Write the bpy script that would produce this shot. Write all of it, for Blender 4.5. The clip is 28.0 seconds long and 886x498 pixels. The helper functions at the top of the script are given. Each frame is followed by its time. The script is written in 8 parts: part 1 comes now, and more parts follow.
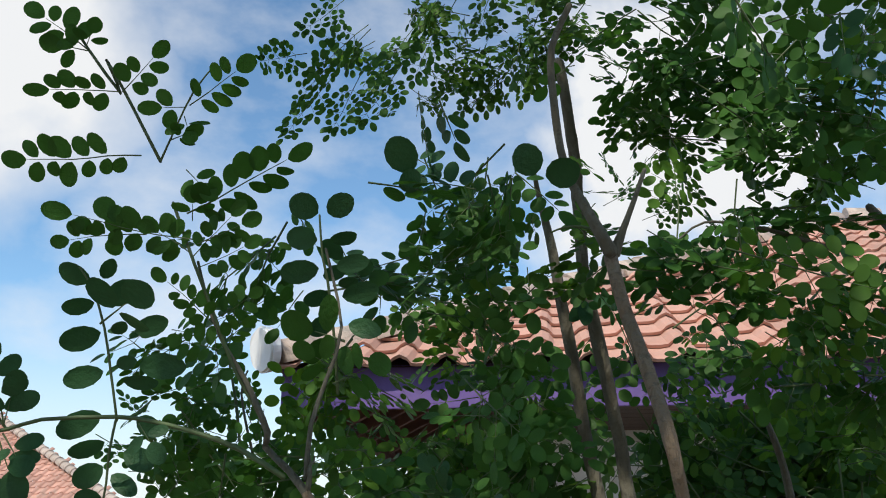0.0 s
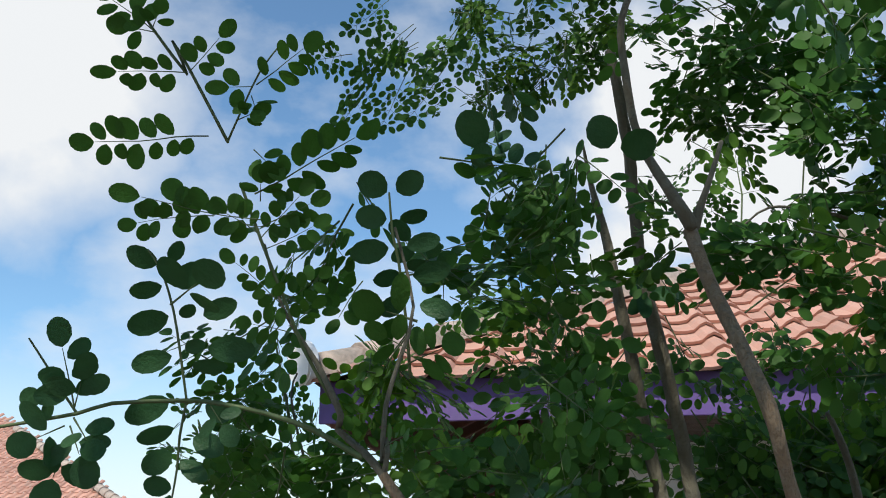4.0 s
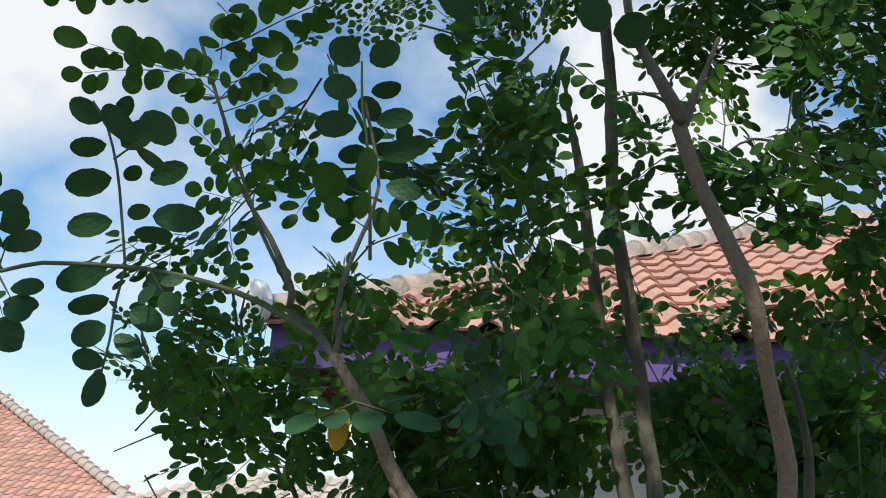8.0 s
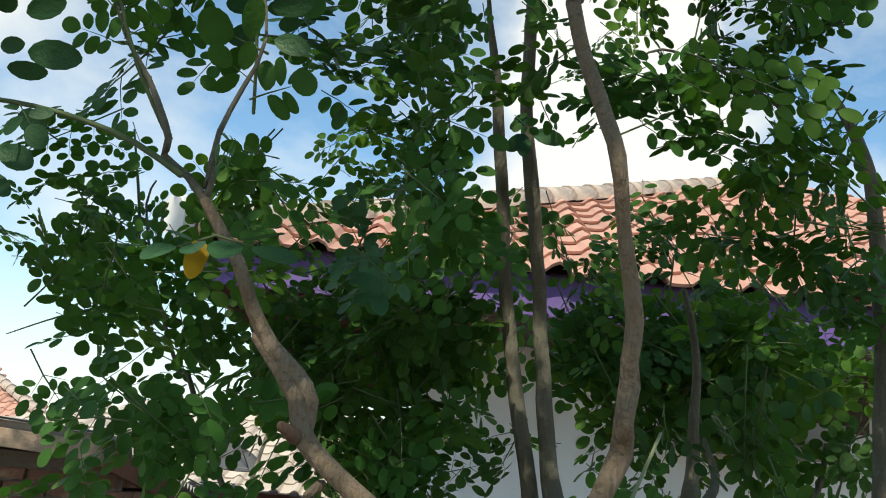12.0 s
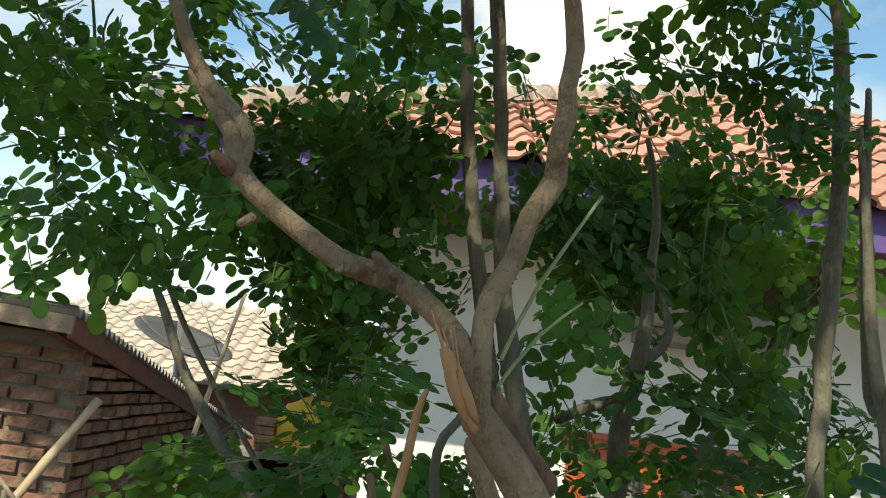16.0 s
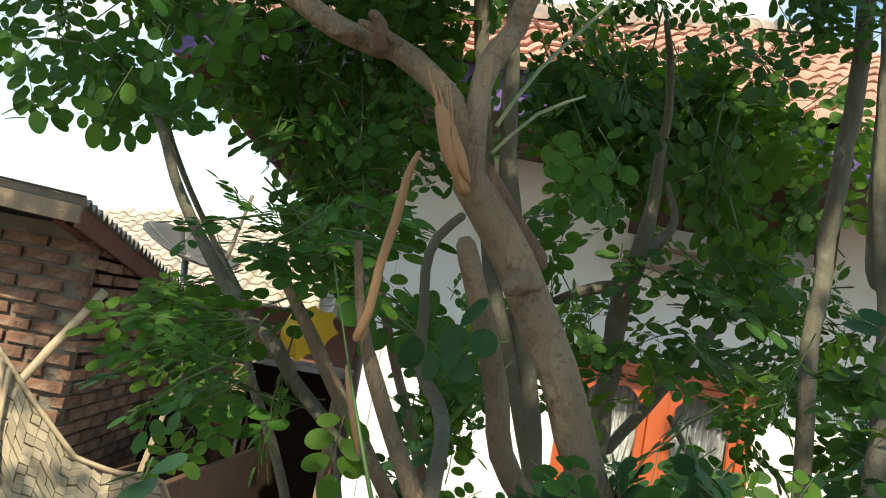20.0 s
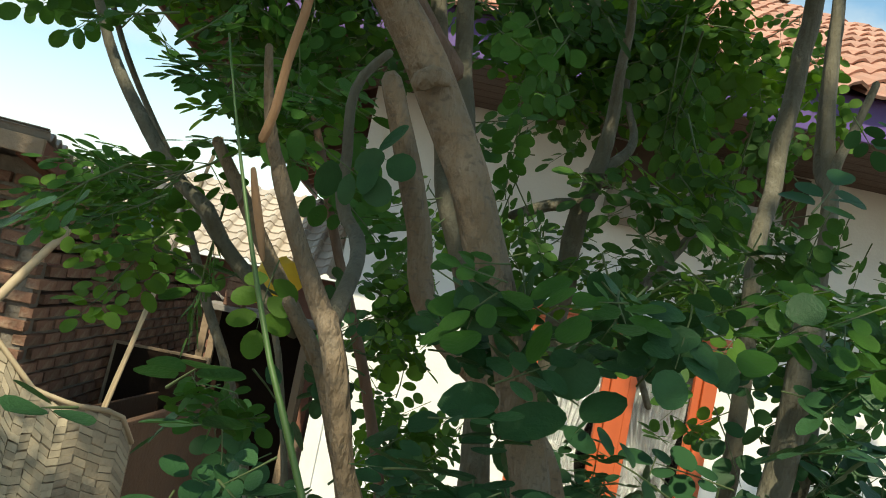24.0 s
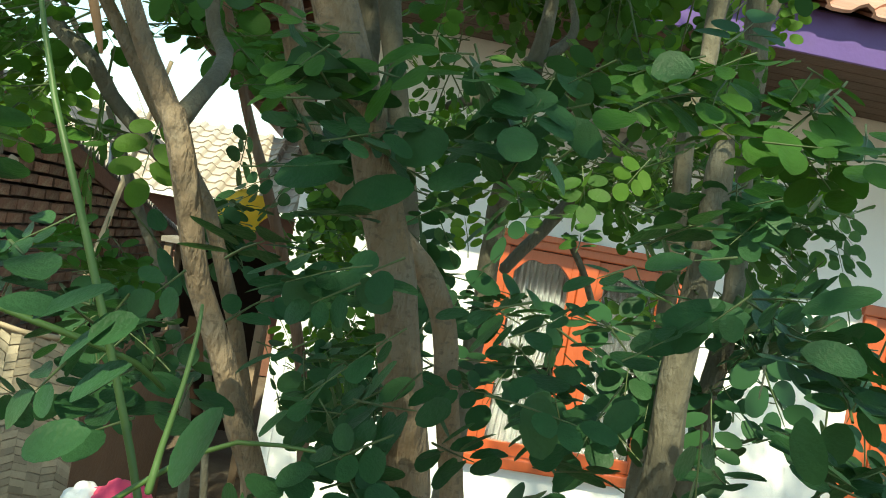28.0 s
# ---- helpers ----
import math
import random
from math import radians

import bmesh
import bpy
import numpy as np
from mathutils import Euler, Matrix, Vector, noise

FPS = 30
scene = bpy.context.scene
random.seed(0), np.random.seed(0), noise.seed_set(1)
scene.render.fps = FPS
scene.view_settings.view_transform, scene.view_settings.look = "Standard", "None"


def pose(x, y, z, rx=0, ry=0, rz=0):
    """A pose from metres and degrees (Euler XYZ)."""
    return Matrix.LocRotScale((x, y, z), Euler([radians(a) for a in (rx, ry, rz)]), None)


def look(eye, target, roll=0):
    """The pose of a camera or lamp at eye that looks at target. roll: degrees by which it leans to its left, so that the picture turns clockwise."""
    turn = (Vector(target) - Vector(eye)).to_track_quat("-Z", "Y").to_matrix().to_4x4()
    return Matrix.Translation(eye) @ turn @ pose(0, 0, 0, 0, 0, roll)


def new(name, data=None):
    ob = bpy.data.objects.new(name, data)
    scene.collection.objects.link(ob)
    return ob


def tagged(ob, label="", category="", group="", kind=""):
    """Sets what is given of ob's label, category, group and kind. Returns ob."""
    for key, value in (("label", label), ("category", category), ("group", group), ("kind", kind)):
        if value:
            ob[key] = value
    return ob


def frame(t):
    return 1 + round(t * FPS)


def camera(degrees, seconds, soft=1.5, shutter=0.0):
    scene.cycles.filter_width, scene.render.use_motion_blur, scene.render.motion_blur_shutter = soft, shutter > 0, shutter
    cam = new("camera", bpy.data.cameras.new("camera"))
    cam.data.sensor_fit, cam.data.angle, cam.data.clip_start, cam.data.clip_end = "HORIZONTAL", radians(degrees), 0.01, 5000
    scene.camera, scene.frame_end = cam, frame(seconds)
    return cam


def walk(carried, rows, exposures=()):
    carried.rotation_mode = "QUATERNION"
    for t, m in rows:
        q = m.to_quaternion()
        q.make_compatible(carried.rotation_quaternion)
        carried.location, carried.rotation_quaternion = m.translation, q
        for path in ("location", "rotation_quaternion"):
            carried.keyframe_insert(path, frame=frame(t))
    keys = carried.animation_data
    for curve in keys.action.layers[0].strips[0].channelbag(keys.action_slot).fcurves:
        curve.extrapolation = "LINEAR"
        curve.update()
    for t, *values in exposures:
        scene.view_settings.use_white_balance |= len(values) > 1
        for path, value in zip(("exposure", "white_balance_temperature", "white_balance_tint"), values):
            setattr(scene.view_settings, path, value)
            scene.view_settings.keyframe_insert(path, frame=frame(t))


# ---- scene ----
# exposure in stops, white balance and tint along the walk, and the cloud pattern
EXPO = [(0.0, 0.22, 6450, 8), (8.0, 0.27, 6350, 6), (11.0, 0.41, 6600, 4), (14.0, 0.5, 7350, 0), (20.0, 0.84, 7750, 2), (21.5, 0.76, 7750, 1), (24.0, 0.56, 7800, -1), (26.0, 0.62, 7850, -6), (28.0, 1.04, 7850, -10)]
CLOUD_SHIFT = (0.35, 0.0, 0.2)
CLOUD_RAMP = (0.50, 0.76)
CLOUD_COLOR = (5.1, 5.1, 5.2, 1)
CLOUD_HEADS = (((0.15, 0.89, 0.43), 0.11, 0.19), ((-0.56, 0.68, 0.50), 0.10, 0.24))
cam = camera(54.7, 28.0, soft=1.0)
PATH = [
    (0, (-0.141, 1.659, 2.536), (-0.353, 3.541, 3.181), 0.2),
    (0.5, (-0.157, 1.65, 2.527), (-0.395, 3.514, 3.213), 0.2),
    (1, (-0.167, 1.646, 2.522), (-0.425, 3.513, 3.192), 0.1),
    (1.5, (-0.176, 1.65, 2.52), (-0.439, 3.519, 3.182), 0.1),
    (2, (-0.177, 1.657, 2.523), (-0.439, 3.532, 3.17), -0.7),
    (2.5, (-0.177, 1.659, 2.52), (-0.447, 3.53, 3.173), -0.5),
    (4.5, (-0.2, 1.702, 2.491), (-0.464, 3.56, 3.184), 0.2),
    (5, (-0.199, 1.715, 2.483), (-0.435, 3.584, 3.156), 0.4),
    (5.5, (-0.207, 1.738, 2.472), (-0.425, 3.612, 3.137), 1.7),
    (6, (-0.21, 1.753, 2.467), (-0.422, 3.63, 3.123), 1.9),
    (6.5, (-0.216, 1.761, 2.459), (-0.438, 3.636, 3.116), 2.4),
    (7, (-0.218, 1.766, 2.454), (-0.437, 3.643, 3.109), 3.0),
    (7.5, (-0.215, 1.77, 2.445), (-0.416, 3.654, 3.085), 3.9),
    (8, (-0.213, 1.778, 2.433), (-0.394, 3.67, 3.056), 3.4),
    (8.5, (-0.209, 1.793, 2.427), (-0.372, 3.689, 3.042), 4.1),
    (9, (-0.207, 1.8, 2.424), (-0.343, 3.699, 3.034), 4.7),
    (9.5, (-0.199, 1.796, 2.416), (-0.31, 3.701, 3.016), 5.1),
    (10, (-0.202, 1.809, 2.404), (-0.287, 3.714, 3.005), 5.2),
    (10.5, (-0.188, 1.812, 2.396), (-0.254, 3.727, 2.967), 5.7),
    (11, (-0.169, 1.797, 2.386), (-0.228, 3.721, 2.93), 6.0),
    (13.5, (-0.134, 1.836, 2.307), (-0.124, 3.783, 2.764), 5.8),
    (14, (-0.126, 1.847, 2.286), (-0.111, 3.8, 2.717), 6.1),
    (14.5, (-0.123, 1.856, 2.262), (-0.092, 3.811, 2.68), 6.7),
    (15, (-0.115, 1.845, 2.248), (-0.082, 3.805, 2.645), 6.9),
    (15.5, (-0.108, 1.849, 2.229), (-0.065, 3.814, 2.599), 7.5),
    (16, (-0.097, 1.847, 2.216), (-0.058, 3.82, 2.545), 7.3),
    (16.5, (-0.089, 1.853, 2.201), (-0.055, 3.831, 2.497), 7.5),
    (17, (-0.086, 1.859, 2.189), (-0.055, 3.841, 2.46), 7.5),
    (17.5, (-0.087, 1.875, 2.168), (-0.063, 3.859, 2.422), 8.4),
    (18, (-0.089, 1.872, 2.149), (-0.075, 3.857, 2.391), 9.1),
    (18.5, (-0.09, 1.867, 2.133), (-0.082, 3.853, 2.37), 9.7),
    (19, (-0.088, 1.861, 2.123), (-0.085, 3.848, 2.354), 10.0),
    (19.5, (-0.079, 1.866, 2.109), (-0.063, 3.855, 2.321), 10.5),
    (20, (-0.066, 1.877, 2.096), (-0.026, 3.869, 2.274), 10.2),
    (20.5, (-0.054, 1.886, 2.076), (0.0, 3.878, 2.245), 10.8),
    (21, (-0.049, 1.893, 2.063), (0.018, 3.886, 2.218), 10.9),
    (21.5, (-0.044, 1.902, 2.046), (0.038, 3.895, 2.188), 11.2),
    (24, (0.006, 1.899, 1.99), (0.107, 3.892, 2.109), 11.5),
    (24.5, (0.015, 1.915, 1.97), (0.129, 3.909, 2.077), 11.9),
    (25, (0.021, 1.917, 1.962), (0.152, 3.911, 2.046), 11.8),
    (25.5, (0.03, 1.924, 1.952), (0.183, 3.917, 2.018), 11.3),
    (26, (0.048, 1.935, 1.936), (0.209, 3.928, 1.989), 11.1),
    (26.5, (0.061, 1.944, 1.926), (0.233, 3.937, 1.959), 11.0),
    (27, (0.073, 1.947, 1.915), (0.25, 3.939, 1.943), 10.9),
    (27.5, (0.093, 1.955, 1.897), (0.263, 3.948, 1.937), 9.5),
    (28, (0.103, 1.939, 1.906), (0.287, 3.93, 1.908), 10.4),
]
walk(cam, [(t, look(eye, target, roll)) for t, eye, target, roll in PATH],
     exposures=EXPO)

# ---- light ----
SUN_DIR = Vector((-0.24, -0.87, 1.0)).normalized()
sun = new("sun", bpy.data.lights.new("sun", "SUN"))
sun.data.energy, sun.data.angle, sun.data.color = 4.0, radians(0.53), (1.0, 0.93, 0.82)
sun.matrix_basis = Matrix.Translation((0, 0, 20)) @ (-SUN_DIR).to_track_quat("-Z", "Y").to_matrix().to_4x4()


def make_world():
    w = bpy.data.worlds.new("sky")
    scene.world = w
    w.use_nodes = True
    nt = w.node_tree
    nt.nodes.clear()
    L = nt.links.new
    out = nt.nodes.new("ShaderNodeOutputWorld")
    bg = nt.nodes.new("ShaderNodeBackground")
    sky = nt.nodes.new("ShaderNodeTexSky")
    sky.sky_type, sky.sun_disc = "NISHITA", False
    sky.sun_elevation = math.asin(SUN_DIR.z)
    sky.sun_rotation = math.atan2(SUN_DIR.x, SUN_DIR.y)
    sky.air_density, sky.dust_density, sky.ozone_density = 1.0, 0.5, 1.6
    tc = nt.nodes.new("ShaderNodeTexCoord")
    mp = nt.nodes.new("ShaderNodeMapping")
    mp.inputs["Scale"].default_value = (1.0, 1.0, 1.7)
    mp.inputs["Location"].default_value = CLOUD_SHIFT
    n1 = nt.nodes.new("ShaderNodeTexNoise")
    n1.inputs["Scale"].default_value, n1.inputs["Detail"].default_value = 2.6, 7
    n1.inputs["Roughness"].default_value = 0.55
    ramp = nt.nodes.new("ShaderNodeValToRGB")
    ramp.color_ramp.elements[0].position, ramp.color_ramp.elements[1].position = CLOUD_RAMP
    mix = nt.nodes.new("ShaderNodeMix")
    mix.data_type = "RGBA"
    mix.inputs["B"].default_value = CLOUD_COLOR
    L(tc.outputs["Generated"], mp.inputs["Vector"])
    L(mp.outputs["Vector"], n1.inputs["Vector"])
    L(n1.outputs["Fac"], ramp.inputs["Fac"])
    # two cumulus heads over the roofs, their rims broken up by noise, and a white haze along the horizon
    edge = nt.nodes.new("ShaderNodeTexNoise")
    edge.inputs["Scale"].default_value, edge.inputs["Detail"].default_value = 7.0, 6
    L(tc.outputs["Generated"], edge.inputs["Vector"])
    last = ramp.outputs["Color"]
    for centre, inner, outer in CLOUD_HEADS:
        dist = nt.nodes.new("ShaderNodeVectorMath")
        dist.operation = "DISTANCE"
        dist.inputs[1].default_value = centre
        L(tc.outputs["Generated"], dist.inputs[0])
        rag = nt.nodes.new("ShaderNodeMath")
        rag.operation = "MULTIPLY_ADD"
        rag.inputs[1].default_value = 0.30
        L(edge.outputs["Fac"], rag.inputs[0])
        L(dist.outputs["Value"], rag.inputs[2])
        head = nt.nodes.new("ShaderNodeMapRange")
        head.inputs["From Min"].default_value, head.inputs["From Max"].default_value = inner + 0.15, outer + 0.15
        head.inputs["To Min"].default_value, head.inputs["To Max"].default_value = 1.0, 0.0
        L(rag.outputs[0], head.inputs["Value"])
        top = nt.nodes.new("ShaderNodeMath")
        top.operation = "MAXIMUM"
        L(last, top.inputs[0])
        L(head.outputs["Result"], top.inputs[1])
        last = top.outputs[0]
    xyz = nt.nodes.new("ShaderNodeSeparateXYZ")
    L(tc.outputs["Generated"], xyz.inputs[0])
    low = nt.nodes.new("ShaderNodeMapRange")
    low.inputs["From Min"].default_value, low.inputs["From Max"].default_value = 0.02, 0.24
    low.inputs["To Min"].default_value, low.inputs["To Max"].default_value = 0.85, 0.0
    L(xyz.outputs["Z"], low.inputs["Value"])
    haze = nt.nodes.new("ShaderNodeMath")
    haze.operation = "MAXIMUM"
    L(last, haze.inputs[0])
    L(low.outputs["Result"], haze.inputs[1])
    L(haze.outputs[0], mix.inputs["Factor"])
    tint = nt.nodes.new("ShaderNodeMix")
    tint.data_type, tint.blend_type = "RGBA", "MULTIPLY"
    tint.inputs["Factor"].default_value = 1.0
    tint.inputs["B"].default_value = (0.86, 1.03, 1.07, 1)
    L(sky.outputs["Color"], tint.inputs["A"])
    L(tint.outputs["Result"], mix.inputs["A"])
    L(mix.outputs["Result"], bg.inputs["Color"])
    bg.inputs["Strength"].default_value = 0.15
    L(bg.outputs["Background"], out.inputs["Surface"])


make_world()


# ---- materials ----
def material(name, color, color2=None, rough=0.8, scale=6.0, bump=0.15, bump_scale=40.0, metal=0.0, random_tint=0.0,
             stain=None, stain_scale=1.5, stain_amount=0.35, stretch=(1, 1, 1), coat=0.0, fleck=None, fleck_scale=70):
    """A surface with two scales of colour, blotches of wear and fine relief, in object metres."""
    m = bpy.data.materials.new(name)
    m.use_nodes = True
    nt = m.node_tree
    L = nt.links.new
    b = nt.nodes["Principled BSDF"]
    b.inputs["Roughness"].default_value, b.inputs["Metallic"].default_value = rough, metal
    b.inputs["Coat Weight"].default_value = coat
    tc = nt.nodes.new("ShaderNodeTexCoord")
    mp = nt.nodes.new("ShaderNodeMapping")
    mp.inputs["Scale"].default_value = stretch
    L(tc.outputs["Object"], mp.inputs["Vector"])
    color2 = color2 or tuple(c * 0.7 for c in color)
    na = nt.nodes.new("ShaderNodeTexNoise")
    na.inputs["Scale"].default_value, na.inputs["Detail"].default_value = scale, 6
    L(mp.outputs["Vector"], na.inputs["Vector"])
    mix = nt.nodes.new("ShaderNodeMix")
    mix.data_type = "RGBA"
    mix.inputs["A"].default_value, mix.inputs["B"].default_value = (*color, 1), (*color2, 1)
    L(na.outputs["Fac"], mix.inputs["Factor"])
    last = mix.outputs["Result"]
    if stain:
        ns = nt.nodes.new("ShaderNodeTexNoise")
        ns.inputs["Scale"].default_value, ns.inputs["Detail"].default_value = stain_scale, 8
        ns.inputs["Roughness"].default_value = 0.65
        L(tc.outputs["Object"], ns.inputs["Vector"])
        rp = nt.nodes.new("ShaderNodeValToRGB")
        rp.color_ramp.elements[0].position, rp.color_ramp.elements[1].position = 0.5, 0.68
        L(ns.outputs["Fac"], rp.inputs["Fac"])
        am = nt.nodes.new("ShaderNodeMath")
        am.operation = "MULTIPLY"
        am.inputs[1].default_value = stain_amount
        L(rp.outputs["Color"], am.inputs[0])
        m2 = nt.nodes.new("ShaderNodeMix")
        m2.data_type = "RGBA"
        m2.inputs["B"].default_value = (*stain, 1)
        L(am.outputs[0], m2.inputs["Factor"])
        L(last, m2.inputs["A"])
        last = m2.outputs["Result"]
    if fleck:
        nf = nt.nodes.new("ShaderNodeTexNoise")
        nf.inputs["Scale"].default_value, nf.inputs["Detail"].default_value = fleck_scale, 3
        fm = nt.nodes.new("ShaderNodeMapping")
        fm.inputs["Scale"].default_value = (1, 1, 1.8)
        L(tc.outputs["Object"], fm.inputs["Vector"])
        L(fm.outputs["Vector"], nf.inputs["Vector"])
        fr = nt.nodes.new("ShaderNodeValToRGB")
        fr.color_ramp.elements[0].position, fr.color_ramp.elements[1].position = 0.56, 0.66
        L(nf.outputs["Fac"], fr.inputs["Fac"])
        m3 = nt.nodes.new("ShaderNodeMix")
        m3.data_type = "RGBA"
        m3.inputs["B"].default_value = (*fleck, 1)
        L(fr.outputs["Color"], m3.inputs["Factor"])
        L(last, m3.inputs["A"])
        last = m3.outputs["Result"]
    if random_tint:
        oi = nt.nodes.new("ShaderNodeObjectInfo")
        hs = nt.nodes.new("ShaderNodeHueSaturation")
        mr = nt.nodes.new("ShaderNodeMapRange")
        mr.inputs["To Min"].default_value, mr.inputs["To Max"].default_value = 1 - random_tint, 1 + random_tint
        gi = nt.nodes.new("ShaderNodeNewGeometry")
        both = nt.nodes.new("ShaderNodeMath")
        both.operation = "ADD"
        L(oi.outputs["Random"], both.inputs[0])
        L(gi.outputs["Random Per Island"], both.inputs[1])
        wrap = nt.nodes.new("ShaderNodeMath")
        wrap.operation = "FRACT"
        L(both.outputs[0], wrap.inputs[0])
        L(wrap.outputs[0], mr.inputs["Value"])
        L(mr.outputs["Result"], hs.inputs["Value"])
        L(last, hs.inputs["Color"])
        last = hs.outputs["Color"]
    L(last, b.inputs["Base Color"])
    if bump:
        nb = nt.nodes.new("ShaderNodeTexNoise")
        nb.inputs["Scale"].default_value, nb.inputs["Detail"].default_value = bump_scale, 5
        L(mp.outputs["Vector"], nb.inputs["Vector"])
        bp = nt.nodes.new("ShaderNodeBump")
        bp.inputs["Strength"].default_value, bp.inputs["Distance"].default_value = bump, 0.02
        L(nb.outputs["Fac"], bp.inputs["Height"])
        L(bp.outputs["Normal"], b.inputs["Normal"])
    return m


def leaf_material(name, color, color2, through_color, share=0.35):
    """Thin leaf: glossy upper skin, some light passing through, tint varying from leaf to leaf."""
    m = bpy.data.materials.new(name)
    m.use_nodes = True
    nt = m.node_tree
    L = nt.links.new
    b = nt.nodes["Principled BSDF"]
    b.inputs["Roughness"].default_value = 0.55
    b.inputs["Specular IOR Level"].default_value = 0.2
    geo = nt.nodes.new("ShaderNodeNewGeometry")
    oi = nt.nodes.new("ShaderNodeObjectInfo")
    ad = nt.nodes.new("ShaderNodeMath")
    ad.operation = "MULTIPLY_ADD"
    ad.inputs[1].default_value = 0.55
    L(geo.outputs["Random Per Island"], ad.inputs[0])
    sc = nt.nodes.new("ShaderNodeMath")
    sc.operation = "MULTIPLY"
    sc.inputs[1].default_value = 0.45
    L(oi.outputs["Random"], sc.inputs[0])
    L(sc.outputs[0], ad.inputs[2])
    mix = nt.nodes.new("ShaderNodeMix")
    mix.data_type = "RGBA"
    mix.inputs["A"].default_value, mix.inputs["B"].default_value = (*color, 1), (*color2, 1)
    L(ad.outputs[0], mix.inputs["Factor"])
    tc = nt.nodes.new("ShaderNodeTexCoord")
    nm = nt.nodes.new("ShaderNodeTexNoise")
    nm.inputs["Scale"].default_value, nm.inputs["Detail"].default_value = 2.2, 5
    L(tc.outputs["Object"], nm.inputs["Vector"])
    mr = nt.nodes.new("ShaderNodeMapRange")
    mr.inputs["From Min"].default_value, mr.inputs["From Max"].default_value = 0.3, 0.7
    mr.inputs["To Min"].default_value, mr.inputs["To Max"].default_value = 0.86, 1.12
    L(nm.outputs["Fac"], mr.inputs["Value"])
    hv = nt.nodes.new("ShaderNodeHueSaturation")
    L(mr.outputs["Result"], hv.inputs["Value"])
    L(mix.outputs["Result"], hv.inputs["Color"])
    L(hv.outputs["Color"], b.inputs["Base Color"])
    nb = nt.nodes.new("ShaderNodeTexNoise")
    nb.inputs["Scale"].default_value = 9
    L(tc.outputs["Object"], nb.inputs["Vector"])
    bp = nt.nodes.new("ShaderNodeBump")
    bp.inputs["Strength"].default_value, bp.inputs["Distance"].default_value = 0.12, 0.06
    L(nb.outputs["Fac"], bp.inputs["Height"])
    L(bp.outputs["Normal"], b.inputs["Normal"])
    tr = nt.nodes.new("ShaderNodeBsdfTranslucent")
    tr.inputs["Color"].default_value = (*through_color, 1)
    ms = nt.nodes.new("ShaderNodeMixShader")
    ms.inputs["Fac"].default_value = share
    L(b.outputs["BSDF"], ms.inputs[1])
    L(tr.outputs["BSDF"], ms.inputs[2])
    L(ms.outputs["Shader"], nt.nodes["Material Output"].inputs["Surface"])
    return m


def glass_material():
    m = bpy.data.materials.new("window_glass")
    m.use_nodes = True
    b = m.node_tree.nodes["Principled BSDF"]
    b.inputs["Base Color"].default_value = (0.93, 0.96, 0.95, 1)
    b.inputs["Roughness"].default_value = 0.03
    b.inputs["Transmission Weight"].default_value = 1.0
    b.inputs["IOR"].default_value = 1.3
    return m


M_LEAF = leaf_material("moringa_leaf", (0.030, 0.092, 0.016), (0.058, 0.150, 0.026), (0.075, 0.22, 0.02), 0.3)
M_LEAF_DEEP = leaf_material("moringa_leaf_deep", (0.022, 0.072, 0.027), (0.042, 0.112, 0.043), (0.045, 0.15, 0.03), 0.22)
M_LEAF_OLD = leaf_material("moringa_leaf_old", (0.034, 0.090, 0.019), (0.060, 0.140, 0.027), (0.075, 0.20, 0.022), 0.3)
M_LEAF_DEEP.node_tree.nodes["Principled BSDF"].inputs["Specular IOR Level"].default_value = 0.25
M_LEAF_DEEP.node_tree.nodes["Principled BSDF"].inputs["Roughness"].default_value = 0.5
# brighter green for young leaves, also painting leaves that catch the sun
M_LEAF_YOUNG_LIT = leaf_material("young_sunlit_leaf", (0.055, 0.13, 0.018), (0.085, 0.18, 0.028), (0.16, 0.34, 0.025), 0.38)
M_LEAF_YELLOW = leaf_material("yellow_leaf", (0.50, 0.30, 0.02), (0.58, 0.38, 0.03), (0.6, 0.4, 0.03), 0.4)
M_RACHIS = material("leaf_stalk", (0.06, 0.10, 0.03), (0.09, 0.12, 0.05), rough=0.6, bump=0)
M_STALK = material("pale_leaf_stalk", (0.21, 0.235, 0.12), (0.15, 0.18, 0.085), rough=0.6, scale=12, bump=0.1)
M_STEM_GREEN = material("green_shoot", (0.062, 0.13, 0.03), (0.045, 0.095, 0.022), rough=0.5, scale=9, bump=0.1)
M_BARK = material("moringa_bark", (0.26, 0.188, 0.122), (0.145, 0.104, 0.068), rough=0.9, scale=16, bump=0.85, bump_scale=90,
                  stain=(0.25, 0.215, 0.17), stain_scale=14, stain_amount=0.6, stretch=(1, 1, 0.4), fleck=(0.15, 0.115, 0.08), fleck_scale=140)
M_BARK_GREY = material("grey_bark", (0.135, 0.122, 0.088), (0.085, 0.078, 0.056), rough=0.9, scale=20, bump=0.5, bump_scale=90,
                       stain=(0.19, 0.18, 0.145), stain_scale=30, stain_amount=0.5, stretch=(1, 1, 0.4), fleck=(0.10, 0.09, 0.066), fleck_scale=170)
M_BARK_RED = material("dead_red_bark", (0.18, 0.105, 0.07), (0.105, 0.062, 0.043), rough=0.95, scale=26, bump=0.7, bump_scale=70, stretch=(1, 1, 0.12),
                      stain=(0.21, 0.17, 0.13), stain_scale=10, stain_amount=0.5)
M_WOOD_RAW = material("torn_wood", (0.42, 0.24, 0.13), (0.30, 0.16, 0.085), rough=0.85, scale=30, bump=0.5, bump_scale=60, stretch=(1, 1, 0.12))
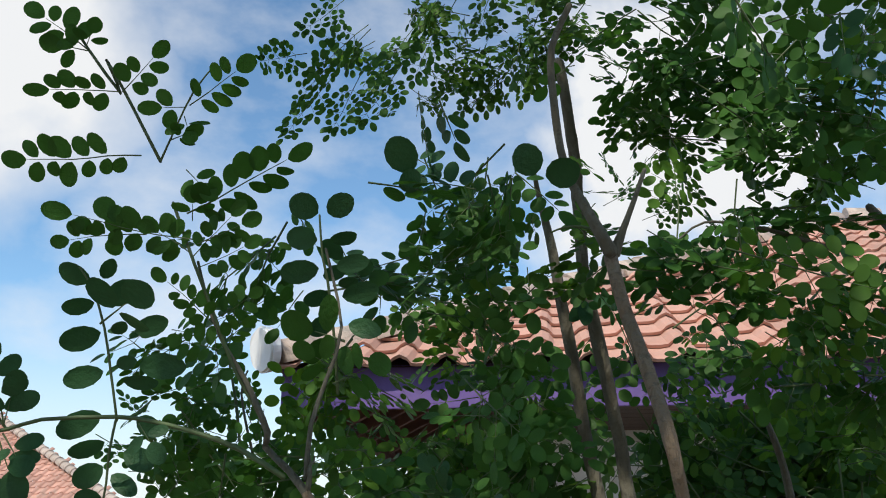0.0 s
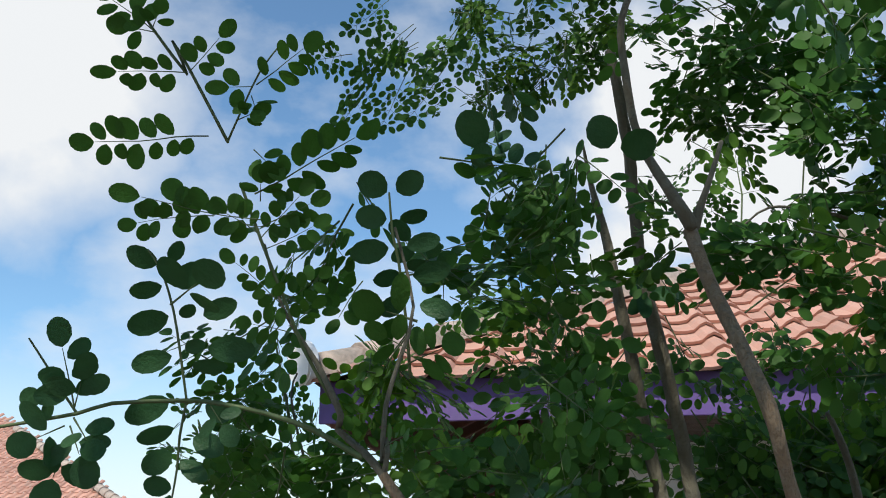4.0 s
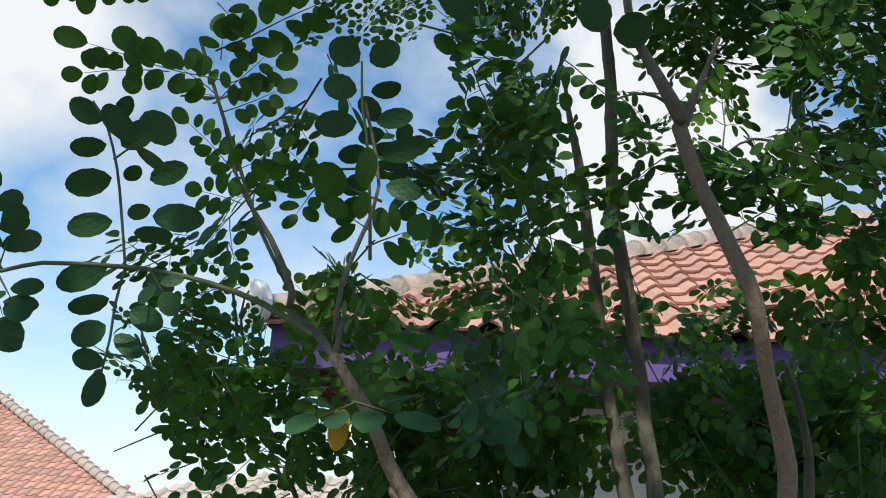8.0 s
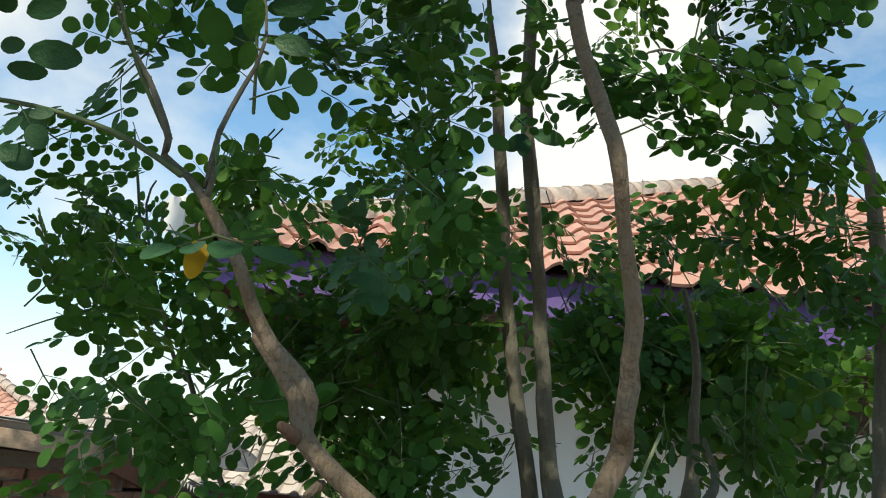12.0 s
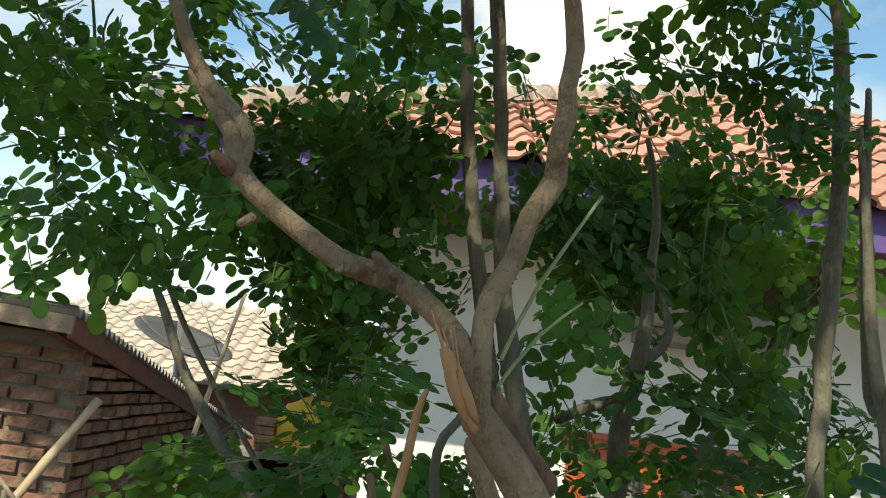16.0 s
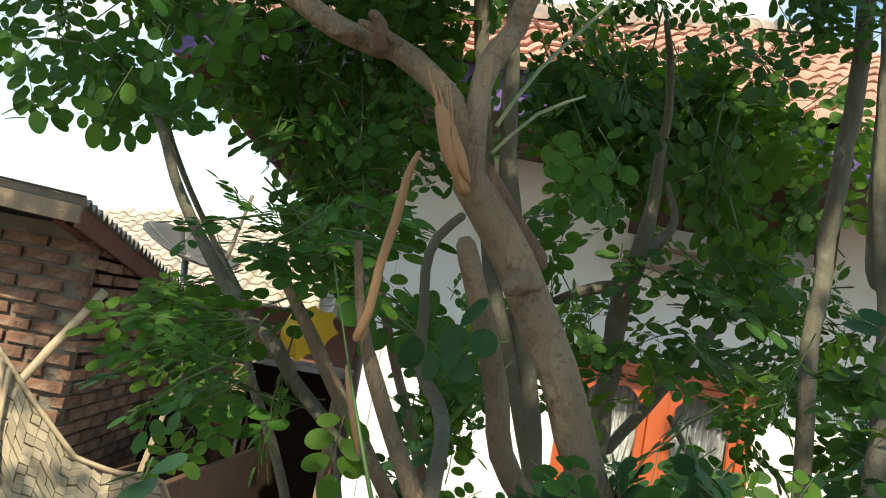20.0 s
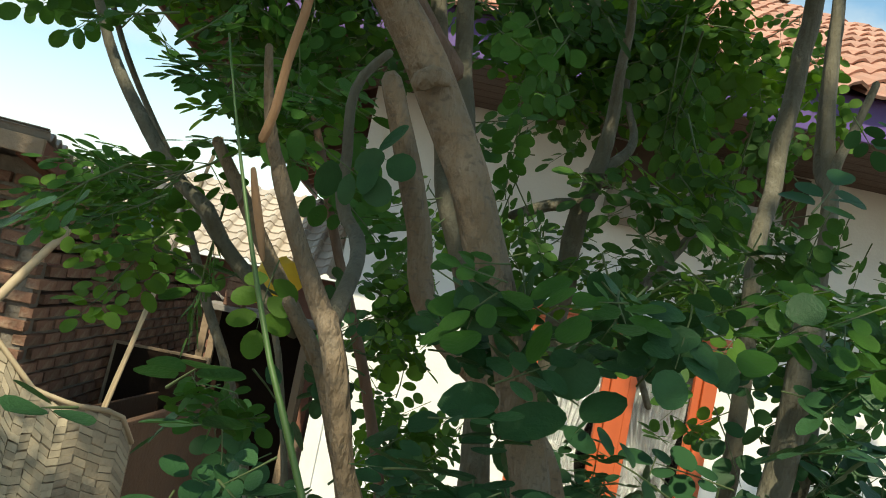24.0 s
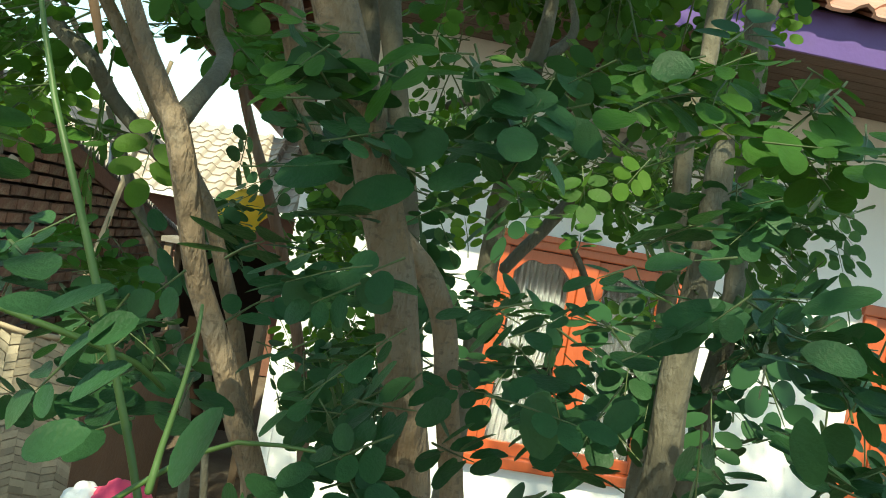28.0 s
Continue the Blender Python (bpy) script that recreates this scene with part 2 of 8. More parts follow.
M_TILE = material("clay_roof_tile", (0.50, 0.285, 0.215), (0.41, 0.205, 0.15), rough=0.85, scale=9, bump=0.2, random_tint=0.16,
                  stain=(0.30, 0.25, 0.20), stain_scale=5, stain_amount=0.5)
M_TILE_RIDGE = material("mortared_ridge", (0.52, 0.40, 0.33), (0.34, 0.29, 0.25), rough=0.95, scale=10, bump=0.5, random_tint=0.12,
                        stain=(0.14, 0.13, 0.11), stain_scale=6, stain_amount=0.6)
M_TILE_PALE = material("pale_roof_tile", (0.52, 0.45, 0.38), (0.42, 0.35, 0.29), rough=0.9, scale=5, bump=0.2, random_tint=0.1)
M_WHITE = material("white_wall_paint", (0.80, 0.79, 0.77), (0.72, 0.71, 0.69), rough=0.8, scale=2.2, bump=0.12, bump_scale=60,
                   stain=(0.52, 0.50, 0.46), stain_scale=1.3, stain_amount=0.3)
M_PURPLE = material("purple_fascia_paint", (0.119, 0.066, 0.252), (0.087, 0.049, 0.189), rough=0.6, scale=4, bump=0.1,
                    stain=(0.10, 0.07, 0.16), stain_scale=3, stain_amount=0.4)
M_TIMBER = material("dark_red_timber", (0.20, 0.085, 0.055), (0.12, 0.052, 0.036), rough=0.75, scale=14, bump=0.3, stretch=(1, 1, 1), random_tint=0.15)
M_SOFFIT = material("brown_soffit", (0.105, 0.065, 0.045), (0.065, 0.042, 0.03), rough=0.8, scale=5, bump=0.25, stain=(0.04, 0.03, 0.025), stain_amount=0.5)
M_CONCRETE = material("grey_concrete", (0.34, 0.31, 0.28), (0.24, 0.22, 0.20), rough=0.95, scale=8, bump=0.4, stain=(0.15, 0.14, 0.12), stain_scale=3, stain_amount=0.6)
M_ORANGE = material("orange_varnished_wood", (0.50, 0.105, 0.034), (0.38, 0.072, 0.022), rough=0.38, scale=12, bump=0.15, stretch=(1, 1, 0.15), coat=0.2)
M_CURTAIN = material("sheer_curtain", (0.42, 0.43, 0.44), (0.33, 0.34, 0.35), rough=0.9, scale=20, bump=0.1)
M_CLOTH_WHITE = material("white_cloth", (0.72, 0.72, 0.72), (0.6, 0.6, 0.61), rough=0.95, scale=20, bump=0.2)


def make_sheer(m, share):
    """Open weave: a share of the light passes straight through."""
    nt = m.node_tree
    out = next(n for n in nt.nodes if n.type == "OUTPUT_MATERIAL")
    clear = nt.nodes.new("ShaderNodeBsdfTransparent")
    mix = nt.nodes.new("ShaderNodeMixShader")
    mix.inputs["Fac"].default_value = share
    nt.links.new(nt.nodes["Principled BSDF"].outputs["BSDF"], mix.inputs[1])
    nt.links.new(clear.outputs["BSDF"], mix.inputs[2])
    nt.links.new(mix.outputs["Shader"], out.inputs["Surface"])


make_sheer(M_CURTAIN, 0.3)
# near-black colour that paints the shade of the alley
M_DARK = material("alley_shade_dark", (0.026, 0.016, 0.011), (0.014, 0.009, 0.007), rough=0.9, scale=9, bump=0.2)
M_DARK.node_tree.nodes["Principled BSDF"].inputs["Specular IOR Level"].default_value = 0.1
# room surfaces painted near black so the interior looks unlit
M_ROOM = material("room_dimness_colour", (0.05, 0.048, 0.045), (0.03, 0.03, 0.03), rough=0.9, bump=0)
M_BRICK = material("old_red_brick", (0.25, 0.125, 0.08), (0.15, 0.08, 0.056), rough=0.92, scale=14, bump=0.5, random_tint=0.3,
                   stain=(0.42, 0.33, 0.23), stain_scale=6, stain_amount=0.7)
M_MORTAR = material("grey_mortar", (0.21, 0.18, 0.145), (0.14, 0.12, 0.10), rough=1.0, scale=20, bump=0.6)
M_SHEET = material("weathered_roof_sheet", (0.34, 0.32, 0.29), (0.22, 0.20, 0.18), rough=0.9, scale=6, bump=0.3, stain=(0.12, 0.10, 0.09), stain_amount=0.5)
M_BOARD = material("weathered_board", (0.34, 0.25, 0.17), (0.22, 0.155, 0.105), rough=0.9, scale=8, bump=0.4, stain=(0.13, 0.09, 0.06), stain_scale=3, stain_amount=0.5)
M_BAMBOO = material("dry_bamboo", (0.42, 0.33, 0.215), (0.30, 0.225, 0.145), rough=0.6, scale=14, bump=0.2, stretch=(1, 1, 0.3), random_tint=0.12)
M_WEAVE = material("woven_bamboo", (0.37, 0.305, 0.215), (0.25, 0.205, 0.145), rough=0.75, scale=25, bump=0.25, random_tint=0.3)
M_RUST = material("rusty_brown_sheet", (0.125, 0.062, 0.032), (0.07, 0.037, 0.022), rough=0.85, scale=7, bump=0.3, stain=(0.10, 0.06, 0.04), stain_scale=4, stain_amount=0.6)
M_YELLOW = material("yellow_cloth", (0.72, 0.44, 0.03), (0.64, 0.36, 0.02), rough=0.75, scale=6, bump=0.1)
M_DISH = material("grey_mesh_dish", (0.132, 0.129, 0.126), (0.102, 0.099, 0.096), rough=0.6, metal=0.4, scale=60, bump=0.2)
M_METAL = material("dull_steel", (0.30, 0.30, 0.30), (0.22, 0.22, 0.22), rough=0.5, metal=0.8, bump=0.05)
M_SOIL = material("brown_soil", (0.16, 0.115, 0.08), (0.095, 0.07, 0.05), rough=1.0, scale=3, bump=0.8, bump_scale=18, stain=(0.22, 0.18, 0.13), stain_scale=0.8, stain_amount=0.5)
M_PINK = material("pink_cloth", (0.62, 0.06, 0.14), (0.5, 0.04, 0.1), rough=0.9, scale=10, bump=0.2)
M_RED = material("red_cloth", (0.60, 0.03, 0.04), (0.45, 0.02, 0.03), rough=0.9, scale=10, bump=0.2)
M_GLASS = glass_material()


# ---- helpers for meshes ----
def mesh_of(bm, name, materials):
    me = bpy.data.meshes.new(name)
    bm.to_mesh(me)
    bm.free()
    for m in materials if isinstance(materials, (list, tuple)) else [materials]:
        me.materials.append(m)
    return me


def world_of(ob):
    if ob.parent is None:
        return ob.matrix_basis.copy()
    return world_of(ob.parent) @ ob.matrix_parent_inverse @ ob.matrix_basis


def piece(name, me, parent, m):
    """One of many alike pieces that share a mesh, placed by a world matrix."""
    ob = new(name, me)
    ob.parent = parent
    ob.matrix_parent_inverse = world_of(parent).inverted()
    ob.matrix_basis = m
    return ob


def part(name, bm, mat, parent=None, label="", smooth=False, at=None):
    ob = new(name, mesh_of(bm, name, mat))
    if smooth:
        ob.data.polygons.foreach_set("use_smooth", [True] * len(ob.data.polygons))
    if at is not None:
        ob.matrix_basis = at
    if parent is not None:
        ob.parent = parent
        ob.matrix_parent_inverse = world_of(parent).inverted()
    if label:
        ob["label"] = label
    return ob


def thing(name, place, label, category, group="", kind=""):
    e = new(name)
    e.location = place
    e.empty_display_size = 0.1
    return tagged(e, label, category, group, kind)


def box(bm, lo, hi, bevel=0.0):
    """An upright box between two corners."""
    lo, hi = Vector(lo), Vector(hi)
    r = bmesh.ops.create_cube(bm, size=1.0, matrix=Matrix.Translation((lo + hi) / 2) @ Matrix.Diagonal((*(hi - lo), 1)))
    if bevel:
        es = list({e for v in r["verts"] for e in v.link_edges})
        bmesh.ops.bevel(bm, geom=es, offset=bevel, segments=2, affect="EDGES", profile=0.6)
    return bm


def boxed(lo, hi, bevel=0.0):
    return box(bmesh.new(), lo, hi, bevel)


def tube(bm, pts, radii, sides=8, wobble=0.0, seed=0, cap=True, mat=0):
    """A tapered, slightly uneven tube through points."""
    rng = random.Random(seed)
    pts = [Vector(p) for p in pts]
    rings = []
    side = None
    for i, p in enumerate(pts):
        d = (pts[min(i + 1, len(pts) - 1)] - pts[max(i - 1, 0)]).normalized()
        if side is None:
            side = d.orthogonal().normalized()
        side = (side - d * side.dot(d)).normalized()
        up = d.cross(side)
        ring = []
        for k in range(sides):
            a = 2 * math.pi * k / sides
            r = radii[i] * (1 + wobble * (rng.random() - 0.5) * 2)
            ring.append(bm.verts.new(p + side * (math.cos(a) * r) + up * (math.sin(a) * r)))
        rings.append(ring)
    for a, b in zip(rings, rings[1:]):
        for k in range(sides):
            f = bm.faces.new((a[k], a[(k + 1) % sides], b[(k + 1) % sides], b[k]))
            f.material_index, f.smooth = mat, True
    if cap:
        for ring, flip in ((rings[0], True), (rings[-1], False)):
            f = bm.faces.new(ring[::-1] if flip else ring)
            f.material_index = mat
    return bm


def joined(pairs, keep=False):
    """One bmesh from many (mesh, matrix) pairs."""
    verts, faces, slots = [], [], []
    for me, m in pairs:
        slots += [p.material_index for p in me.polygons]
        n = len(verts)
        verts += [m @ v.co for v in me.vertices]
        faces += [[n + i for i in p.vertices] for p in me.polygons]
    tmp = bpy.data.meshes.new("joined")
    tmp.from_pydata(verts, [], faces)
    if keep:
        tmp.polygons.foreach_set("material_index", slots)
        tmp.polygons.foreach_set("use_smooth", [True] * len(slots))
    bm = bmesh.new()
    bm.from_mesh(tmp)
    bpy.data.meshes.remove(tmp)
    return bm


def curve_points(pts, step=0.03):
    """Catmull-Rom points through the given ones; each is (x, y, z, radius)."""
    P = [Vector(p) for p in pts]
    out = []
    for i in range(len(P) - 1):
        p0, p1, p2, p3 = P[max(i - 1, 0)], P[i], P[i + 1], P[min(i + 2, len(P) - 1)]
        n = max(2, int((p2 - p1).xyz.length / step))
        for k in range(n):
            t = k / n
            out.append(0.5 * ((2 * p1) + (p2 - p0) * t + (2 * p0 - 5 * p1 + 4 * p2 - p3) * t * t + (3 * p1 - p0 - 3 * p2 + p3) * t ** 3))
    out.append(P[-1])
    return out


# ---- ground ----
def make_ground():
    bm = bmesh.new()
    n = 60
    vs = {}
    for i in range(n + 1):
        for j in range(n + 1):
            u, v = 2 * i / n - 1, 2 * j / n - 1
            x, y = math.copysign(abs(u) ** 3, u) * 400, 6 + math.copysign(abs(v) ** 3, v) * 400
            vs[i, j] = bm.verts.new((x, y, -0.02 + 0.02 * noise.noise((x * 0.7, y * 0.7, 0))))
    for i in range(n):
        for j in range(n):
            bm.faces.new((vs[i, j], vs[i + 1, j], vs[i + 1, j + 1], vs[i, j + 1]))
    tagged(part("ground", bm, M_SOIL, smooth=True), "bare brown soil yard between the houses", "ground", kind="structure")


make_ground()

# ---- the white house ----
EAVE_X, EAVE_Y, EAVE_Z = -1.48, 5.90, 3.415
WALL_X, WALL_Y, RIGHT_X = -0.29, 7.0, 7.0
PITCH = radians(27)
RUN = 4.6
WIN = (0.88, 2.05, 0.69, 2.08)
DOOR = (3.23, 4.11, 0.0, 2.05)

house = thing("house", (2.0, 7.0, 0), "white plastered house with hipped clay tile roof and purple fascia", "house")


def make_walls():
    wt = WALL_Y + 0.16
    w = part("wall", boxed((WALL_X, WALL_Y, 0), (WIN[0], wt, 3.4)), M_WHITE, house, "white painted plaster wall")
    part("wall", boxed((WIN[0], WALL_Y, 0), (WIN[1], wt, WIN[2])), M_WHITE, house)
    part("wall", boxed((WIN[0], WALL_Y, WIN[3]), (WIN[1], wt, 3.4)), M_WHITE, house)
    part("wall", boxed((WIN[1], WALL_Y, 0), (DOOR[0], wt, 3.4)), M_WHITE, house)
    part("wall", boxed((DOOR[0], WALL_Y, DOOR[3]), (DOOR[1], wt, 3.4)), M_WHITE, house)
    part("wall", boxed((DOOR[1], WALL_Y, 0), (RIGHT_X, wt, 3.4)), M_WHITE, house)
    part("wall", boxed((WALL_X, wt, 0), (WALL_X + 0.16, 14.5, 3.4)), M_WHITE, house)
    part("wall", boxed((RIGHT_X - 0.16, wt, 0), (RIGHT_X, 14.5, 3.4)), M_WHITE, house)
    part("wall", boxed((WALL_X, 14.5, 0), (RIGHT_X, 14.66, 3.4)), M_WHITE, house)
    part("corner_trim", boxed((WALL_X - 0.02, WALL_Y - 0.02, 0), (WALL_X + 0.07, WALL_Y + 0.002, 3.3), 0.006), M_WHITE, house, "raised white corner strip")
    part("plinth", boxed((WALL_X - 0.03, WALL_Y - 0.035, 0), (DOOR[0], WALL_Y, 0.28), 0.008), M_CONCRETE, house, "grey concrete plinth")
    # room behind the window and door, its dimness put into the dark colour
    part("room_back", boxed((WALL_X + 0.2, 9.4, 0), (RIGHT_X - 0.2, 9.45, 3.3)), M_ROOM, house, "room back wall coloured near black to look dim")
    part("ceiling_panel", boxed((WALL_X + 0.2, wt + 0.01, 3.22), (RIGHT_X - 0.2, 14.4, 3.26)), M_ROOM, house, "ceiling board coloured near black to look dim")
    part("room_floor", boxed((WALL_X + 0.2, wt + 0.01, 0.03), (RIGHT_X - 0.2, 14.4, 0.09)), M_CONCRETE, house, "grey cement floor")
    # brown boards added to paint the shadow between ledge and soffit, and the ledge itself
    x = 1.12
    k = 0
    while x < 2.3:
        part("board", boxed((x, WALL_Y - 0.035, 2.85), (x + 0.155, WALL_Y - 0.003, 3.16), 0.004), M_SOFFIT, house)
        x += 0.16
        k += 1
    bm = boxed((1.16, 6.50, 2.735), (2.05, WALL_Y, 2.845), 0.012)
    part("window_ledge", bm, M_CONCRETE, house, "weathered grey concrete sunshade slab")
    part("ledge_beam", boxed((1.20, 6.62, 2.655), (2.01, WALL_Y - 0.002, 2.733), 0.008), M_CONCRETE, house)


make_walls()


def make_eaves():
    # purple board along the front, brown board along the side
    part("fascia", boxed((EAVE_X + 0.03, EAVE_Y + 0.02, 3.16), (RIGHT_X + 0.8, EAVE_Y + 0.045, 3.38), 0.004), M_PURPLE, house, "purple painted fascia board")
    part("side_fascia", boxed((EAVE_X + 0.02, EAVE_Y + 0.05, 3.18), (EAVE_X + 0.045, 15.6, 3.365), 0.004), M_TIMBER, house, "reddish brown timber fascia board")
    # flat boards under the front overhang
    y = EAVE_Y + 0.06
    while y < WALL_Y - 0.05:
        part("soffit_board", boxed((WALL_X - 0.1, y, 3.165), (RIGHT_X + 0.7, y + 0.135, 3.182), 0.003), M_SOFFIT, house)
        y += 0.142
    # open rafters and battens under the side overhang
    t = math.tan(PITCH)
    yy = EAVE_Y + 0.35
    while yy < 14.8:
        m = Matrix.Translation((EAVE_X + 0.08, yy, 3.255)) @ Matrix.Rotation(-PITCH, 4, "Y")
        part("rafter", boxed((0, -0.03, -0.05), (min(1.42, (yy - EAVE_Y) * 1.1), 0.03, 0.03), 0.004), M_TIMBER, house, at=m)
        yy += 0.42
    for k in range(6):
        d = 0.10 + 0.23 * k
        z = 3.325 + d * t
        part("batten", boxed((EAVE_X + d - 0.02, EAVE_Y + d + 0.1, z), (EAVE_X + d + 0.02, 15.2, z + 0.03)), M_TIMBER, house)
    m = Matrix.Translation((EAVE_X + 0.08, EAVE_Y + 0.08, 3.205)) @ Matrix.Rotation(radians(45), 4, "Z") @ Matrix.Rotation(-math.atan(t / math.sqrt(2)), 4, "Y")
    part("hip_rafter", boxed((0, -0.04, -0.06), (1.75, 0.04, 0.02), 0.005), M_TIMBER, house, at=m)


make_eaves()

# ---- roof: clay pantiles laid row on row ----
TW, TL = 0.235, 0.262


def tile_mesh(name, mat):
    """One wavy clay tile: flat pan with a rolled rib, thick lower edge; x across, y up the slope."""
    bm = bmesh.new()
    prof = [(0, 0.006), (0.03, 0.0), (0.085, 0.0), (0.125, 0.006), (0.155, 0.034), (0.19, 0.05), (0.225, 0.034), (0.25, 0.004)]
    L, th = TL + 0.045, 0.017
    top0 = [bm.verts.new((x, 0, z + 0.030)) for x, z in prof]
    top1 = [bm.verts.new((x, L, z + 0.004)) for x, z in prof]
    bot0 = [bm.verts.new((x, 0.004, z + 0.030 - th)) for x, z in prof]
    for k in range(len(prof) - 1):
        for f in ((top0[k], top0[k + 1], top1[k + 1], top1[k]), (bot0[k], bot0[k + 1], top0[k + 1], top0[k])):
            bm.faces.new(f)
    ends = [bm.verts.new((prof[i][0], L, prof[i][1] - 0.004)) for i in (0, -1)]
    bm.faces.new((top0[0], top1[0], ends[0], bot0[0]))
    bm.faces.new((bot0[-1], ends[1], top1[-1], top0[-1]))
    return mesh_of(bm, name, mat)


def ridge_mesh(name, length, r):
    bm = bmesh.new()
    a, b = [], []
    for k in range(9):
        an = math.pi * (k / 8) * 1.1 - 0.16
        a.append(bm.verts.new((math.cos(an) * r * 1.08, 0, math.sin(an) * r * 1.08)))
        b.append(bm.verts.new((math.cos(an) * r * 0.9, length, math.sin(an) * r * 0.9)))
    for k in range(8):
        f = bm.faces.new((a[k], a[k + 1], b[k + 1], b[k]))
        f.smooth = True
    bm.faces.new(a[::-1])
    bm.faces.new(b)
    return mesh_of(bm, name, M_TILE_RIDGE)


def make_roof():
    rng = random.Random(5)
    roof = part("roof", bmesh.new(), M_TIMBER, house, "hipped roof of sunlit orange-pink clay tiles")
    bm = bmesh.new()
    ez = EAVE_Z - 0.05
    rz = ez + RUN * math.tan(PITCH)
    right = RIGHT_X + 0.8
    c = [bm.verts.new(p) for p in ((EAVE_X, EAVE_Y, ez), (right, EAVE_Y, ez), (right - RUN, EAVE_Y + RUN, rz), (EAVE_X + RUN, EAVE_Y + RUN, rz), (EAVE_X, 15.1, ez), (right, 15.1, ez))]
    for f in ((0, 1, 2, 3), (0, 3, 4), (1, 5, 2), (3, 2, 5, 4)):
        bm.faces.new([c[i] for i in f])
    roof.data.materials.clear()
    bm.to_mesh(roof.data)
    roof.data.materials.append(M_SOFFIT)
    tile = tile_mesh("roof_tile", M_TILE)
    rows = int(RUN / math.cos(PITCH) / TL)
    slope = Matrix.Rotation(PITCH, 4, "X")
    far = []
    for j in range(rows):
        d = j * TL * math.cos(PITCH)
        i0 = int((d - 0.05) / TW)
        for i in range(i0, int((right - EAVE_X - d) / TW)):
            x = EAVE_X + i * TW + rng.uniform(-0.004, 0.004)
            m = (Matrix.Translation((x, EAVE_Y - 0.07 + d, EAVE_Z - 0.075 + d * math.tan(PITCH))) @ slope
                 @ Matrix.Rotation(rng.uniform(-0.012, 0.012), 4, "Z") @ Matrix.Rotation(rng.uniform(-0.012, 0.012), 4, "Y"))
            if j < 10 and x < 5.0:
                piece("roof_tile", tile, roof, m)
            else:
                far.append((tile, m))
    tagged(part("upper_tiles", joined(far), M_TILE, roof), kind="stuff")
    # ridge caps up the two hips and along the top
    cap = ridge_mesh("ridge_cap", 0.34, 0.105)
    up = math.atan(math.tan(PITCH) / math.sqrt(2))
    n = int(RUN * math.sqrt(2) / math.cos(up) / 0.29)
    for k in range(n):
        s = (k * 0.29) * math.cos(up)
        p = Vector((EAVE_X + s / math.sqrt(2), EAVE_Y + s / math.sqrt(2), EAVE_Z - 0.01 + s * math.tan(up)))
        piece("ridge_cap", cap, roof, Matrix.Translation(p) @ Matrix.Rotation(radians(-45), 4, "Z") @ Matrix.Rotation(up + rng.uniform(-0.02, 0.03), 4, "X"))
    x = EAVE_X + RUN
    while x < right - RUN:
        piece("ridge_cap", cap, roof, Matrix.Translation((x, EAVE_Y + RUN, rz + 0.05)) @ Matrix.Rotation(radians(-90), 4, "Z") @ Matrix.Rotation(rng.uniform(-0.02, 0.03), 4, "X"))
        x += 0.29
    # mortar plug that closes the hip at the corner
    bm = bmesh.new()
    bmesh.ops.create_cone(bm, cap_ends=True, segments=24, radius1=0.125, radius2=0.115, depth=0.07)
    bmesh.ops.bevel(bm, geom=[e for e in bm.edges if e.calc_length() < 0.06], offset=0.012, segments=2, affect="EDGES")
    for v in bm.verts:
        v.co += Vector((1, 1, 1)) * 0.006 * noise.noise(v.co * 14)
    m = Matrix.Translation((EAVE_X - 0.045, EAVE_Y - 0.045, EAVE_Z + 0.045)) @ Matrix.Rotation(radians(45), 4, "Z") @ Matrix.Rotation(radians(80), 4, "Y")
    part("hip_end_cap", bm, M_WHITE, roof, "whitewashed mortar plug closing the hip end", at=m)


make_roof()


# ---- window with curtains ----
def arch_panel(x0, x1, z0, z1, rise, y0, y1):
    """A rail whose lower edge is a shallow wavy arch."""
    bm = bmesh.new()
    n = 14
    lows, tops = [], []
    for k in range(n + 1):
        u = k / n
        x = x0 + (x1 - x0) * u
        z = z0 + rise * (math.sin(math.pi * u) ** 0.7) - 0.012 * math.cos(4 * math.pi * u)
        lows.append(x), tops.append(z)
    for y in (y0, y1):
        vs = [bm.verts.new((lows[k], y, tops[k])) for k in range(n + 1)] + [bm.verts.new((x1, y, z1)), bm.verts.new((x0, y, z1))]
        bm.faces.new(vs if y == y0 else vs[::-1])
    bm.verts.ensure_lookup_table()
    h = n + 3
    for k in range(h):
        bm.faces.new((bm.verts[k], bm.verts[h + k], bm.verts[h + (k + 1) % h], bm.verts[(k + 1) % h]))
    bmesh.ops.recalc_face_normals(bm, faces=bm.faces)
    return bm


def curtain_mesh(x0, x1, z0, z1, y, tie, toward, seed):
    """A pleated sheer, gathered at tie height towards one side and hanging on below."""
    rng = random.Random(seed)
    bm = bmesh.new()
    nx, nz = 60, 26
    grid = []
    for j in range(nz + 1):
        v = j / nz
        z = z1 + (z0 - z1) * v
        g = math.exp(-((z - tie) / 0.24) ** 2)
        row = []
        for i in range(nx + 1):
            u = i / nx
            cx = x0 + (x1 - x0) * u
            hold = x0 + (x1 - x0) * (0.42 if toward < 0 else 0.58)
            x = cx + (hold - cx) * 0.36 * g
            yy = y + 0.016 * math.sin(u * 2 * math.pi * 11 + 0.6 * math.sin(v * 5 + seed)) + 0.006 * noise.noise((u * 9, v * 3, seed))
            row.append(bm.verts.new((x, yy, z)))
        grid.append(row)
    for j in range(nz):
        for i in range(nx):
            bm.faces.new((grid[j][i], grid[j][i + 1], grid[j + 1][i + 1], grid[j + 1][i])).smooth = True
    return bm


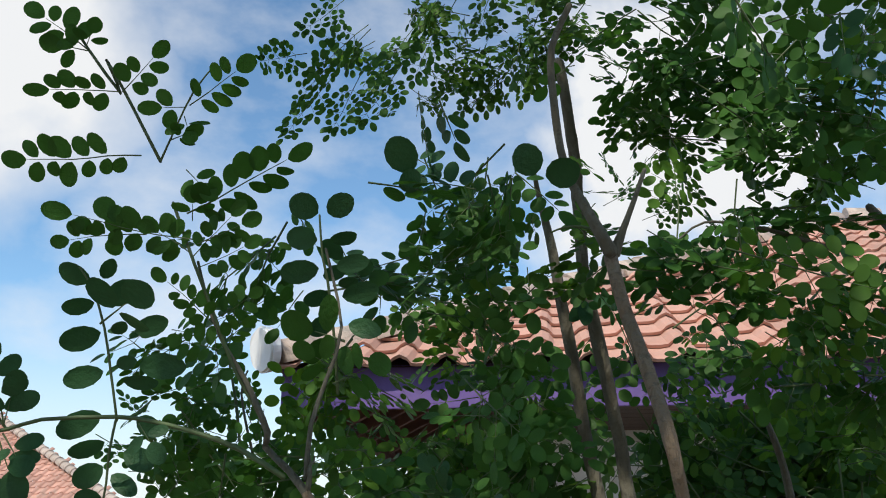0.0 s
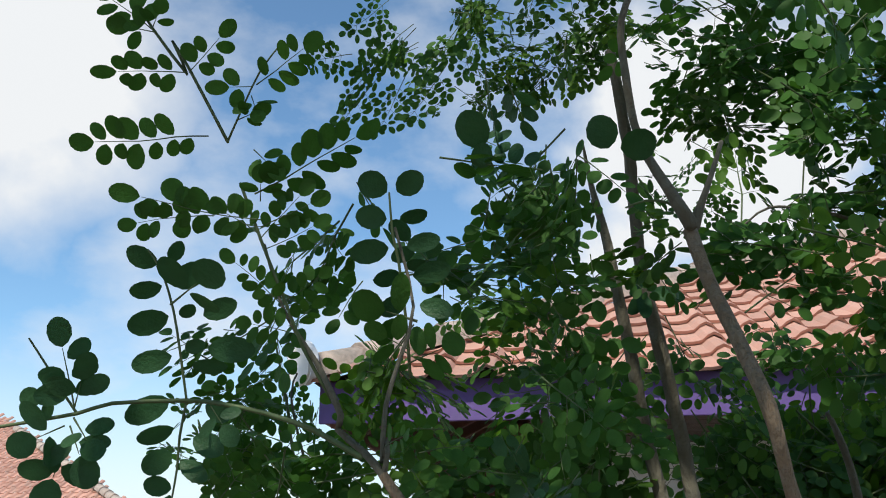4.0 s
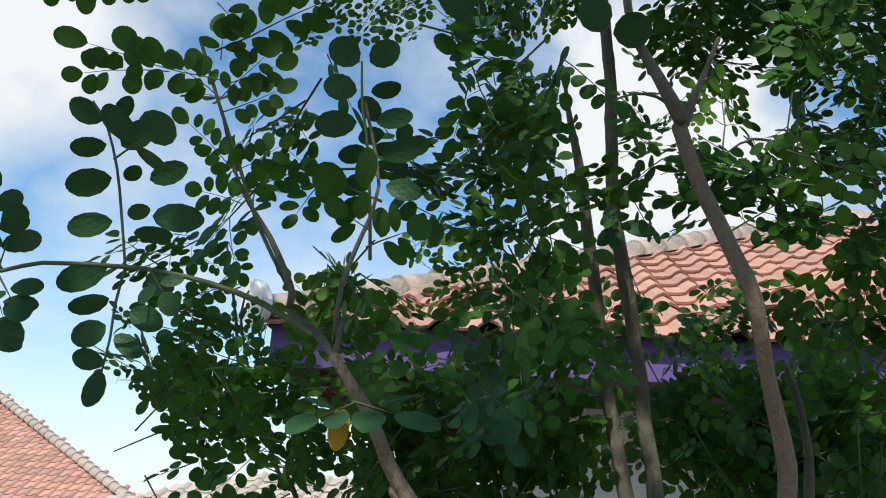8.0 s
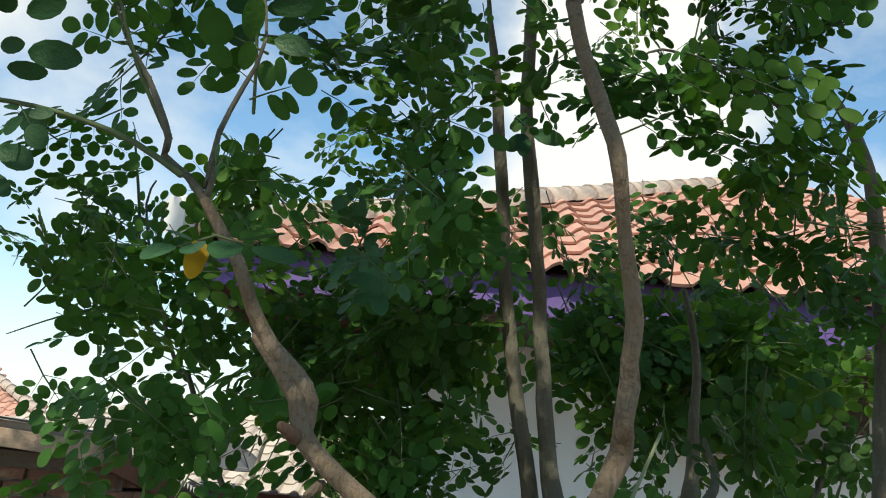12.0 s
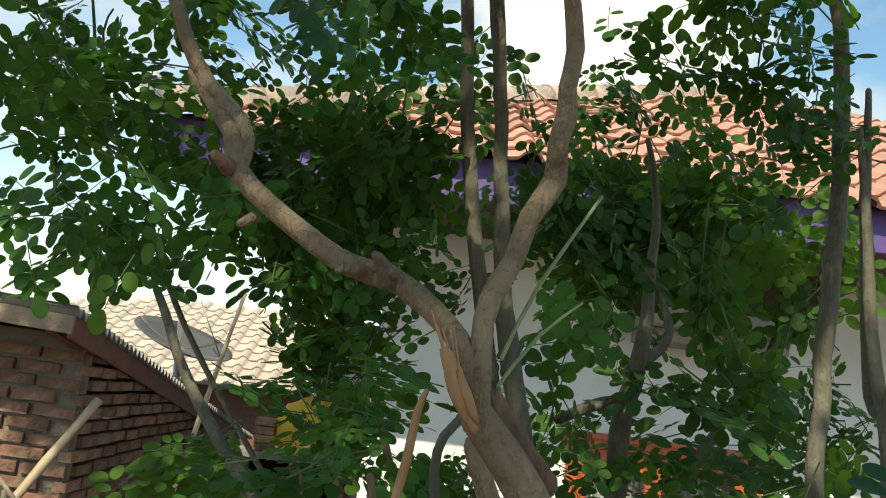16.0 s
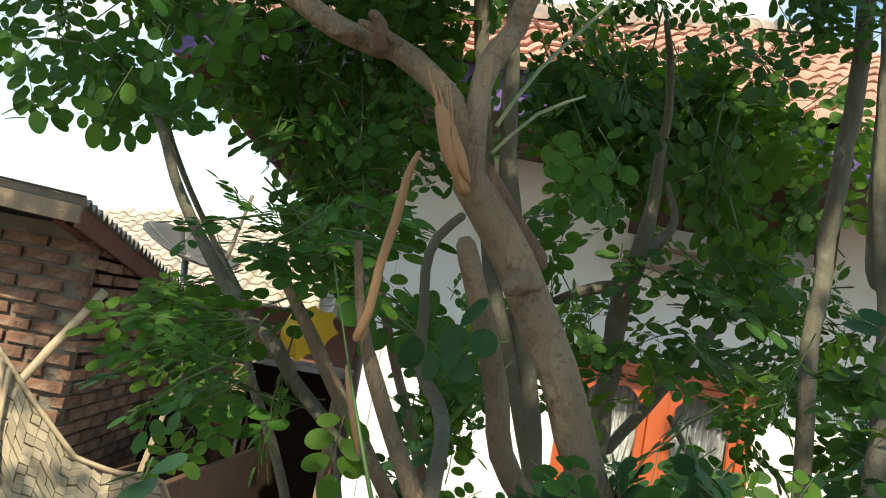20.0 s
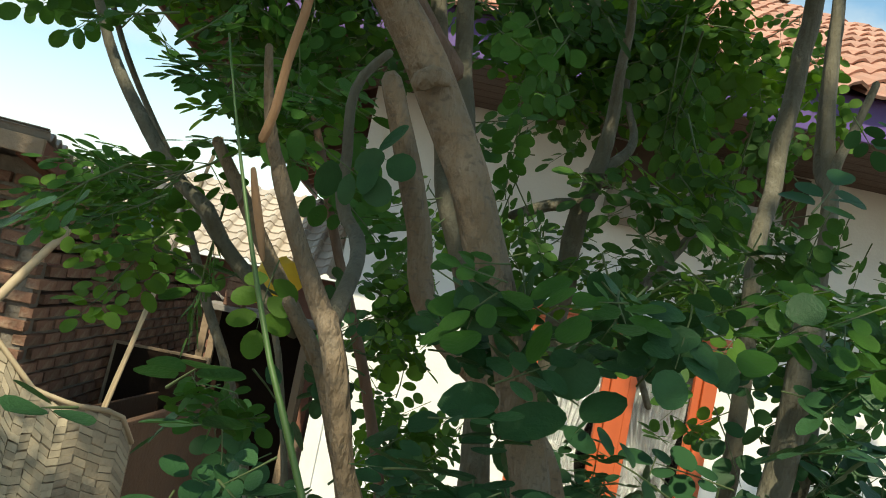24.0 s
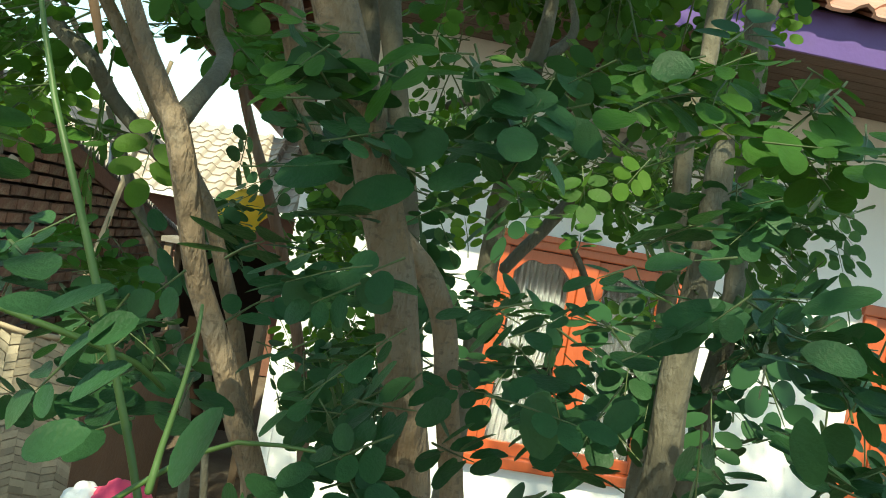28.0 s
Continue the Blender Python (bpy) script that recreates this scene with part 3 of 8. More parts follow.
def make_window():
    x0, x1, z0, z1 = WIN
    y0, y1 = WALL_Y - 0.03, WALL_Y + 0.09
    w = part("window", bmesh.new(), M_ORANGE, house, "two-pane orange varnished wooden window with tied white curtains")
    part("jamb", boxed((x0, y0, z0), (x0 + 0.085, y1, z1 - 0.07), 0.006), M_ORANGE, w)
    part("jamb", boxed((x1 - 0.085, y0, z0), (x1, y1, z1 - 0.07), 0.006), M_ORANGE, w)
    xm = (x0 + x1) / 2
    part("mullion", boxed((xm - 0.055, y0 + 0.004, z0 + 0.07), (xm + 0.055, y1, z1 - 0.07), 0.008), M_ORANGE, w)
    part("lintel", boxed((x0 - 0.03, y0 - 0.012, z1 - 0.07), (x1 + 0.03, y1, z1), 0.008), M_ORANGE, w)
    part("sill", boxed((x0, y0 - 0.03, z0 - 0.001), (x1, y1, z0 + 0.07), 0.01), M_ORANGE, w)
    part("drip_strip", boxed((x0 - 0.05, y0 - 0.035, z1 - 0.018), (x1 + 0.05, y0 - 0.012, z1 + 0.022), 0.006), M_ORANGE, w)
    for a, b, side in ((x0 + 0.085, xm - 0.055, -1), (xm + 0.055, x1 - 0.085, 1)):
        s = 0.05
        za, zb = z0 + 0.075, z1 - 0.075
        ya, yb = y0 + 0.02, y0 + 0.06
        c = part("casement_frame", boxed((a + 0.003, ya, za), (a + s, yb, zb), 0.005), M_ORANGE, w)
        part("casement_frame", boxed((b - s, ya, za), (b - 0.003, yb, zb), 0.005), M_ORANGE, w)
        part("bottom_rail", boxed((a + s, ya + 0.002, za), (b - s, yb, za + 0.075), 0.005), M_ORANGE, w)
        part("arched_rail", arch_panel(a + s, b - s, zb - 0.13, zb, 0.07, ya + 0.002, yb), M_ORANGE, w)
        g = part("pane", boxed((a + s - 0.006, ya + 0.016, za + 0.06), (b - s + 0.006, ya + 0.021, zb - 0.03)), M_GLASS, w, "clear window pane")
        g.visible_shadow = False
        part("curtain", curtain_mesh(a + 0.01, b - 0.01, za, zb - 0.02, y1 + 0.05, z0 + 0.55, side, 3 + side), M_CURTAIN, w, "white pleated sheer curtain tied in the middle")
        bm = bmesh.new()
        tx = a + (b - a) * (0.42 if side < 0 else 0.58)
        for k in range(16):
            an = 2 * math.pi * k / 16
            box(bm, (-0.008, 0.0, 0.004), (0.008, 0.006 + 0.004 * (k % 2), 0.06))
            bmesh.ops.rotate(bm, verts=bm.verts[-8:], cent=(0, 0, 0), matrix=Matrix.Rotation(an, 3, "Y"))
        part("curtain_rosette", bm, M_CURTAIN, w, "white fan-shaped tie rosette", at=Matrix.Translation((tx, y1 + 0.02, z0 + 0.55)))


make_window()


def make_door():
    x0, x1, z0, z1 = DOOR
    y0 = WALL_Y - 0.03
    d = part("door", bmesh.new(), M_ORANGE, house, "closed orange varnished wooden door")
    part("jamb", boxed((x0, y0, z0), (x0 + 0.08, WALL_Y + 0.1, z1 - 0.07), 0.006), M_ORANGE, d)
    part("jamb", boxed((x1 - 0.08, y0, z0), (x1, WALL_Y + 0.1, z1 - 0.07), 0.006), M_ORANGE, d)
    part("lintel", boxed((x0 - 0.02, y0 - 0.01, z1 - 0.07), (x1 + 0.02, WALL_Y + 0.1, z1), 0.008), M_ORANGE, d)
    leaf = part("door_leaf", boxed((x0 + 0.083, y0 + 0.03, 0.02), (x1 - 0.083, y0 + 0.07, z1 - 0.073), 0.004), M_ORANGE, d)
    for a, b in ((0.15, 0.75), (0.9, 1.35), (1.48, 1.85)):
        part("raised_panel", boxed((x0 + 0.19, y0 + 0.012, a), (x1 - 0.19, y0 + 0.0295, b), 0.012), M_ORANGE, d)
    bm = bmesh.new()
    tube(bm, [(x0 + 0.13, y0 + 0.03, 1.02), (x0 + 0.13, y0 - 0.02, 1.02), (x0 + 0.22, y0 - 0.022, 1.02)], [0.009] * 3, 8)
    part("door_handle", bm, M_METAL, d, "dull steel lever handle")


make_door()

# ---- brick shed ----
SX, SY, STOP = -1.716, 6.26, 2.27


def shed_top(x, y):
    """Height of the roof sheets, which fall towards the back and a little towards the yard."""
    return 2.38 - 0.165 * (y - 5.9) + 0.05 * (SX - x)


shed = thing("brick_shed", (-3.0, 7.5, 0), "old red brick shed with corrugated sheet roof", "shed")


def make_shed():
    rng = random.Random(11)
    part("wall_core", boxed((-5.2, SY + 0.012, 0), (SX - 0.012, SY + 0.11, STOP)), M_MORTAR, shed, "grey mortar showing in the joints")
    part("wall_core", boxed((SX - 0.11, SY + 0.112, 0), (SX - 0.012, 10.6, 1.52)), M_MORTAR, shed)
    part("wall_core", boxed((-5.2, 10.5, 0), (SX - 0.112, 10.6, 1.55)), M_MORTAR, shed)
    part("wall_core", boxed((-5.2, SY + 0.112, 0), (-5.1, 10.5, 1.6)), M_MORTAR, shed)
    shapes = []
    for k in range(4):
        bm = boxed((-0.108, -0.014, -0.027), (0.108, 0.05, 0.027), 0.006)
        for v in bm.verts:
            v.co += Vector((rng.uniform(-1, 1) * 0.004, rng.uniform(-1, 1) * 0.003, rng.uniform(-1, 1) * 0.003))
        shapes.append(mesh_of(bm, "brick", M_BRICK))
    front = part("front_wall", bmesh.new(), M_BRICK, shed, "rough red brick wall, sunlit below the eave")
    side = part("side_wall", bmesh.new(), M_BRICK, shed, "shaded red brick side wall")
    pitch_x, pitch_z = 0.232, 0.071
    rest = []
    for j in range(int(STOP / pitch_z)):
        z = 0.035 + j * pitch_z
        off = (j % 2) * pitch_x / 2
        for i in range(15):
            x = SX - 0.108 - off - i * pitch_x
            if x < -5.1:
                break
            m = Matrix.Translation((x, SY + rng.uniform(-0.004, 0.005), z + rng.uniform(-0.003, 0.003))) @ Matrix.Rotation(rng.uniform(-0.02, 0.02), 4, "Y") @ Matrix.Diagonal((rng.uniform(0.93, 1.0), 1, 1, 1))
            me = rng.choice(shapes)
            if z > 0.75 and i < 7:
                piece("brick", me, front, m)
            else:
                rest.append((me, m))
        for i in range(19):
            y = SY + 0.108 + 0.105 * (1 - j % 2) + i * pitch_x
            m = (Matrix.Translation((SX + rng.uniform(-0.005, 0.004), y, z + rng.uniform(-0.003, 0.003))) @ Matrix.Rotation(radians(90), 4, "Z")
                 @ Matrix.Rotation(rng.uniform(-0.02, 0.02), 4, "Y") @ Matrix.Diagonal((rng.uniform(0.93, 1.0), 1, 1, 1)))
            me = rng.choice(shapes)
            if z > shed_top(SX, y) - 0.07:
                continue
            if z > 0.85 and i < 12:
                piece("brick", me, side, m)
            else:
                rest.append((me, m))
    tagged(part("lower_bricks", joined(rest), M_BRICK, shed), kind="stuff")
    # roof sheets falling towards the yard side, corrugations along the fall
    roof = part("shed_roof", bmesh.new(), M_SHEET, shed, "weathered corrugated roof sheets")
    y = 5.86
    k = 0
    while y < 10.8:
        bm = bmesh.new()
        n, w = 84, 0.92
        pts = []
        for i in range(n + 1):
            u = y + w * i / n
            h = 0.019 * math.sin(2 * math.pi * (u / 0.078))
            pts.append((u, h))
        top = []
        for u, h in pts:
            a = (SX + 0.06, u, shed_top(SX + 0.06, u) + h + 0.004 * (k % 2))
            b = (-5.4, u, shed_top(-5.4, u) + h + 0.004 * (k % 2))
            top.append([bm.verts.new(q) for q in (a, b, (b[0], b[1], b[2] - 0.012), (a[0], a[1], a[2] - 0.012))])
        for p, q in zip(top, top[1:]):
            for s in range(4):
                bm.faces.new((p[s], p[(s + 1) % 4], q[(s + 1) % 4], q[s]))
        bmesh.ops.recalc_face_normals(bm, faces=bm.faces)
        part("roof_sheet", bm, M_SHEET, roof)
        y += 0.88
        k += 1
    fall = math.atan(0.165)
    m = Matrix.Translation((SX + 0.05, 5.885, shed_top(SX, 5.9) - 0.03)) @ Matrix.Rotation(math.atan(0.05), 4, "Y")
    part("verge_board", boxed((-3.6, -0.012, -0.085), (0, 0.012, 0.0), 0.004), M_BOARD, shed, "pale weathered board along the front edge", at=m)
    m = Matrix.Translation((SX + 0.035, 5.90, shed_top(SX, 5.9) - 0.035)) @ Matrix.Rotation(-fall, 4, "X")
    part("eave_board", boxed((-0.012, 0, -0.10), (0.012, 4.7, 0.0), 0.004), M_TIMBER, shed, "dark weathered timber eave board", at=m)
    for k in range(5):
        x = SX - 0.06 - 0.75 * k
        m = Matrix.Translation((x, 5.93, shed_top(x, 5.93) - 0.045)) @ Matrix.Rotation(-fall, 4, "X")
        part("roof_joist", boxed((-0.03, 0, -0.075), (0.03, 4.6, -0.005), 0.004), M_TIMBER, shed, at=m)


make_shed()


def make_far_houses():
    rng = random.Random(3)
    # pale tiled roof beyond the yard
    h = thing("neighbour_house", (-2.6, 14.0, 0), "small house with sun-bleached pale tile roof", "house")
    part("wall", boxed((-6.4, 12.5, 0), (-0.7, 16.5, 1.95)), M_TIMBER, h, "dark timber board wall")
    roof = part("roof", bmesh.new(), M_TILE_PALE, h, "sun-bleached pale clay tile roof")
    tile = tile_mesh("pale_tile", M_TILE_PALE)
    pitch = radians(24)
    slope = Matrix.Rotation(pitch, 4, "X")
    for j in range(10):
        for i in range(26):
            x = -6.6 + i * TW
            if 1.97 + j * TL * math.sin(pitch) > 2.85 + (x + 4.4) * 0.24:
                continue
            m = Matrix.Translation((x, 12.0 + j * TL * math.cos(pitch), 1.97 + j * TL * math.sin(pitch))) @ slope @ Matrix.Rotation(rng.uniform(-0.02, 0.02), 4, "Z")
            piece("roof_tile", tile, roof, m)
    part("roof_back", boxed((-2.9, 14.3, 2.9), (-0.5, 16.8, 2.96)), M_TILE_PALE, h)
    # orange roof far off behind the shed
    g = thing("far_house", (-13.0, 21.0, 0), "distant house with orange clay tile roof", "house")
    part("wall", boxed((-22.0, 18.5, 0), (-7.0, 30, 2.0)), M_WHITE, g)
    roof = part("roof", bmesh.new(), M_TILE, g, "orange clay tile roof")
    rows = []
    tile = tile_mesh("far_tile", M_TILE)
    pitch = radians(33)
    slope = Matrix.Rotation(pitch, 4, "X")
    for j in range(32):
        d = j * TL * math.cos(pitch)
        for i in range(60):
            x = -20.4 + i * TW
            if x > -6.5 - 1.5 * d:
                continue
            rows.append((tile, Matrix.Translation((x, 17.85 + d, 2.03 + d * math.tan(pitch))) @ slope))
    tagged(part("roof_tiles", joined(rows), M_TILE, roof), kind="stuff")
    cap = ridge_mesh("far_ridge_cap", 0.34, 0.12)
    for k in range(40):
        q = 0.15 * k
        piece("ridge_cap", cap, roof, Matrix.Translation((-6.42 - 1.5 * q, 17.85 + q, 2.10 + q * math.tan(pitch))) @ Matrix.Rotation(radians(56), 4, "Z") @ Matrix.Rotation(radians(20), 4, "X"))


make_far_houses()


# ---- trees: light moringa stems with feathery leaves ----
def tree(name, base, label):
    return thing(name, base, label, "tree", "moringa trees in the yard")


main_tree = tree("moringa_tree", (0.25, 2.55, 0), "slender moringa tree with pale crooked limbs and feathery leaves")
back_tree = tree("moringa_tree", (0.26, 3.39, 0), "moringa tree with two straight grey stems")
rear_tree = tree("moringa_tree", (0.34, 3.76, 0), "thin moringa tree near the white wall with a crooked stem")
right_tree = tree("moringa_tree", (0.56, 3.21, 0), "moringa tree with lichen-spotted stems and a split stump")
forked_tree = tree("moringa_tree", (0.21, 2.54, 0), "young forked moringa tree with broken bare sticks")
left_bush = tree("moringa_tree", (-0.01, 3.27, 0), "twiggy young moringa tree with small leaves")
EYE = Vector((-0.12, 1.80, 2.2))


def leaflet(bm, base, along, normal, length, width, rng, mat=0):
    """One oval leaflet with a folded midrib and a short stalk."""
    side = along.cross(normal).normalized()
    fold = rng.uniform(0.05, 0.22)
    bend = rng.uniform(-0.10, 0.16)
    prev = None
    for u, w in ((0.04, 0.05), (0.14, 0.52), (0.34, 0.90), (0.58, 1.0), (0.80, 0.84), (0.94, 0.50), (1.0, 0.16)):
        c = base + along * (length * u) - normal * (bend * length * u * u)
        h = side * (width * 0.5 * w)
        lift = normal * (fold * width * 0.5 * w)
        row = (bm.verts.new(c - h + lift), bm.verts.new(c), bm.verts.new(c + h + lift))
        if prev:
            for k in (0, 1):
                fc = bm.faces.new((prev[k], prev[k + 1], row[k + 1], row[k]))
                fc.smooth, fc.material_index = True, mat
        prev = row


def pinna(bm, base, along, normal, pairs, rng, size=1.0, stalk=0.035):
    """A row of opposite leaflets and one at the tip; unit leaflet length."""
    side = along.cross(normal).normalized()
    p = base.copy()
    pts, rad = [p.copy()], [stalk]
    d = along.copy()
    for k in range(pairs):
        d = (d + side * rng.uniform(-0.10, 0.10) - normal * rng.uniform(-0.03, 0.09)).normalized()
        p = p + d * (0.62 * size * rng.uniform(0.9, 1.1))
        pts.append(p.copy()), rad.append(stalk * (1 - 0.6 * (k + 1) / (pairs + 1)))
        s2 = d.cross(normal).normalized()
        for sgn in (-1, 1):
            if rng.random() < 0.06:
                continue
            l = size * rng.uniform(0.78, 1.12) * (0.8 + 0.2 * math.sin(math.pi * (k + 1) / (pairs + 1)))
            a = (d * rng.uniform(0.25, 0.75) + s2 * sgn + normal * rng.uniform(-0.35, 0.25)).normalized()
            n = (normal + s2 * rng.uniform(-0.4, 0.4) + d * rng.uniform(-0.35, 0.35))
            n = (n - a * n.dot(a)).normalized()
            leaflet(bm, p + a * 0.07 * size, a, n, l, l * rng.uniform(0.60, 0.78), rng)
    p = p + d * 0.45 * size
    pts.append(p.copy()), rad.append(stalk * 0.35)
    leaflet(bm, p, d, normal, size * rng.uniform(0.95, 1.2), size * rng.uniform(0.68, 0.82), rng)
    tube(bm, pts, rad, 4, cap=False, mat=1)
    return p + d * size


LEAVES = {}


def spray_mesh(kind, n, variant, mat):
    """Shared meshes: pinnate sprays of n pairs, twice-pinnate fronds, single leaves."""
    key = (kind, n, variant, mat.name)
    if key in LEAVES:
        return LEAVES[key]
    rng = random.Random(hash((len(kind), n, variant)) % 9973)
    bm = bmesh.new()
    Y, Z, X = Vector((0, 1, 0)), Vector((0, 0, 1)), Vector((1, 0, 0))
    if kind == "simple":
        end = pinna(bm, Vector((0, 0, 0)), Y, Z, n, rng)
    elif kind == "single":
        leaflet(bm, Vector((0, 0.1, 0)), Y, Z, 1.0, 0.66, rng)
        end = Vector((0, 1.1, 0))
    else:
        pts, rad = [Vector((0, 0, 0))], [0.055]
        p = Vector((0, 0.5, 0))
        for k in range(n):
            p = p + Vector((rng.uniform(-0.15, 0.15), 1.5, rng.uniform(-0.25, 0.1)))
            pts.append(p.copy()), rad.append(0.05 - 0.03 * k / n)
            for sgn in (-1, 1):
                a = (X * sgn * rng.uniform(0.75, 1.0) + Y * rng.uniform(0.45, 0.8) + Z * rng.uniform(-0.4, 0.1)).normalized()
                nn = (Z + X * rng.uniform(-0.35, 0.35) + Y * rng.uniform(-0.3, 0.3))
                pinna(bm, p, a, (nn - a * nn.dot(a)).normalized(), 1 if k > 1 else 2 if rng.random() < 0.75 else 3, rng, 1.0, 0.025)
        end = pinna(bm, p, Y, Z, 2, rng, 1.0, 0.025)
        tube(bm, pts, rad, 5, cap=False, mat=1)
    me = mesh_of(bm, "leaf_spray", [mat, M_RACHIS])
    LEAVES[key] = (me, max(end.y, 0.3))
    return LEAVES[key]


def basis(a, along, normal, size, stretch=1.0):
    along = along.normalized()
    n = normal - along * normal.dot(along)
    n = n.normalized() if n.length > 1e-4 else along.orthogonal().normalized()
    x = along.cross(n)
    m = Matrix((x, along, n)).transposed().to_4x4()
    return Matrix.Translation(a) @ m @ Matrix.Diagonal((size, size * stretch, size, 1))


COUNT, SURPLUS = {}, {}
LEAF_RNG = random.Random(21)


def spray_at(parent, a, along, normal, leaf, kind, mat, length=None):
    rng = LEAF_RNG
    if kind == "simple":
        n = rng.choice((2, 3, 3, 4)) if length is None else max(1, min(6, round((length / leaf - 1.1) / 0.62)))
        me, ly = spray_mesh("simple", n, rng.randrange(4), mat)
    elif kind == "single":
        me, ly = spray_mesh("single", 1, rng.randrange(3), mat)
    else:
        n = rng.choice((2, 3)) if length is None else max(2, min(4, round((length / leaf - 2.5) / 1.5)))
        me, ly = spray_mesh("compound", n, rng.randrange(5), mat)
    size = leaf * rng.uniform(0.85, 1.15)
    stretch = 1.0 if length is None else max(0.7, min(1.5, length / (ly * size)))
    m = basis(Vector(a), along, normal, size, stretch)
    COUNT[parent.name] = COUNT.get(parent.name, 0) + 1
    if COUNT[parent.name] > 290 or parent == rear_tree and a[2] > 2.75:
        SURPLUS.setdefault((parent.name, mat.name), []).append((me, m))
        return
    piece("leaf", me, parent, m)


def sprig(parent, a, b, leaf, kind, mat):
    """A spray of leaves from its foot to its tip, turned roughly to the open yard."""
    rng = LEAF_RNG
    a, b = Vector(a), Vector(b)
    n = (EYE - a).normalized() + Vector((rng.uniform(-0.35, 0.35), rng.uniform(-0.3, 0.3), rng.uniform(-0.1, 0.4)))
    if kind == "compound_flat":
        kind, n = "compound", Vector((rng.uniform(-0.3, 0.3), rng.uniform(-0.55, 0.0), 1.0))
    if kind in ("simple_flat", "single_flat"):
        kind, n = kind[:6], Vector((rng.uniform(-0.35, 0.35), rng.uniform(-0.75, 0.1), 1.0))
    spray_at(parent, a, b - a, n, leaf, kind, mat, (b - a).length)


def clump(parent, centre, radii, count, leaf, kind, mat):
    """Leaf sprays scattered through one mass of foliage, hanging outwards and down."""
    rng = LEAF_RNG
    for k in range(count):
        while True:
            u = Vector((rng.uniform(-1, 1), rng.uniform(-1, 1), rng.uniform(-1, 1)))
            if u.length < 1:
                break
        p = Vector(centre) + Vector((u.x * radii[0], u.y * radii[1], u.z * radii[2]))
        along = Vector((rng.uniform(-1, 1) + u.x * 0.5, rng.uniform(-0.7, 0.7), rng.uniform(-0.9, 0.45))).normalized()
        kk = kind if kind != "mixed" else ("compound" if rng.random() < 0.35 else "simple")
        n = Vector((rng.uniform(-0.8, 0.8), rng.uniform(-1.0, 0.2), rng.uniform(0.0, 0.9)))
        if centre[2] < 2.25:
            n = Vector((rng.uniform(-0.6, 0.6), rng.uniform(-0.65, 0.3), rng.uniform(0.35, 1.0)))
        back = (2.2 if kk == "simple" else 3.2) * leaf
        q = p - along * back
        if centre[2] < 3.2 and (q.y < 2.17 or p.y < 2.17):
            q.y = max(q.y, 2.20)
            along = Vector((along.x, abs(along.y) * 0.3, along.z)).normalized()
        # a share of sprays gets the brighter green to look sunlit
        m = M_LEAF_YOUNG_LIT if mat in (M_LEAF, M_LEAF_OLD) and rng.random() < (0.2 if mat == M_LEAF_OLD else 0.08) else mat
        spray_at(parent, q, along, n, leaf, kk, m)


def limb(parent, name, mat, pts, label=""):
    """A tapering stem through points with radii, a little knobbly, with rounded ends."""
    c = curve_points(pts, 0.018 if pts[0][3] > 0.004 else 0.03)
    bm = bmesh.new()
    seed = int(abs(pts[0][0] * 7919 + pts[0][2] * 104729)) % 9999
    rng = random.Random(seed)
    pos, rad = [], []
    for i, p in enumerate(c):
        r = max(p.w, 0.0007) * (1 + 0.05 * noise.noise((i * 0.35, seed, 0)))
        if r > 0.004 and rng.random() < 0.05:
            r *= 1.08
        pos.append(p.xyz + Vector((noise.noise((i * 0.22, seed, 3)), noise.noise((i * 0.22, seed, 7)), 0)) * r * 0.25), rad.append(r)
    d0, d1 = (pos[0] - pos[1]).normalized(), (pos[-1] - pos[-2]).normalized()
    if name == "torn_stub":
        # splintered wood: ragged, ridged along the grain
        tube(bm, pos, [r * rng.uniform(0.8, 1.15) for r in rad], 9, wobble=0.3, seed=seed)
        for v in bm.verts:
            n = noise.noise((v.co.x * 420, v.co.y * 420, v.co.z * 40))
            v.co += Vector((n, noise.noise((v.co.y * 420, v.co.x * 420, v.co.z * 40)), 0)) * max(rad) * 0.45
        for k in range(4):
            a = pos[0] + Vector((rng.uniform(-1, 1), rng.uniform(-1, 0), 0)) * max(rad) * 0.5
            tube(bm, [pos[min(3, len(pos) - 1)], a, a + d0 * rng.uniform(0.012, 0.03)], [max(rad) * 0.3, max(rad) * 0.2, 0.0006], 4)
        part(name, bm, mat, parent, label, smooth=False)
        return
    pos = [pos[0] + d0 * rad[0] * 0.7] + pos + [pos[-1] + d1 * rad[-1] * 0.7]
    rad = [rad[0] * 0.55] + rad + [rad[-1] * 0.55]
    tube(bm, pos, rad, 10 if max(rad) > 0.004 else 6, wobble=0.02 if max(rad) > 0.004 else 0, seed=seed)
    part(name, bm, mat, parent, label)


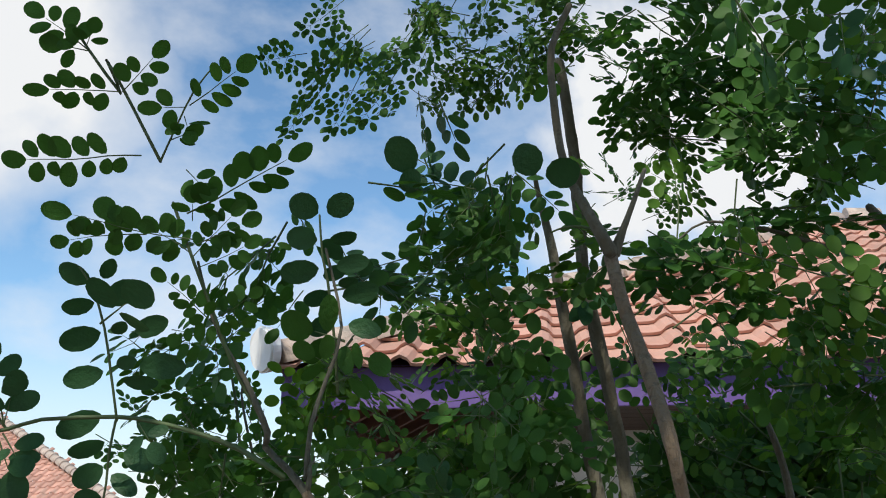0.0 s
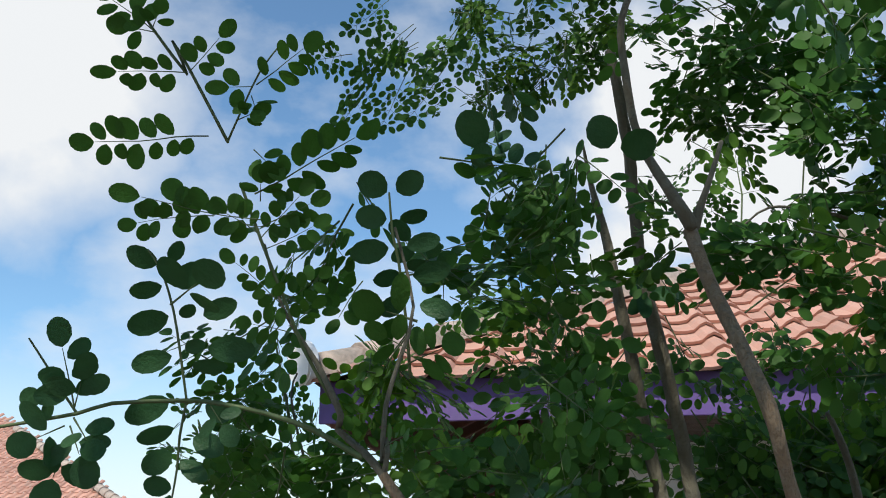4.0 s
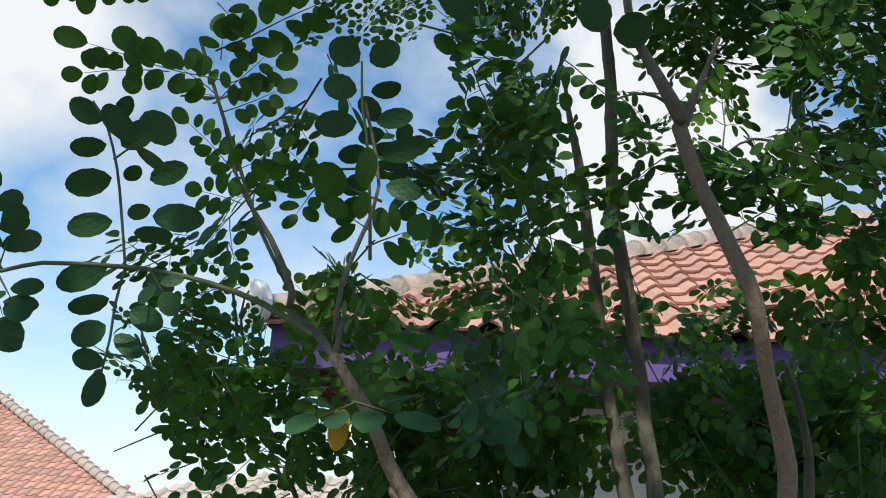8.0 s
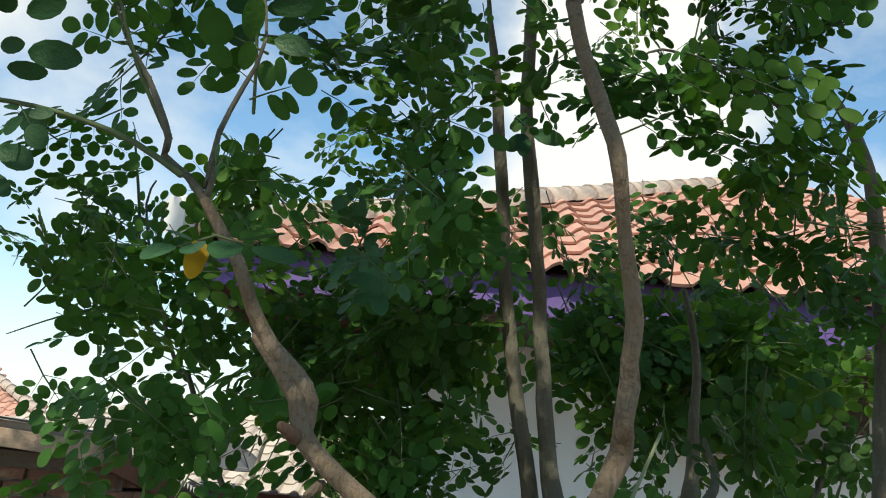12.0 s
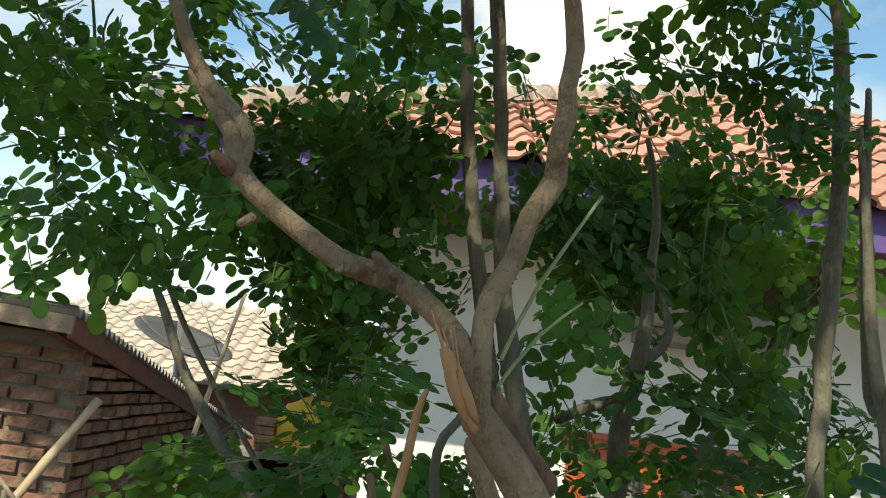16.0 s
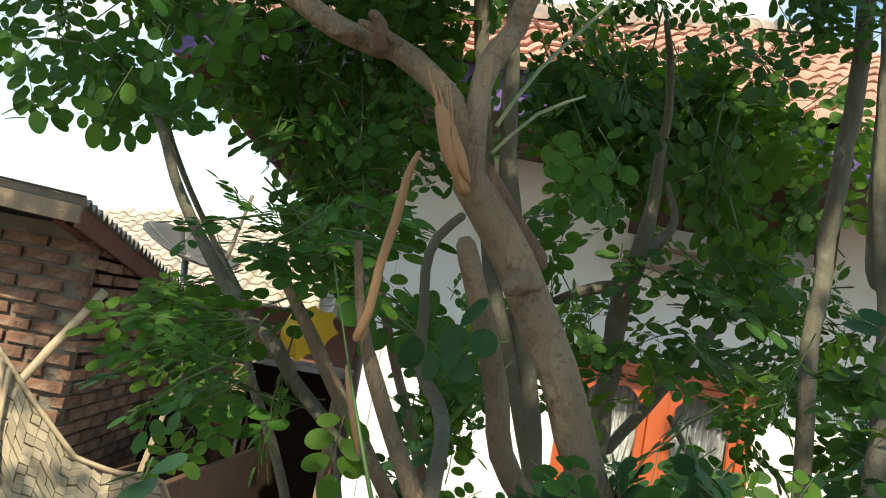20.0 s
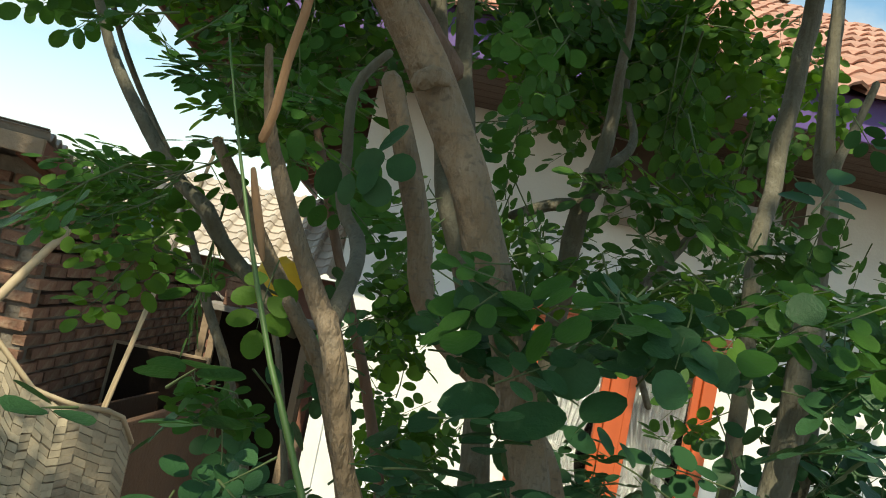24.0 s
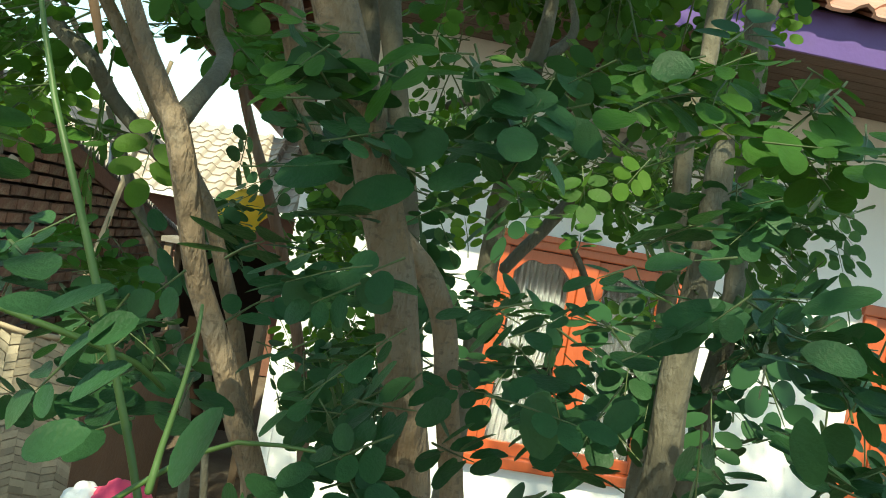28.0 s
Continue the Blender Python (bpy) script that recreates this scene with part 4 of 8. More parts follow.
limb(main_tree, "trunk", M_BARK, [(-0.045, 2.486, 2.203, 0.0132), (-0.002, 2.494, 2.151, 0.0155), (0.042, 2.496, 2.081, 0.0150), (0.062, 2.497, 2.038, 0.0150), (0.086, 2.487, 1.986, 0.0132), (0.108, 2.491, 1.932, 0.0137), (0.127, 2.494, 1.880, 0.0142), (0.142, 2.498, 1.826, 0.0143), (0.160, 2.506, 1.747, 0.0149), (0.183, 2.513, 1.627, 0.0152), (0.199, 2.518, 1.508, 0.0156), (0.209, 2.522, 1.388, 0.0159), (0.216, 2.526, 1.268, 0.0163), (0.221, 2.528, 1.148, 0.0166), (0.225, 2.531, 1.028, 0.0170), (0.229, 2.533, 0.909, 0.0173), (0.232, 2.535, 0.789, 0.0177), (0.234, 2.537, 0.669, 0.0180), (0.236, 2.539, 0.549, 0.0184), (0.239, 2.542, 0.429, 0.0187), (0.241, 2.544, 0.309, 0.0191), (0.243, 2.546, 0.190, 0.0194), (0.245, 2.548, 0.070, 0.0198), (0.247, 2.550, -0.050, 0.0201)], "pale grey-brown smooth main trunk")
limb(main_tree, "limb", M_BARK, [(-0.057, 2.578, 2.834, 0.0075), (-0.046, 2.540, 2.751, 0.0075), (-0.032, 2.498, 2.678, 0.0071), (-0.025, 2.461, 2.624, 0.0067), (-0.016, 2.472, 2.569, 0.0062), (-0.010, 2.478, 2.543, 0.0068), (0.000, 2.488, 2.496, 0.0076), (-0.003, 2.487, 2.463, 0.0074), (0.000, 2.497, 2.444, 0.0088), (-0.007, 2.483, 2.415, 0.0079), (-0.003, 2.504, 2.391, 0.0099), (-0.022, 2.482, 2.355, 0.0084), (-0.029, 2.494, 2.323, 0.0083), (-0.039, 2.489, 2.302, 0.0084), (-0.047, 2.484, 2.273, 0.0085), (-0.046, 2.484, 2.231, 0.0092), (-0.044, 2.488, 2.203, 0.0099)], "pale limb with a bent knee")
limb(main_tree, "branch", M_BARK_GREY, [(-0.058, 2.563, 2.836, 0.0083), (-0.080, 2.561, 2.882, 0.0062), (-0.096, 2.567, 2.920, 0.0052), (-0.107, 2.571, 2.965, 0.0047), (-0.113, 2.560, 3.026, 0.0047), (-0.112, 2.558, 3.094, 0.0042), (-0.089, 2.560, 3.152, 0.0040)])
limb(main_tree, "branch", M_BARK_GREY, [(-0.053, 2.581, 2.840, 0.0076), (-0.041, 2.581, 2.869, 0.0041), (-0.027, 2.581, 2.902, 0.0030), (-0.011, 2.590, 2.944, 0.0025)])
limb(main_tree, "twig", M_RACHIS, [(-0.058, 2.584, 2.855, 0.0019), (-0.077, 2.586, 2.872, 0.0017), (-0.100, 2.591, 2.878, 0.0014), (-0.121, 2.601, 2.875, 0.0011)])
limb(main_tree, "limb", M_BARK, [(-0.046, 2.487, 2.217, 0.0099), (-0.060, 2.486, 2.248, 0.0096), (-0.074, 2.493, 2.266, 0.0093), (-0.099, 2.504, 2.287, 0.0095), (-0.121, 2.518, 2.300, 0.0101), (-0.127, 2.523, 2.301, 0.0110), (-0.143, 2.526, 2.304, 0.0096), (-0.167, 2.530, 2.311, 0.0093), (-0.198, 2.539, 2.329, 0.0092), (-0.234, 2.554, 2.353, 0.0092), (-0.264, 2.565, 2.379, 0.0096), (-0.276, 2.569, 2.412, 0.0082), (-0.297, 2.575, 2.440, 0.0079), (-0.320, 2.577, 2.465, 0.0066)], "crooked pale limb with knots")
limb(main_tree, "limb", M_BARK, [(-0.269, 2.572, 2.381, 0.0099), (-0.266, 2.573, 2.411, 0.0092), (-0.281, 2.573, 2.434, 0.0088), (-0.305, 2.574, 2.456, 0.0080), (-0.328, 2.572, 2.490, 0.0067), (-0.345, 2.564, 2.527, 0.0062), (-0.364, 2.558, 2.554, 0.0058), (-0.384, 2.557, 2.582, 0.0049)])
limb(main_tree, "branch", M_BARK_GREY, [(-0.384, 2.557, 2.582, 0.0045), (-0.407, 2.567, 2.606, 0.0039), (-0.442, 2.592, 2.633, 0.0036), (-0.436, 2.578, 2.646, 0.0037), (-0.466, 2.582, 2.704, 0.0030), (-0.495, 2.591, 2.743, 0.0023), (-0.517, 2.595, 2.781, 0.0018), (-0.539, 2.590, 2.849, 0.0016)])
limb(main_tree, "branch", M_BARK_GREY, [(-0.382, 2.556, 2.586, 0.0036), (-0.379, 2.559, 2.618, 0.0027), (-0.386, 2.563, 2.595, 0.0033), (-0.385, 2.567, 2.653, 0.0029), (-0.372, 2.574, 2.704, 0.0025), (-0.359, 2.579, 2.763, 0.0020), (-0.380, 2.573, 2.854, 0.0018)])
limb(main_tree, "twig", M_RACHIS, [(-0.794, 2.527, 2.634, 0.0018), (-0.713, 2.538, 2.648, 0.0021), (-0.678, 2.544, 2.659, 0.0021), (-0.606, 2.566, 2.664, 0.0024), (-0.562, 2.559, 2.658, 0.0024), (-0.508, 2.549, 2.645, 0.0026), (-0.452, 2.542, 2.625, 0.0030), (-0.403, 2.537, 2.597, 0.0032)])
limb(main_tree, "twig", M_RACHIS, [(-0.713, 2.538, 2.648, 0.0016), (-0.727, 2.529, 2.669, 0.0013), (-0.743, 2.517, 2.696, 0.0013), (-0.757, 2.500, 2.722, 0.0010)])
limb(main_tree, "twig", M_RACHIS, [(-0.450, 2.599, 2.663, 0.0023), (-0.482, 2.583, 2.720, 0.0023), (-0.502, 2.567, 2.773, 0.0021), (-0.525, 2.547, 2.833, 0.0021), (-0.549, 2.528, 2.900, 0.0021)])
limb(main_tree, "twig", M_RACHIS, [(-0.559, 2.505, 2.942, 0.0022), (-0.599, 2.477, 3.020, 0.0020), (-0.620, 2.467, 3.055, 0.0017), (-0.603, 2.479, 3.017, 0.0020), (-0.642, 2.462, 3.069, 0.0017), (-0.663, 2.454, 3.102, 0.0015)])
limb(main_tree, "twig", M_RACHIS, [(-0.559, 2.505, 2.942, 0.0014), (-0.541, 2.495, 2.977, 0.0011), (-0.518, 2.483, 3.018, 0.0011), (-0.492, 2.476, 3.047, 0.0008)])
limb(main_tree, "twig", M_RACHIS, [(-0.367, 2.608, 2.693, 0.0021), (-0.369, 2.588, 2.753, 0.0018), (-0.374, 2.566, 2.813, 0.0018), (-0.379, 2.556, 2.840, 0.0016), (-0.381, 2.542, 2.884, 0.0013)])
limb(main_tree, "twig", M_RACHIS, [(-0.604, 2.567, 2.660, 0.0015), (-0.611, 2.551, 2.714, 0.0015), (-0.619, 2.541, 2.759, 0.0015), (-0.631, 2.529, 2.799, 0.0013), (-0.647, 2.522, 2.824, 0.0010)])
limb(main_tree, "twig", M_RACHIS, [(-0.605, 2.567, 2.663, 0.0015), (-0.612, 2.574, 2.627, 0.0015), (-0.614, 2.580, 2.594, 0.0013), (-0.619, 2.585, 2.561, 0.0010)])
limb(main_tree, "knot", M_BARK_RED, [(-0.127, 2.507, 2.295, 0.0082), (-0.129, 2.492, 2.307, 0.0050), (-0.135, 2.490, 2.312, 0.0038)])
limb(main_tree, "knot", M_BARK, [(-0.146, 2.519, 2.301, 0.0059), (-0.154, 2.511, 2.303, 0.0047), (-0.163, 2.512, 2.299, 0.0031)])
limb(main_tree, "knot", M_BARK, [(-0.121, 2.503, 2.300, 0.0057), (-0.129, 2.495, 2.303, 0.0041), (-0.143, 2.495, 2.306, 0.0026)])
limb(main_tree, "knot", M_BARK, [(-0.003, 2.470, 2.131, 0.0071), (0.006, 2.467, 2.137, 0.0077), (0.015, 2.469, 2.136, 0.0053)])
limb(main_tree, "torn_stub", M_WOOD_RAW, [(-0.075, 2.468, 2.248, 0.0021), (-0.070, 2.467, 2.237, 0.0057), (-0.063, 2.467, 2.220, 0.0064), (-0.053, 2.470, 2.202, 0.0053), (-0.045, 2.476, 2.191, 0.0029)], "split raw orange-brown wood at a broken branch")
limb(main_tree, "torn_stub", M_WOOD_RAW, [(-0.064, 2.465, 2.239, 0.0014), (-0.060, 2.463, 2.226, 0.0032), (-0.052, 2.464, 2.210, 0.0035), (-0.044, 2.470, 2.198, 0.0018)])
limb(main_tree, "stub", M_BARK_RED, [(-0.028, 2.531, 2.222, 0.0038), (-0.016, 2.527, 2.203, 0.0072), (-0.000, 2.523, 2.179, 0.0090), (0.017, 2.518, 2.156, 0.0093)], "dark broken side limb")
limb(main_tree, "stub", M_BARK_RED, [(-0.282, 2.547, 2.387, 0.0046), (-0.270, 2.558, 2.379, 0.0076)])
limb(main_tree, "stub", M_BARK, [(-0.254, 2.555, 2.333, 0.0033), (-0.244, 2.565, 2.342, 0.0055)])
limb(main_tree, "stem", M_BARK, [(-0.031, 2.653, 2.174, 0.0090), (-0.003, 2.658, 2.107, 0.0111), (0.021, 2.663, 2.049, 0.0116), (0.048, 2.669, 1.970, 0.0116), (0.165, 2.656, 1.877, 0.0111), (0.199, 2.663, 1.766, 0.0108), (0.229, 2.668, 1.645, 0.0111), (0.250, 2.671, 1.524, 0.0113), (0.263, 2.673, 1.402, 0.0116), (0.273, 2.675, 1.281, 0.0118), (0.280, 2.677, 1.160, 0.0121), (0.285, 2.679, 1.039, 0.0124), (0.289, 2.680, 0.918, 0.0126), (0.293, 2.682, 0.797, 0.0129), (0.296, 2.683, 0.676, 0.0131), (0.300, 2.684, 0.555, 0.0134), (0.302, 2.686, 0.434, 0.0136), (0.305, 2.687, 0.313, 0.0139), (0.308, 2.688, 0.192, 0.0141), (0.311, 2.690, 0.071, 0.0144), (0.313, 2.691, -0.050, 0.0146)], "grey-brown stem rising beside the trunk")
limb(back_tree, "trunk", M_BARK_GREY, [(-0.081, 3.164, 3.436, 0.0103), (-0.060, 3.200, 3.282, 0.0112), (-0.052, 3.238, 3.122, 0.0120), (-0.043, 3.267, 2.985, 0.0123), (-0.024, 3.291, 2.895, 0.0142), (-0.003, 3.325, 2.778, 0.0130), (0.019, 3.362, 2.639, 0.0137), (0.033, 3.353, 2.510, 0.0151), (0.052, 3.371, 2.398, 0.0167), (0.070, 3.364, 2.313, 0.0197), (0.092, 3.340, 2.212, 0.0183), (0.137, 3.352, 2.063, 0.0183), (0.168, 3.358, 1.945, 0.0187), (0.188, 3.362, 1.828, 0.0190), (0.202, 3.365, 1.711, 0.0194), (0.212, 3.368, 1.593, 0.0198), (0.219, 3.370, 1.476, 0.0201), (0.224, 3.372, 1.359, 0.0205), (0.229, 3.374, 1.241, 0.0208), (0.233, 3.376, 1.124, 0.0212), (0.236, 3.377, 1.006, 0.0215), (0.240, 3.379, 0.889, 0.0219), (0.243, 3.381, 0.772, 0.0222), (0.246, 3.383, 0.654, 0.0226), (0.249, 3.384, 0.537, 0.0230), (0.251, 3.386, 0.420, 0.0233), (0.254, 3.388, 0.302, 0.0237), (0.257, 3.389, 0.185, 0.0240), (0.260, 3.391, 0.067, 0.0244), (0.263, 3.393, -0.050, 0.0247)], "straight grey stem")
limb(back_tree, "trunk", M_BARK_GREY, [(-0.143, 3.223, 3.281, 0.0020), (-0.131, 3.243, 3.199, 0.0054), (-0.106, 3.268, 3.078, 0.0097), (-0.091, 3.287, 2.970, 0.0115), (-0.073, 3.316, 2.868, 0.0124), (-0.061, 3.347, 2.764, 0.0129), (-0.037, 3.378, 2.628, 0.0136), (-0.014, 3.384, 2.511, 0.0147), (0.019, 3.404, 2.373, 0.0155), (0.049, 3.421, 2.247, 0.0173), (0.064, 3.344, 2.167, 0.0157), (0.113, 3.353, 2.059, 0.0157), (0.162, 3.364, 1.930, 0.0157), (0.199, 3.369, 1.813, 0.0160), (0.224, 3.373, 1.697, 0.0164), (0.242, 3.376, 1.580, 0.0167), (0.254, 3.379, 1.464, 0.0170), (0.263, 3.382, 1.347, 0.0173), (0.270, 3.384, 1.231, 0.0177), (0.276, 3.386, 1.115, 0.0180), (0.281, 3.388, 0.998, 0.0183), (0.285, 3.390, 0.882, 0.0186), (0.289, 3.391, 0.765, 0.0189), (0.293, 3.393, 0.649, 0.0193), (0.297, 3.395, 0.532, 0.0196), (0.301, 3.397, 0.416, 0.0199), (0.304, 3.398, 0.299, 0.0202), (0.308, 3.400, 0.183, 0.0206), (0.311, 3.402, 0.066, 0.0209), (0.315, 3.404, -0.050, 0.0212)])
limb(rear_tree, "trunk", M_BARK_GREY, [(0.335, 3.566, 2.789, 0.0058), (0.358, 3.580, 2.722, 0.0074), (0.378, 3.605, 2.632, 0.0091), (0.381, 3.627, 2.539, 0.0112), (0.389, 3.656, 2.421, 0.0147), (0.379, 3.678, 2.296, 0.0205), (0.363, 3.685, 2.220, 0.0216), (0.363, 3.697, 2.087, 0.0227), (0.367, 3.710, 1.942, 0.0227), (0.369, 3.721, 1.820, 0.0227), (0.368, 3.727, 1.703, 0.0232), (0.367, 3.731, 1.587, 0.0237), (0.365, 3.735, 1.470, 0.0242), (0.364, 3.737, 1.353, 0.0247), (0.362, 3.740, 1.236, 0.0252), (0.360, 3.742, 1.119, 0.0257), (0.359, 3.744, 1.002, 0.0262), (0.357, 3.746, 0.885, 0.0267), (0.355, 3.748, 0.768, 0.0272), (0.353, 3.750, 0.651, 0.0277), (0.351, 3.752, 0.534, 0.0282), (0.349, 3.754, 0.418, 0.0286), (0.347, 3.756, 0.301, 0.0291), (0.346, 3.758, 0.184, 0.0296), (0.344, 3.760, 0.067, 0.0301), (0.342, 3.762, -0.050, 0.0306)], "thin grey stem with a crook")
limb(rear_tree, "branch", M_BARK_GREY, [(0.355, 3.683, 2.249, 0.0119), (0.290, 3.666, 2.228, 0.0128), (0.221, 3.650, 2.191, 0.0095)])
limb(rear_tree, "branch", M_BARK_GREY, [(0.365, 3.677, 2.312, 0.0140), (0.417, 3.692, 2.350, 0.0120), (0.451, 3.708, 2.391, 0.0110), (0.457, 3.725, 2.433, 0.0089), (0.441, 3.752, 2.493, 0.0073), (0.422, 3.768, 2.584, 0.0057)])
limb(rear_tree, "branch", M_BARK_GREY, [(0.423, 3.844, 1.889, 0.0139), (0.544, 3.877, 2.057, 0.0154), (0.623, 3.916, 2.161, 0.0146), (0.715, 3.953, 2.291, 0.0100), (0.797, 3.990, 2.422, 0.0077), (0.834, 4.029, 2.535, 0.0059)])
limb(rear_tree, "branch", M_BARK_GREY, [(0.534, 3.783, 1.987, 0.0068), (0.584, 3.788, 1.920, 0.0079), (0.622, 3.793, 1.850, 0.0079)])
limb(right_tree, "trunk", M_BARK_GREY, [(0.508, 3.290, 3.153, 0.0076), (0.548, 3.284, 3.086, 0.0094), (0.583, 3.282, 2.999, 0.0120), (0.605, 3.294, 2.897, 0.0138), (0.623, 3.318, 2.767, 0.0151), (0.626, 3.322, 2.603, 0.0157), (0.606, 3.301, 2.419, 0.0157), (0.587, 3.268, 2.269, 0.0143), (0.556, 3.211, 2.151, 0.0140), (0.564, 3.200, 2.015, 0.0138), (0.569, 3.198, 1.893, 0.0140), (0.572, 3.197, 1.772, 0.0143), (0.573, 3.197, 1.650, 0.0146), (0.573, 3.197, 1.529, 0.0149), (0.573, 3.198, 1.407, 0.0152), (0.572, 3.199, 1.286, 0.0155), (0.571, 3.199, 1.165, 0.0157), (0.570, 3.201, 1.043, 0.0160), (0.569, 3.202, 0.922, 0.0163), (0.568, 3.203, 0.800, 0.0166), (0.567, 3.204, 0.679, 0.0169), (0.566, 3.205, 0.557, 0.0172), (0.565, 3.206, 0.436, 0.0174), (0.564, 3.207, 0.314, 0.0177), (0.562, 3.209, 0.193, 0.0180), (0.561, 3.210, 0.071, 0.0183), (0.560, 3.211, -0.050, 0.0186)], "straight lichen-spotted stem")
limb(right_tree, "branch", M_BARK_GREY, [(0.376, 3.146, 3.022, 0.0047), (0.301, 3.101, 3.032, 0.0038), (0.225, 3.048, 3.033, 0.0029), (0.134, 2.996, 3.025, 0.0020), (0.084, 2.982, 2.988, 0.0016)])
limb(right_tree, "branch", M_BARK_GREY, [(0.621, 3.225, 2.816, 0.0051), (0.603, 3.183, 2.615, 0.0089), (0.589, 3.138, 2.447, 0.0116), (0.590, 3.112, 2.289, 0.0127), (0.580, 3.057, 2.256, 0.0107), (0.581, 3.053, 2.215, 0.0106)])
limb(right_tree, "trunk", M_BARK_GREY, [(0.577, 3.160, 2.718, 0.0047), (0.575, 3.121, 2.531, 0.0076), (0.572, 3.098, 2.412, 0.0093), (0.578, 3.075, 2.299, 0.0101), (0.583, 3.052, 2.222, 0.0113), (0.578, 3.041, 2.138, 0.0102), (0.587, 3.033, 2.025, 0.0122), (0.587, 3.016, 1.919, 0.0133), (0.574, 3.000, 1.786, 0.0150), (0.563, 2.996, 1.664, 0.0154), (0.555, 2.994, 1.541, 0.0157), (0.548, 2.993, 1.419, 0.0161), (0.544, 2.993, 1.296, 0.0164), (0.540, 2.994, 1.174, 0.0168), (0.536, 2.995, 1.052, 0.0171), (0.533, 2.996, 0.929, 0.0175), (0.530, 2.997, 0.807, 0.0178), (0.527, 2.998, 0.684, 0.0182), (0.524, 2.999, 0.562, 0.0185), (0.521, 3.001, 0.440, 0.0189), (0.519, 3.002, 0.317, 0.0192), (0.516, 3.003, 0.195, 0.0196), (0.513, 3.004, 0.072, 0.0199), (0.511, 3.006, -0.050, 0.0203)], "thick leaning stem")
limb(right_tree, "branch", M_BARK_GREY, [(0.631, 3.079, 2.420, 0.0053), (0.601, 3.064, 2.336, 0.0063), (0.582, 3.057, 2.283, 0.0076), (0.581, 3.052, 2.223, 0.0097)])
limb(right_tree, "stump", M_BARK_GREY, [(0.439, 2.771, 2.076, 0.0077), (0.441, 2.771, 2.036, 0.0138), (0.441, 2.771, 1.967, 0.0148), (0.438, 2.772, 1.886, 0.0158), (0.434, 2.772, 1.810, 0.0168), (0.439, 2.782, 1.716, 0.0176), (0.442, 2.788, 1.598, 0.0180), (0.444, 2.792, 1.480, 0.0184), (0.444, 2.795, 1.362, 0.0188), (0.443, 2.798, 1.245, 0.0192), (0.442, 2.800, 1.127, 0.0196), (0.440, 2.802, 1.009, 0.0200), (0.439, 2.803, 0.892, 0.0204), (0.437, 2.805, 0.774, 0.0208), (0.435, 2.806, 0.656, 0.0212), (0.433, 2.808, 0.539, 0.0217), (0.431, 2.809, 0.421, 0.0221), (0.429, 2.810, 0.303, 0.0225), (0.427, 2.812, 0.185, 0.0229), (0.425, 2.813, 0.068, 0.0233), (0.423, 2.814, -0.050, 0.0237)], "split grey-brown dead stump")
limb(forked_tree, "trunk", M_BARK, [(-0.035, 2.516, 1.963, 0.0084), (-0.021, 2.510, 1.933, 0.0086), (-0.010, 2.512, 1.894, 0.0085), (-0.000, 2.518, 1.855, 0.0081), (0.022, 2.517, 1.814, 0.0084), (0.045, 2.517, 1.764, 0.0088), (0.063, 2.515, 1.726, 0.0091), (0.109, 2.515, 1.607, 0.0094), (0.139, 2.516, 1.489, 0.0096), (0.159, 2.517, 1.370, 0.0098), (0.172, 2.519, 1.252, 0.0100), (0.181, 2.520, 1.134, 0.0102), (0.187, 2.522, 1.015, 0.0104), (0.192, 2.524, 0.897, 0.0106), (0.196, 2.526, 0.779, 0.0108), (0.199, 2.528, 0.660, 0.0111), (0.202, 2.530, 0.542, 0.0113), (0.204, 2.532, 0.423, 0.0115), (0.206, 2.534, 0.305, 0.0117), (0.209, 2.536, 0.187, 0.0119), (0.211, 2.538, 0.068, 0.0121), (0.213, 2.540, -0.050, 0.0123)], "young forked trunk")
limb(forked_tree, "limb", M_BARK, [(-0.031, 2.517, 1.953, 0.0080), (-0.048, 2.519, 1.981, 0.0073), (-0.068, 2.523, 2.014, 0.0066), (-0.086, 2.527, 2.049, 0.0063), (-0.093, 2.529, 2.064, 0.0056), (-0.099, 2.522, 2.077, 0.0046), (-0.109, 2.525, 2.110, 0.0038), (-0.117, 2.526, 2.147, 0.0031)])
limb(forked_tree, "limb", M_BARK_GREY, [(-0.033, 2.517, 1.955, 0.0073), (-0.028, 2.543, 1.976, 0.0068), (-0.025, 2.591, 2.007, 0.0066), (-0.031, 2.630, 2.029, 0.0069), (-0.045, 2.655, 2.045, 0.0063), (-0.055, 2.664, 2.067, 0.0059), (-0.057, 2.667, 2.104, 0.0050), (-0.062, 2.670, 2.145, 0.0048), (-0.057, 2.673, 2.176, 0.0046), (-0.038, 2.666, 2.200, 0.0041)])
limb(forked_tree, "stick", M_WOOD_RAW, [(-0.104, 2.507, 2.077, 0.0037), (-0.098, 2.500, 2.098, 0.0037), (-0.096, 2.495, 2.132, 0.0035), (-0.091, 2.491, 2.166, 0.0037), (-0.088, 2.488, 2.199, 0.0031), (-0.083, 2.487, 2.216, 0.0020)], "bare peeled broken stick")
limb(forked_tree, "torn_bark", M_WOOD_RAW, [(-0.107, 2.514, 2.055, 0.0022), (-0.101, 2.516, 2.035, 0.0034), (-0.093, 2.518, 2.011, 0.0034), (-0.088, 2.520, 1.993, 0.0015)])
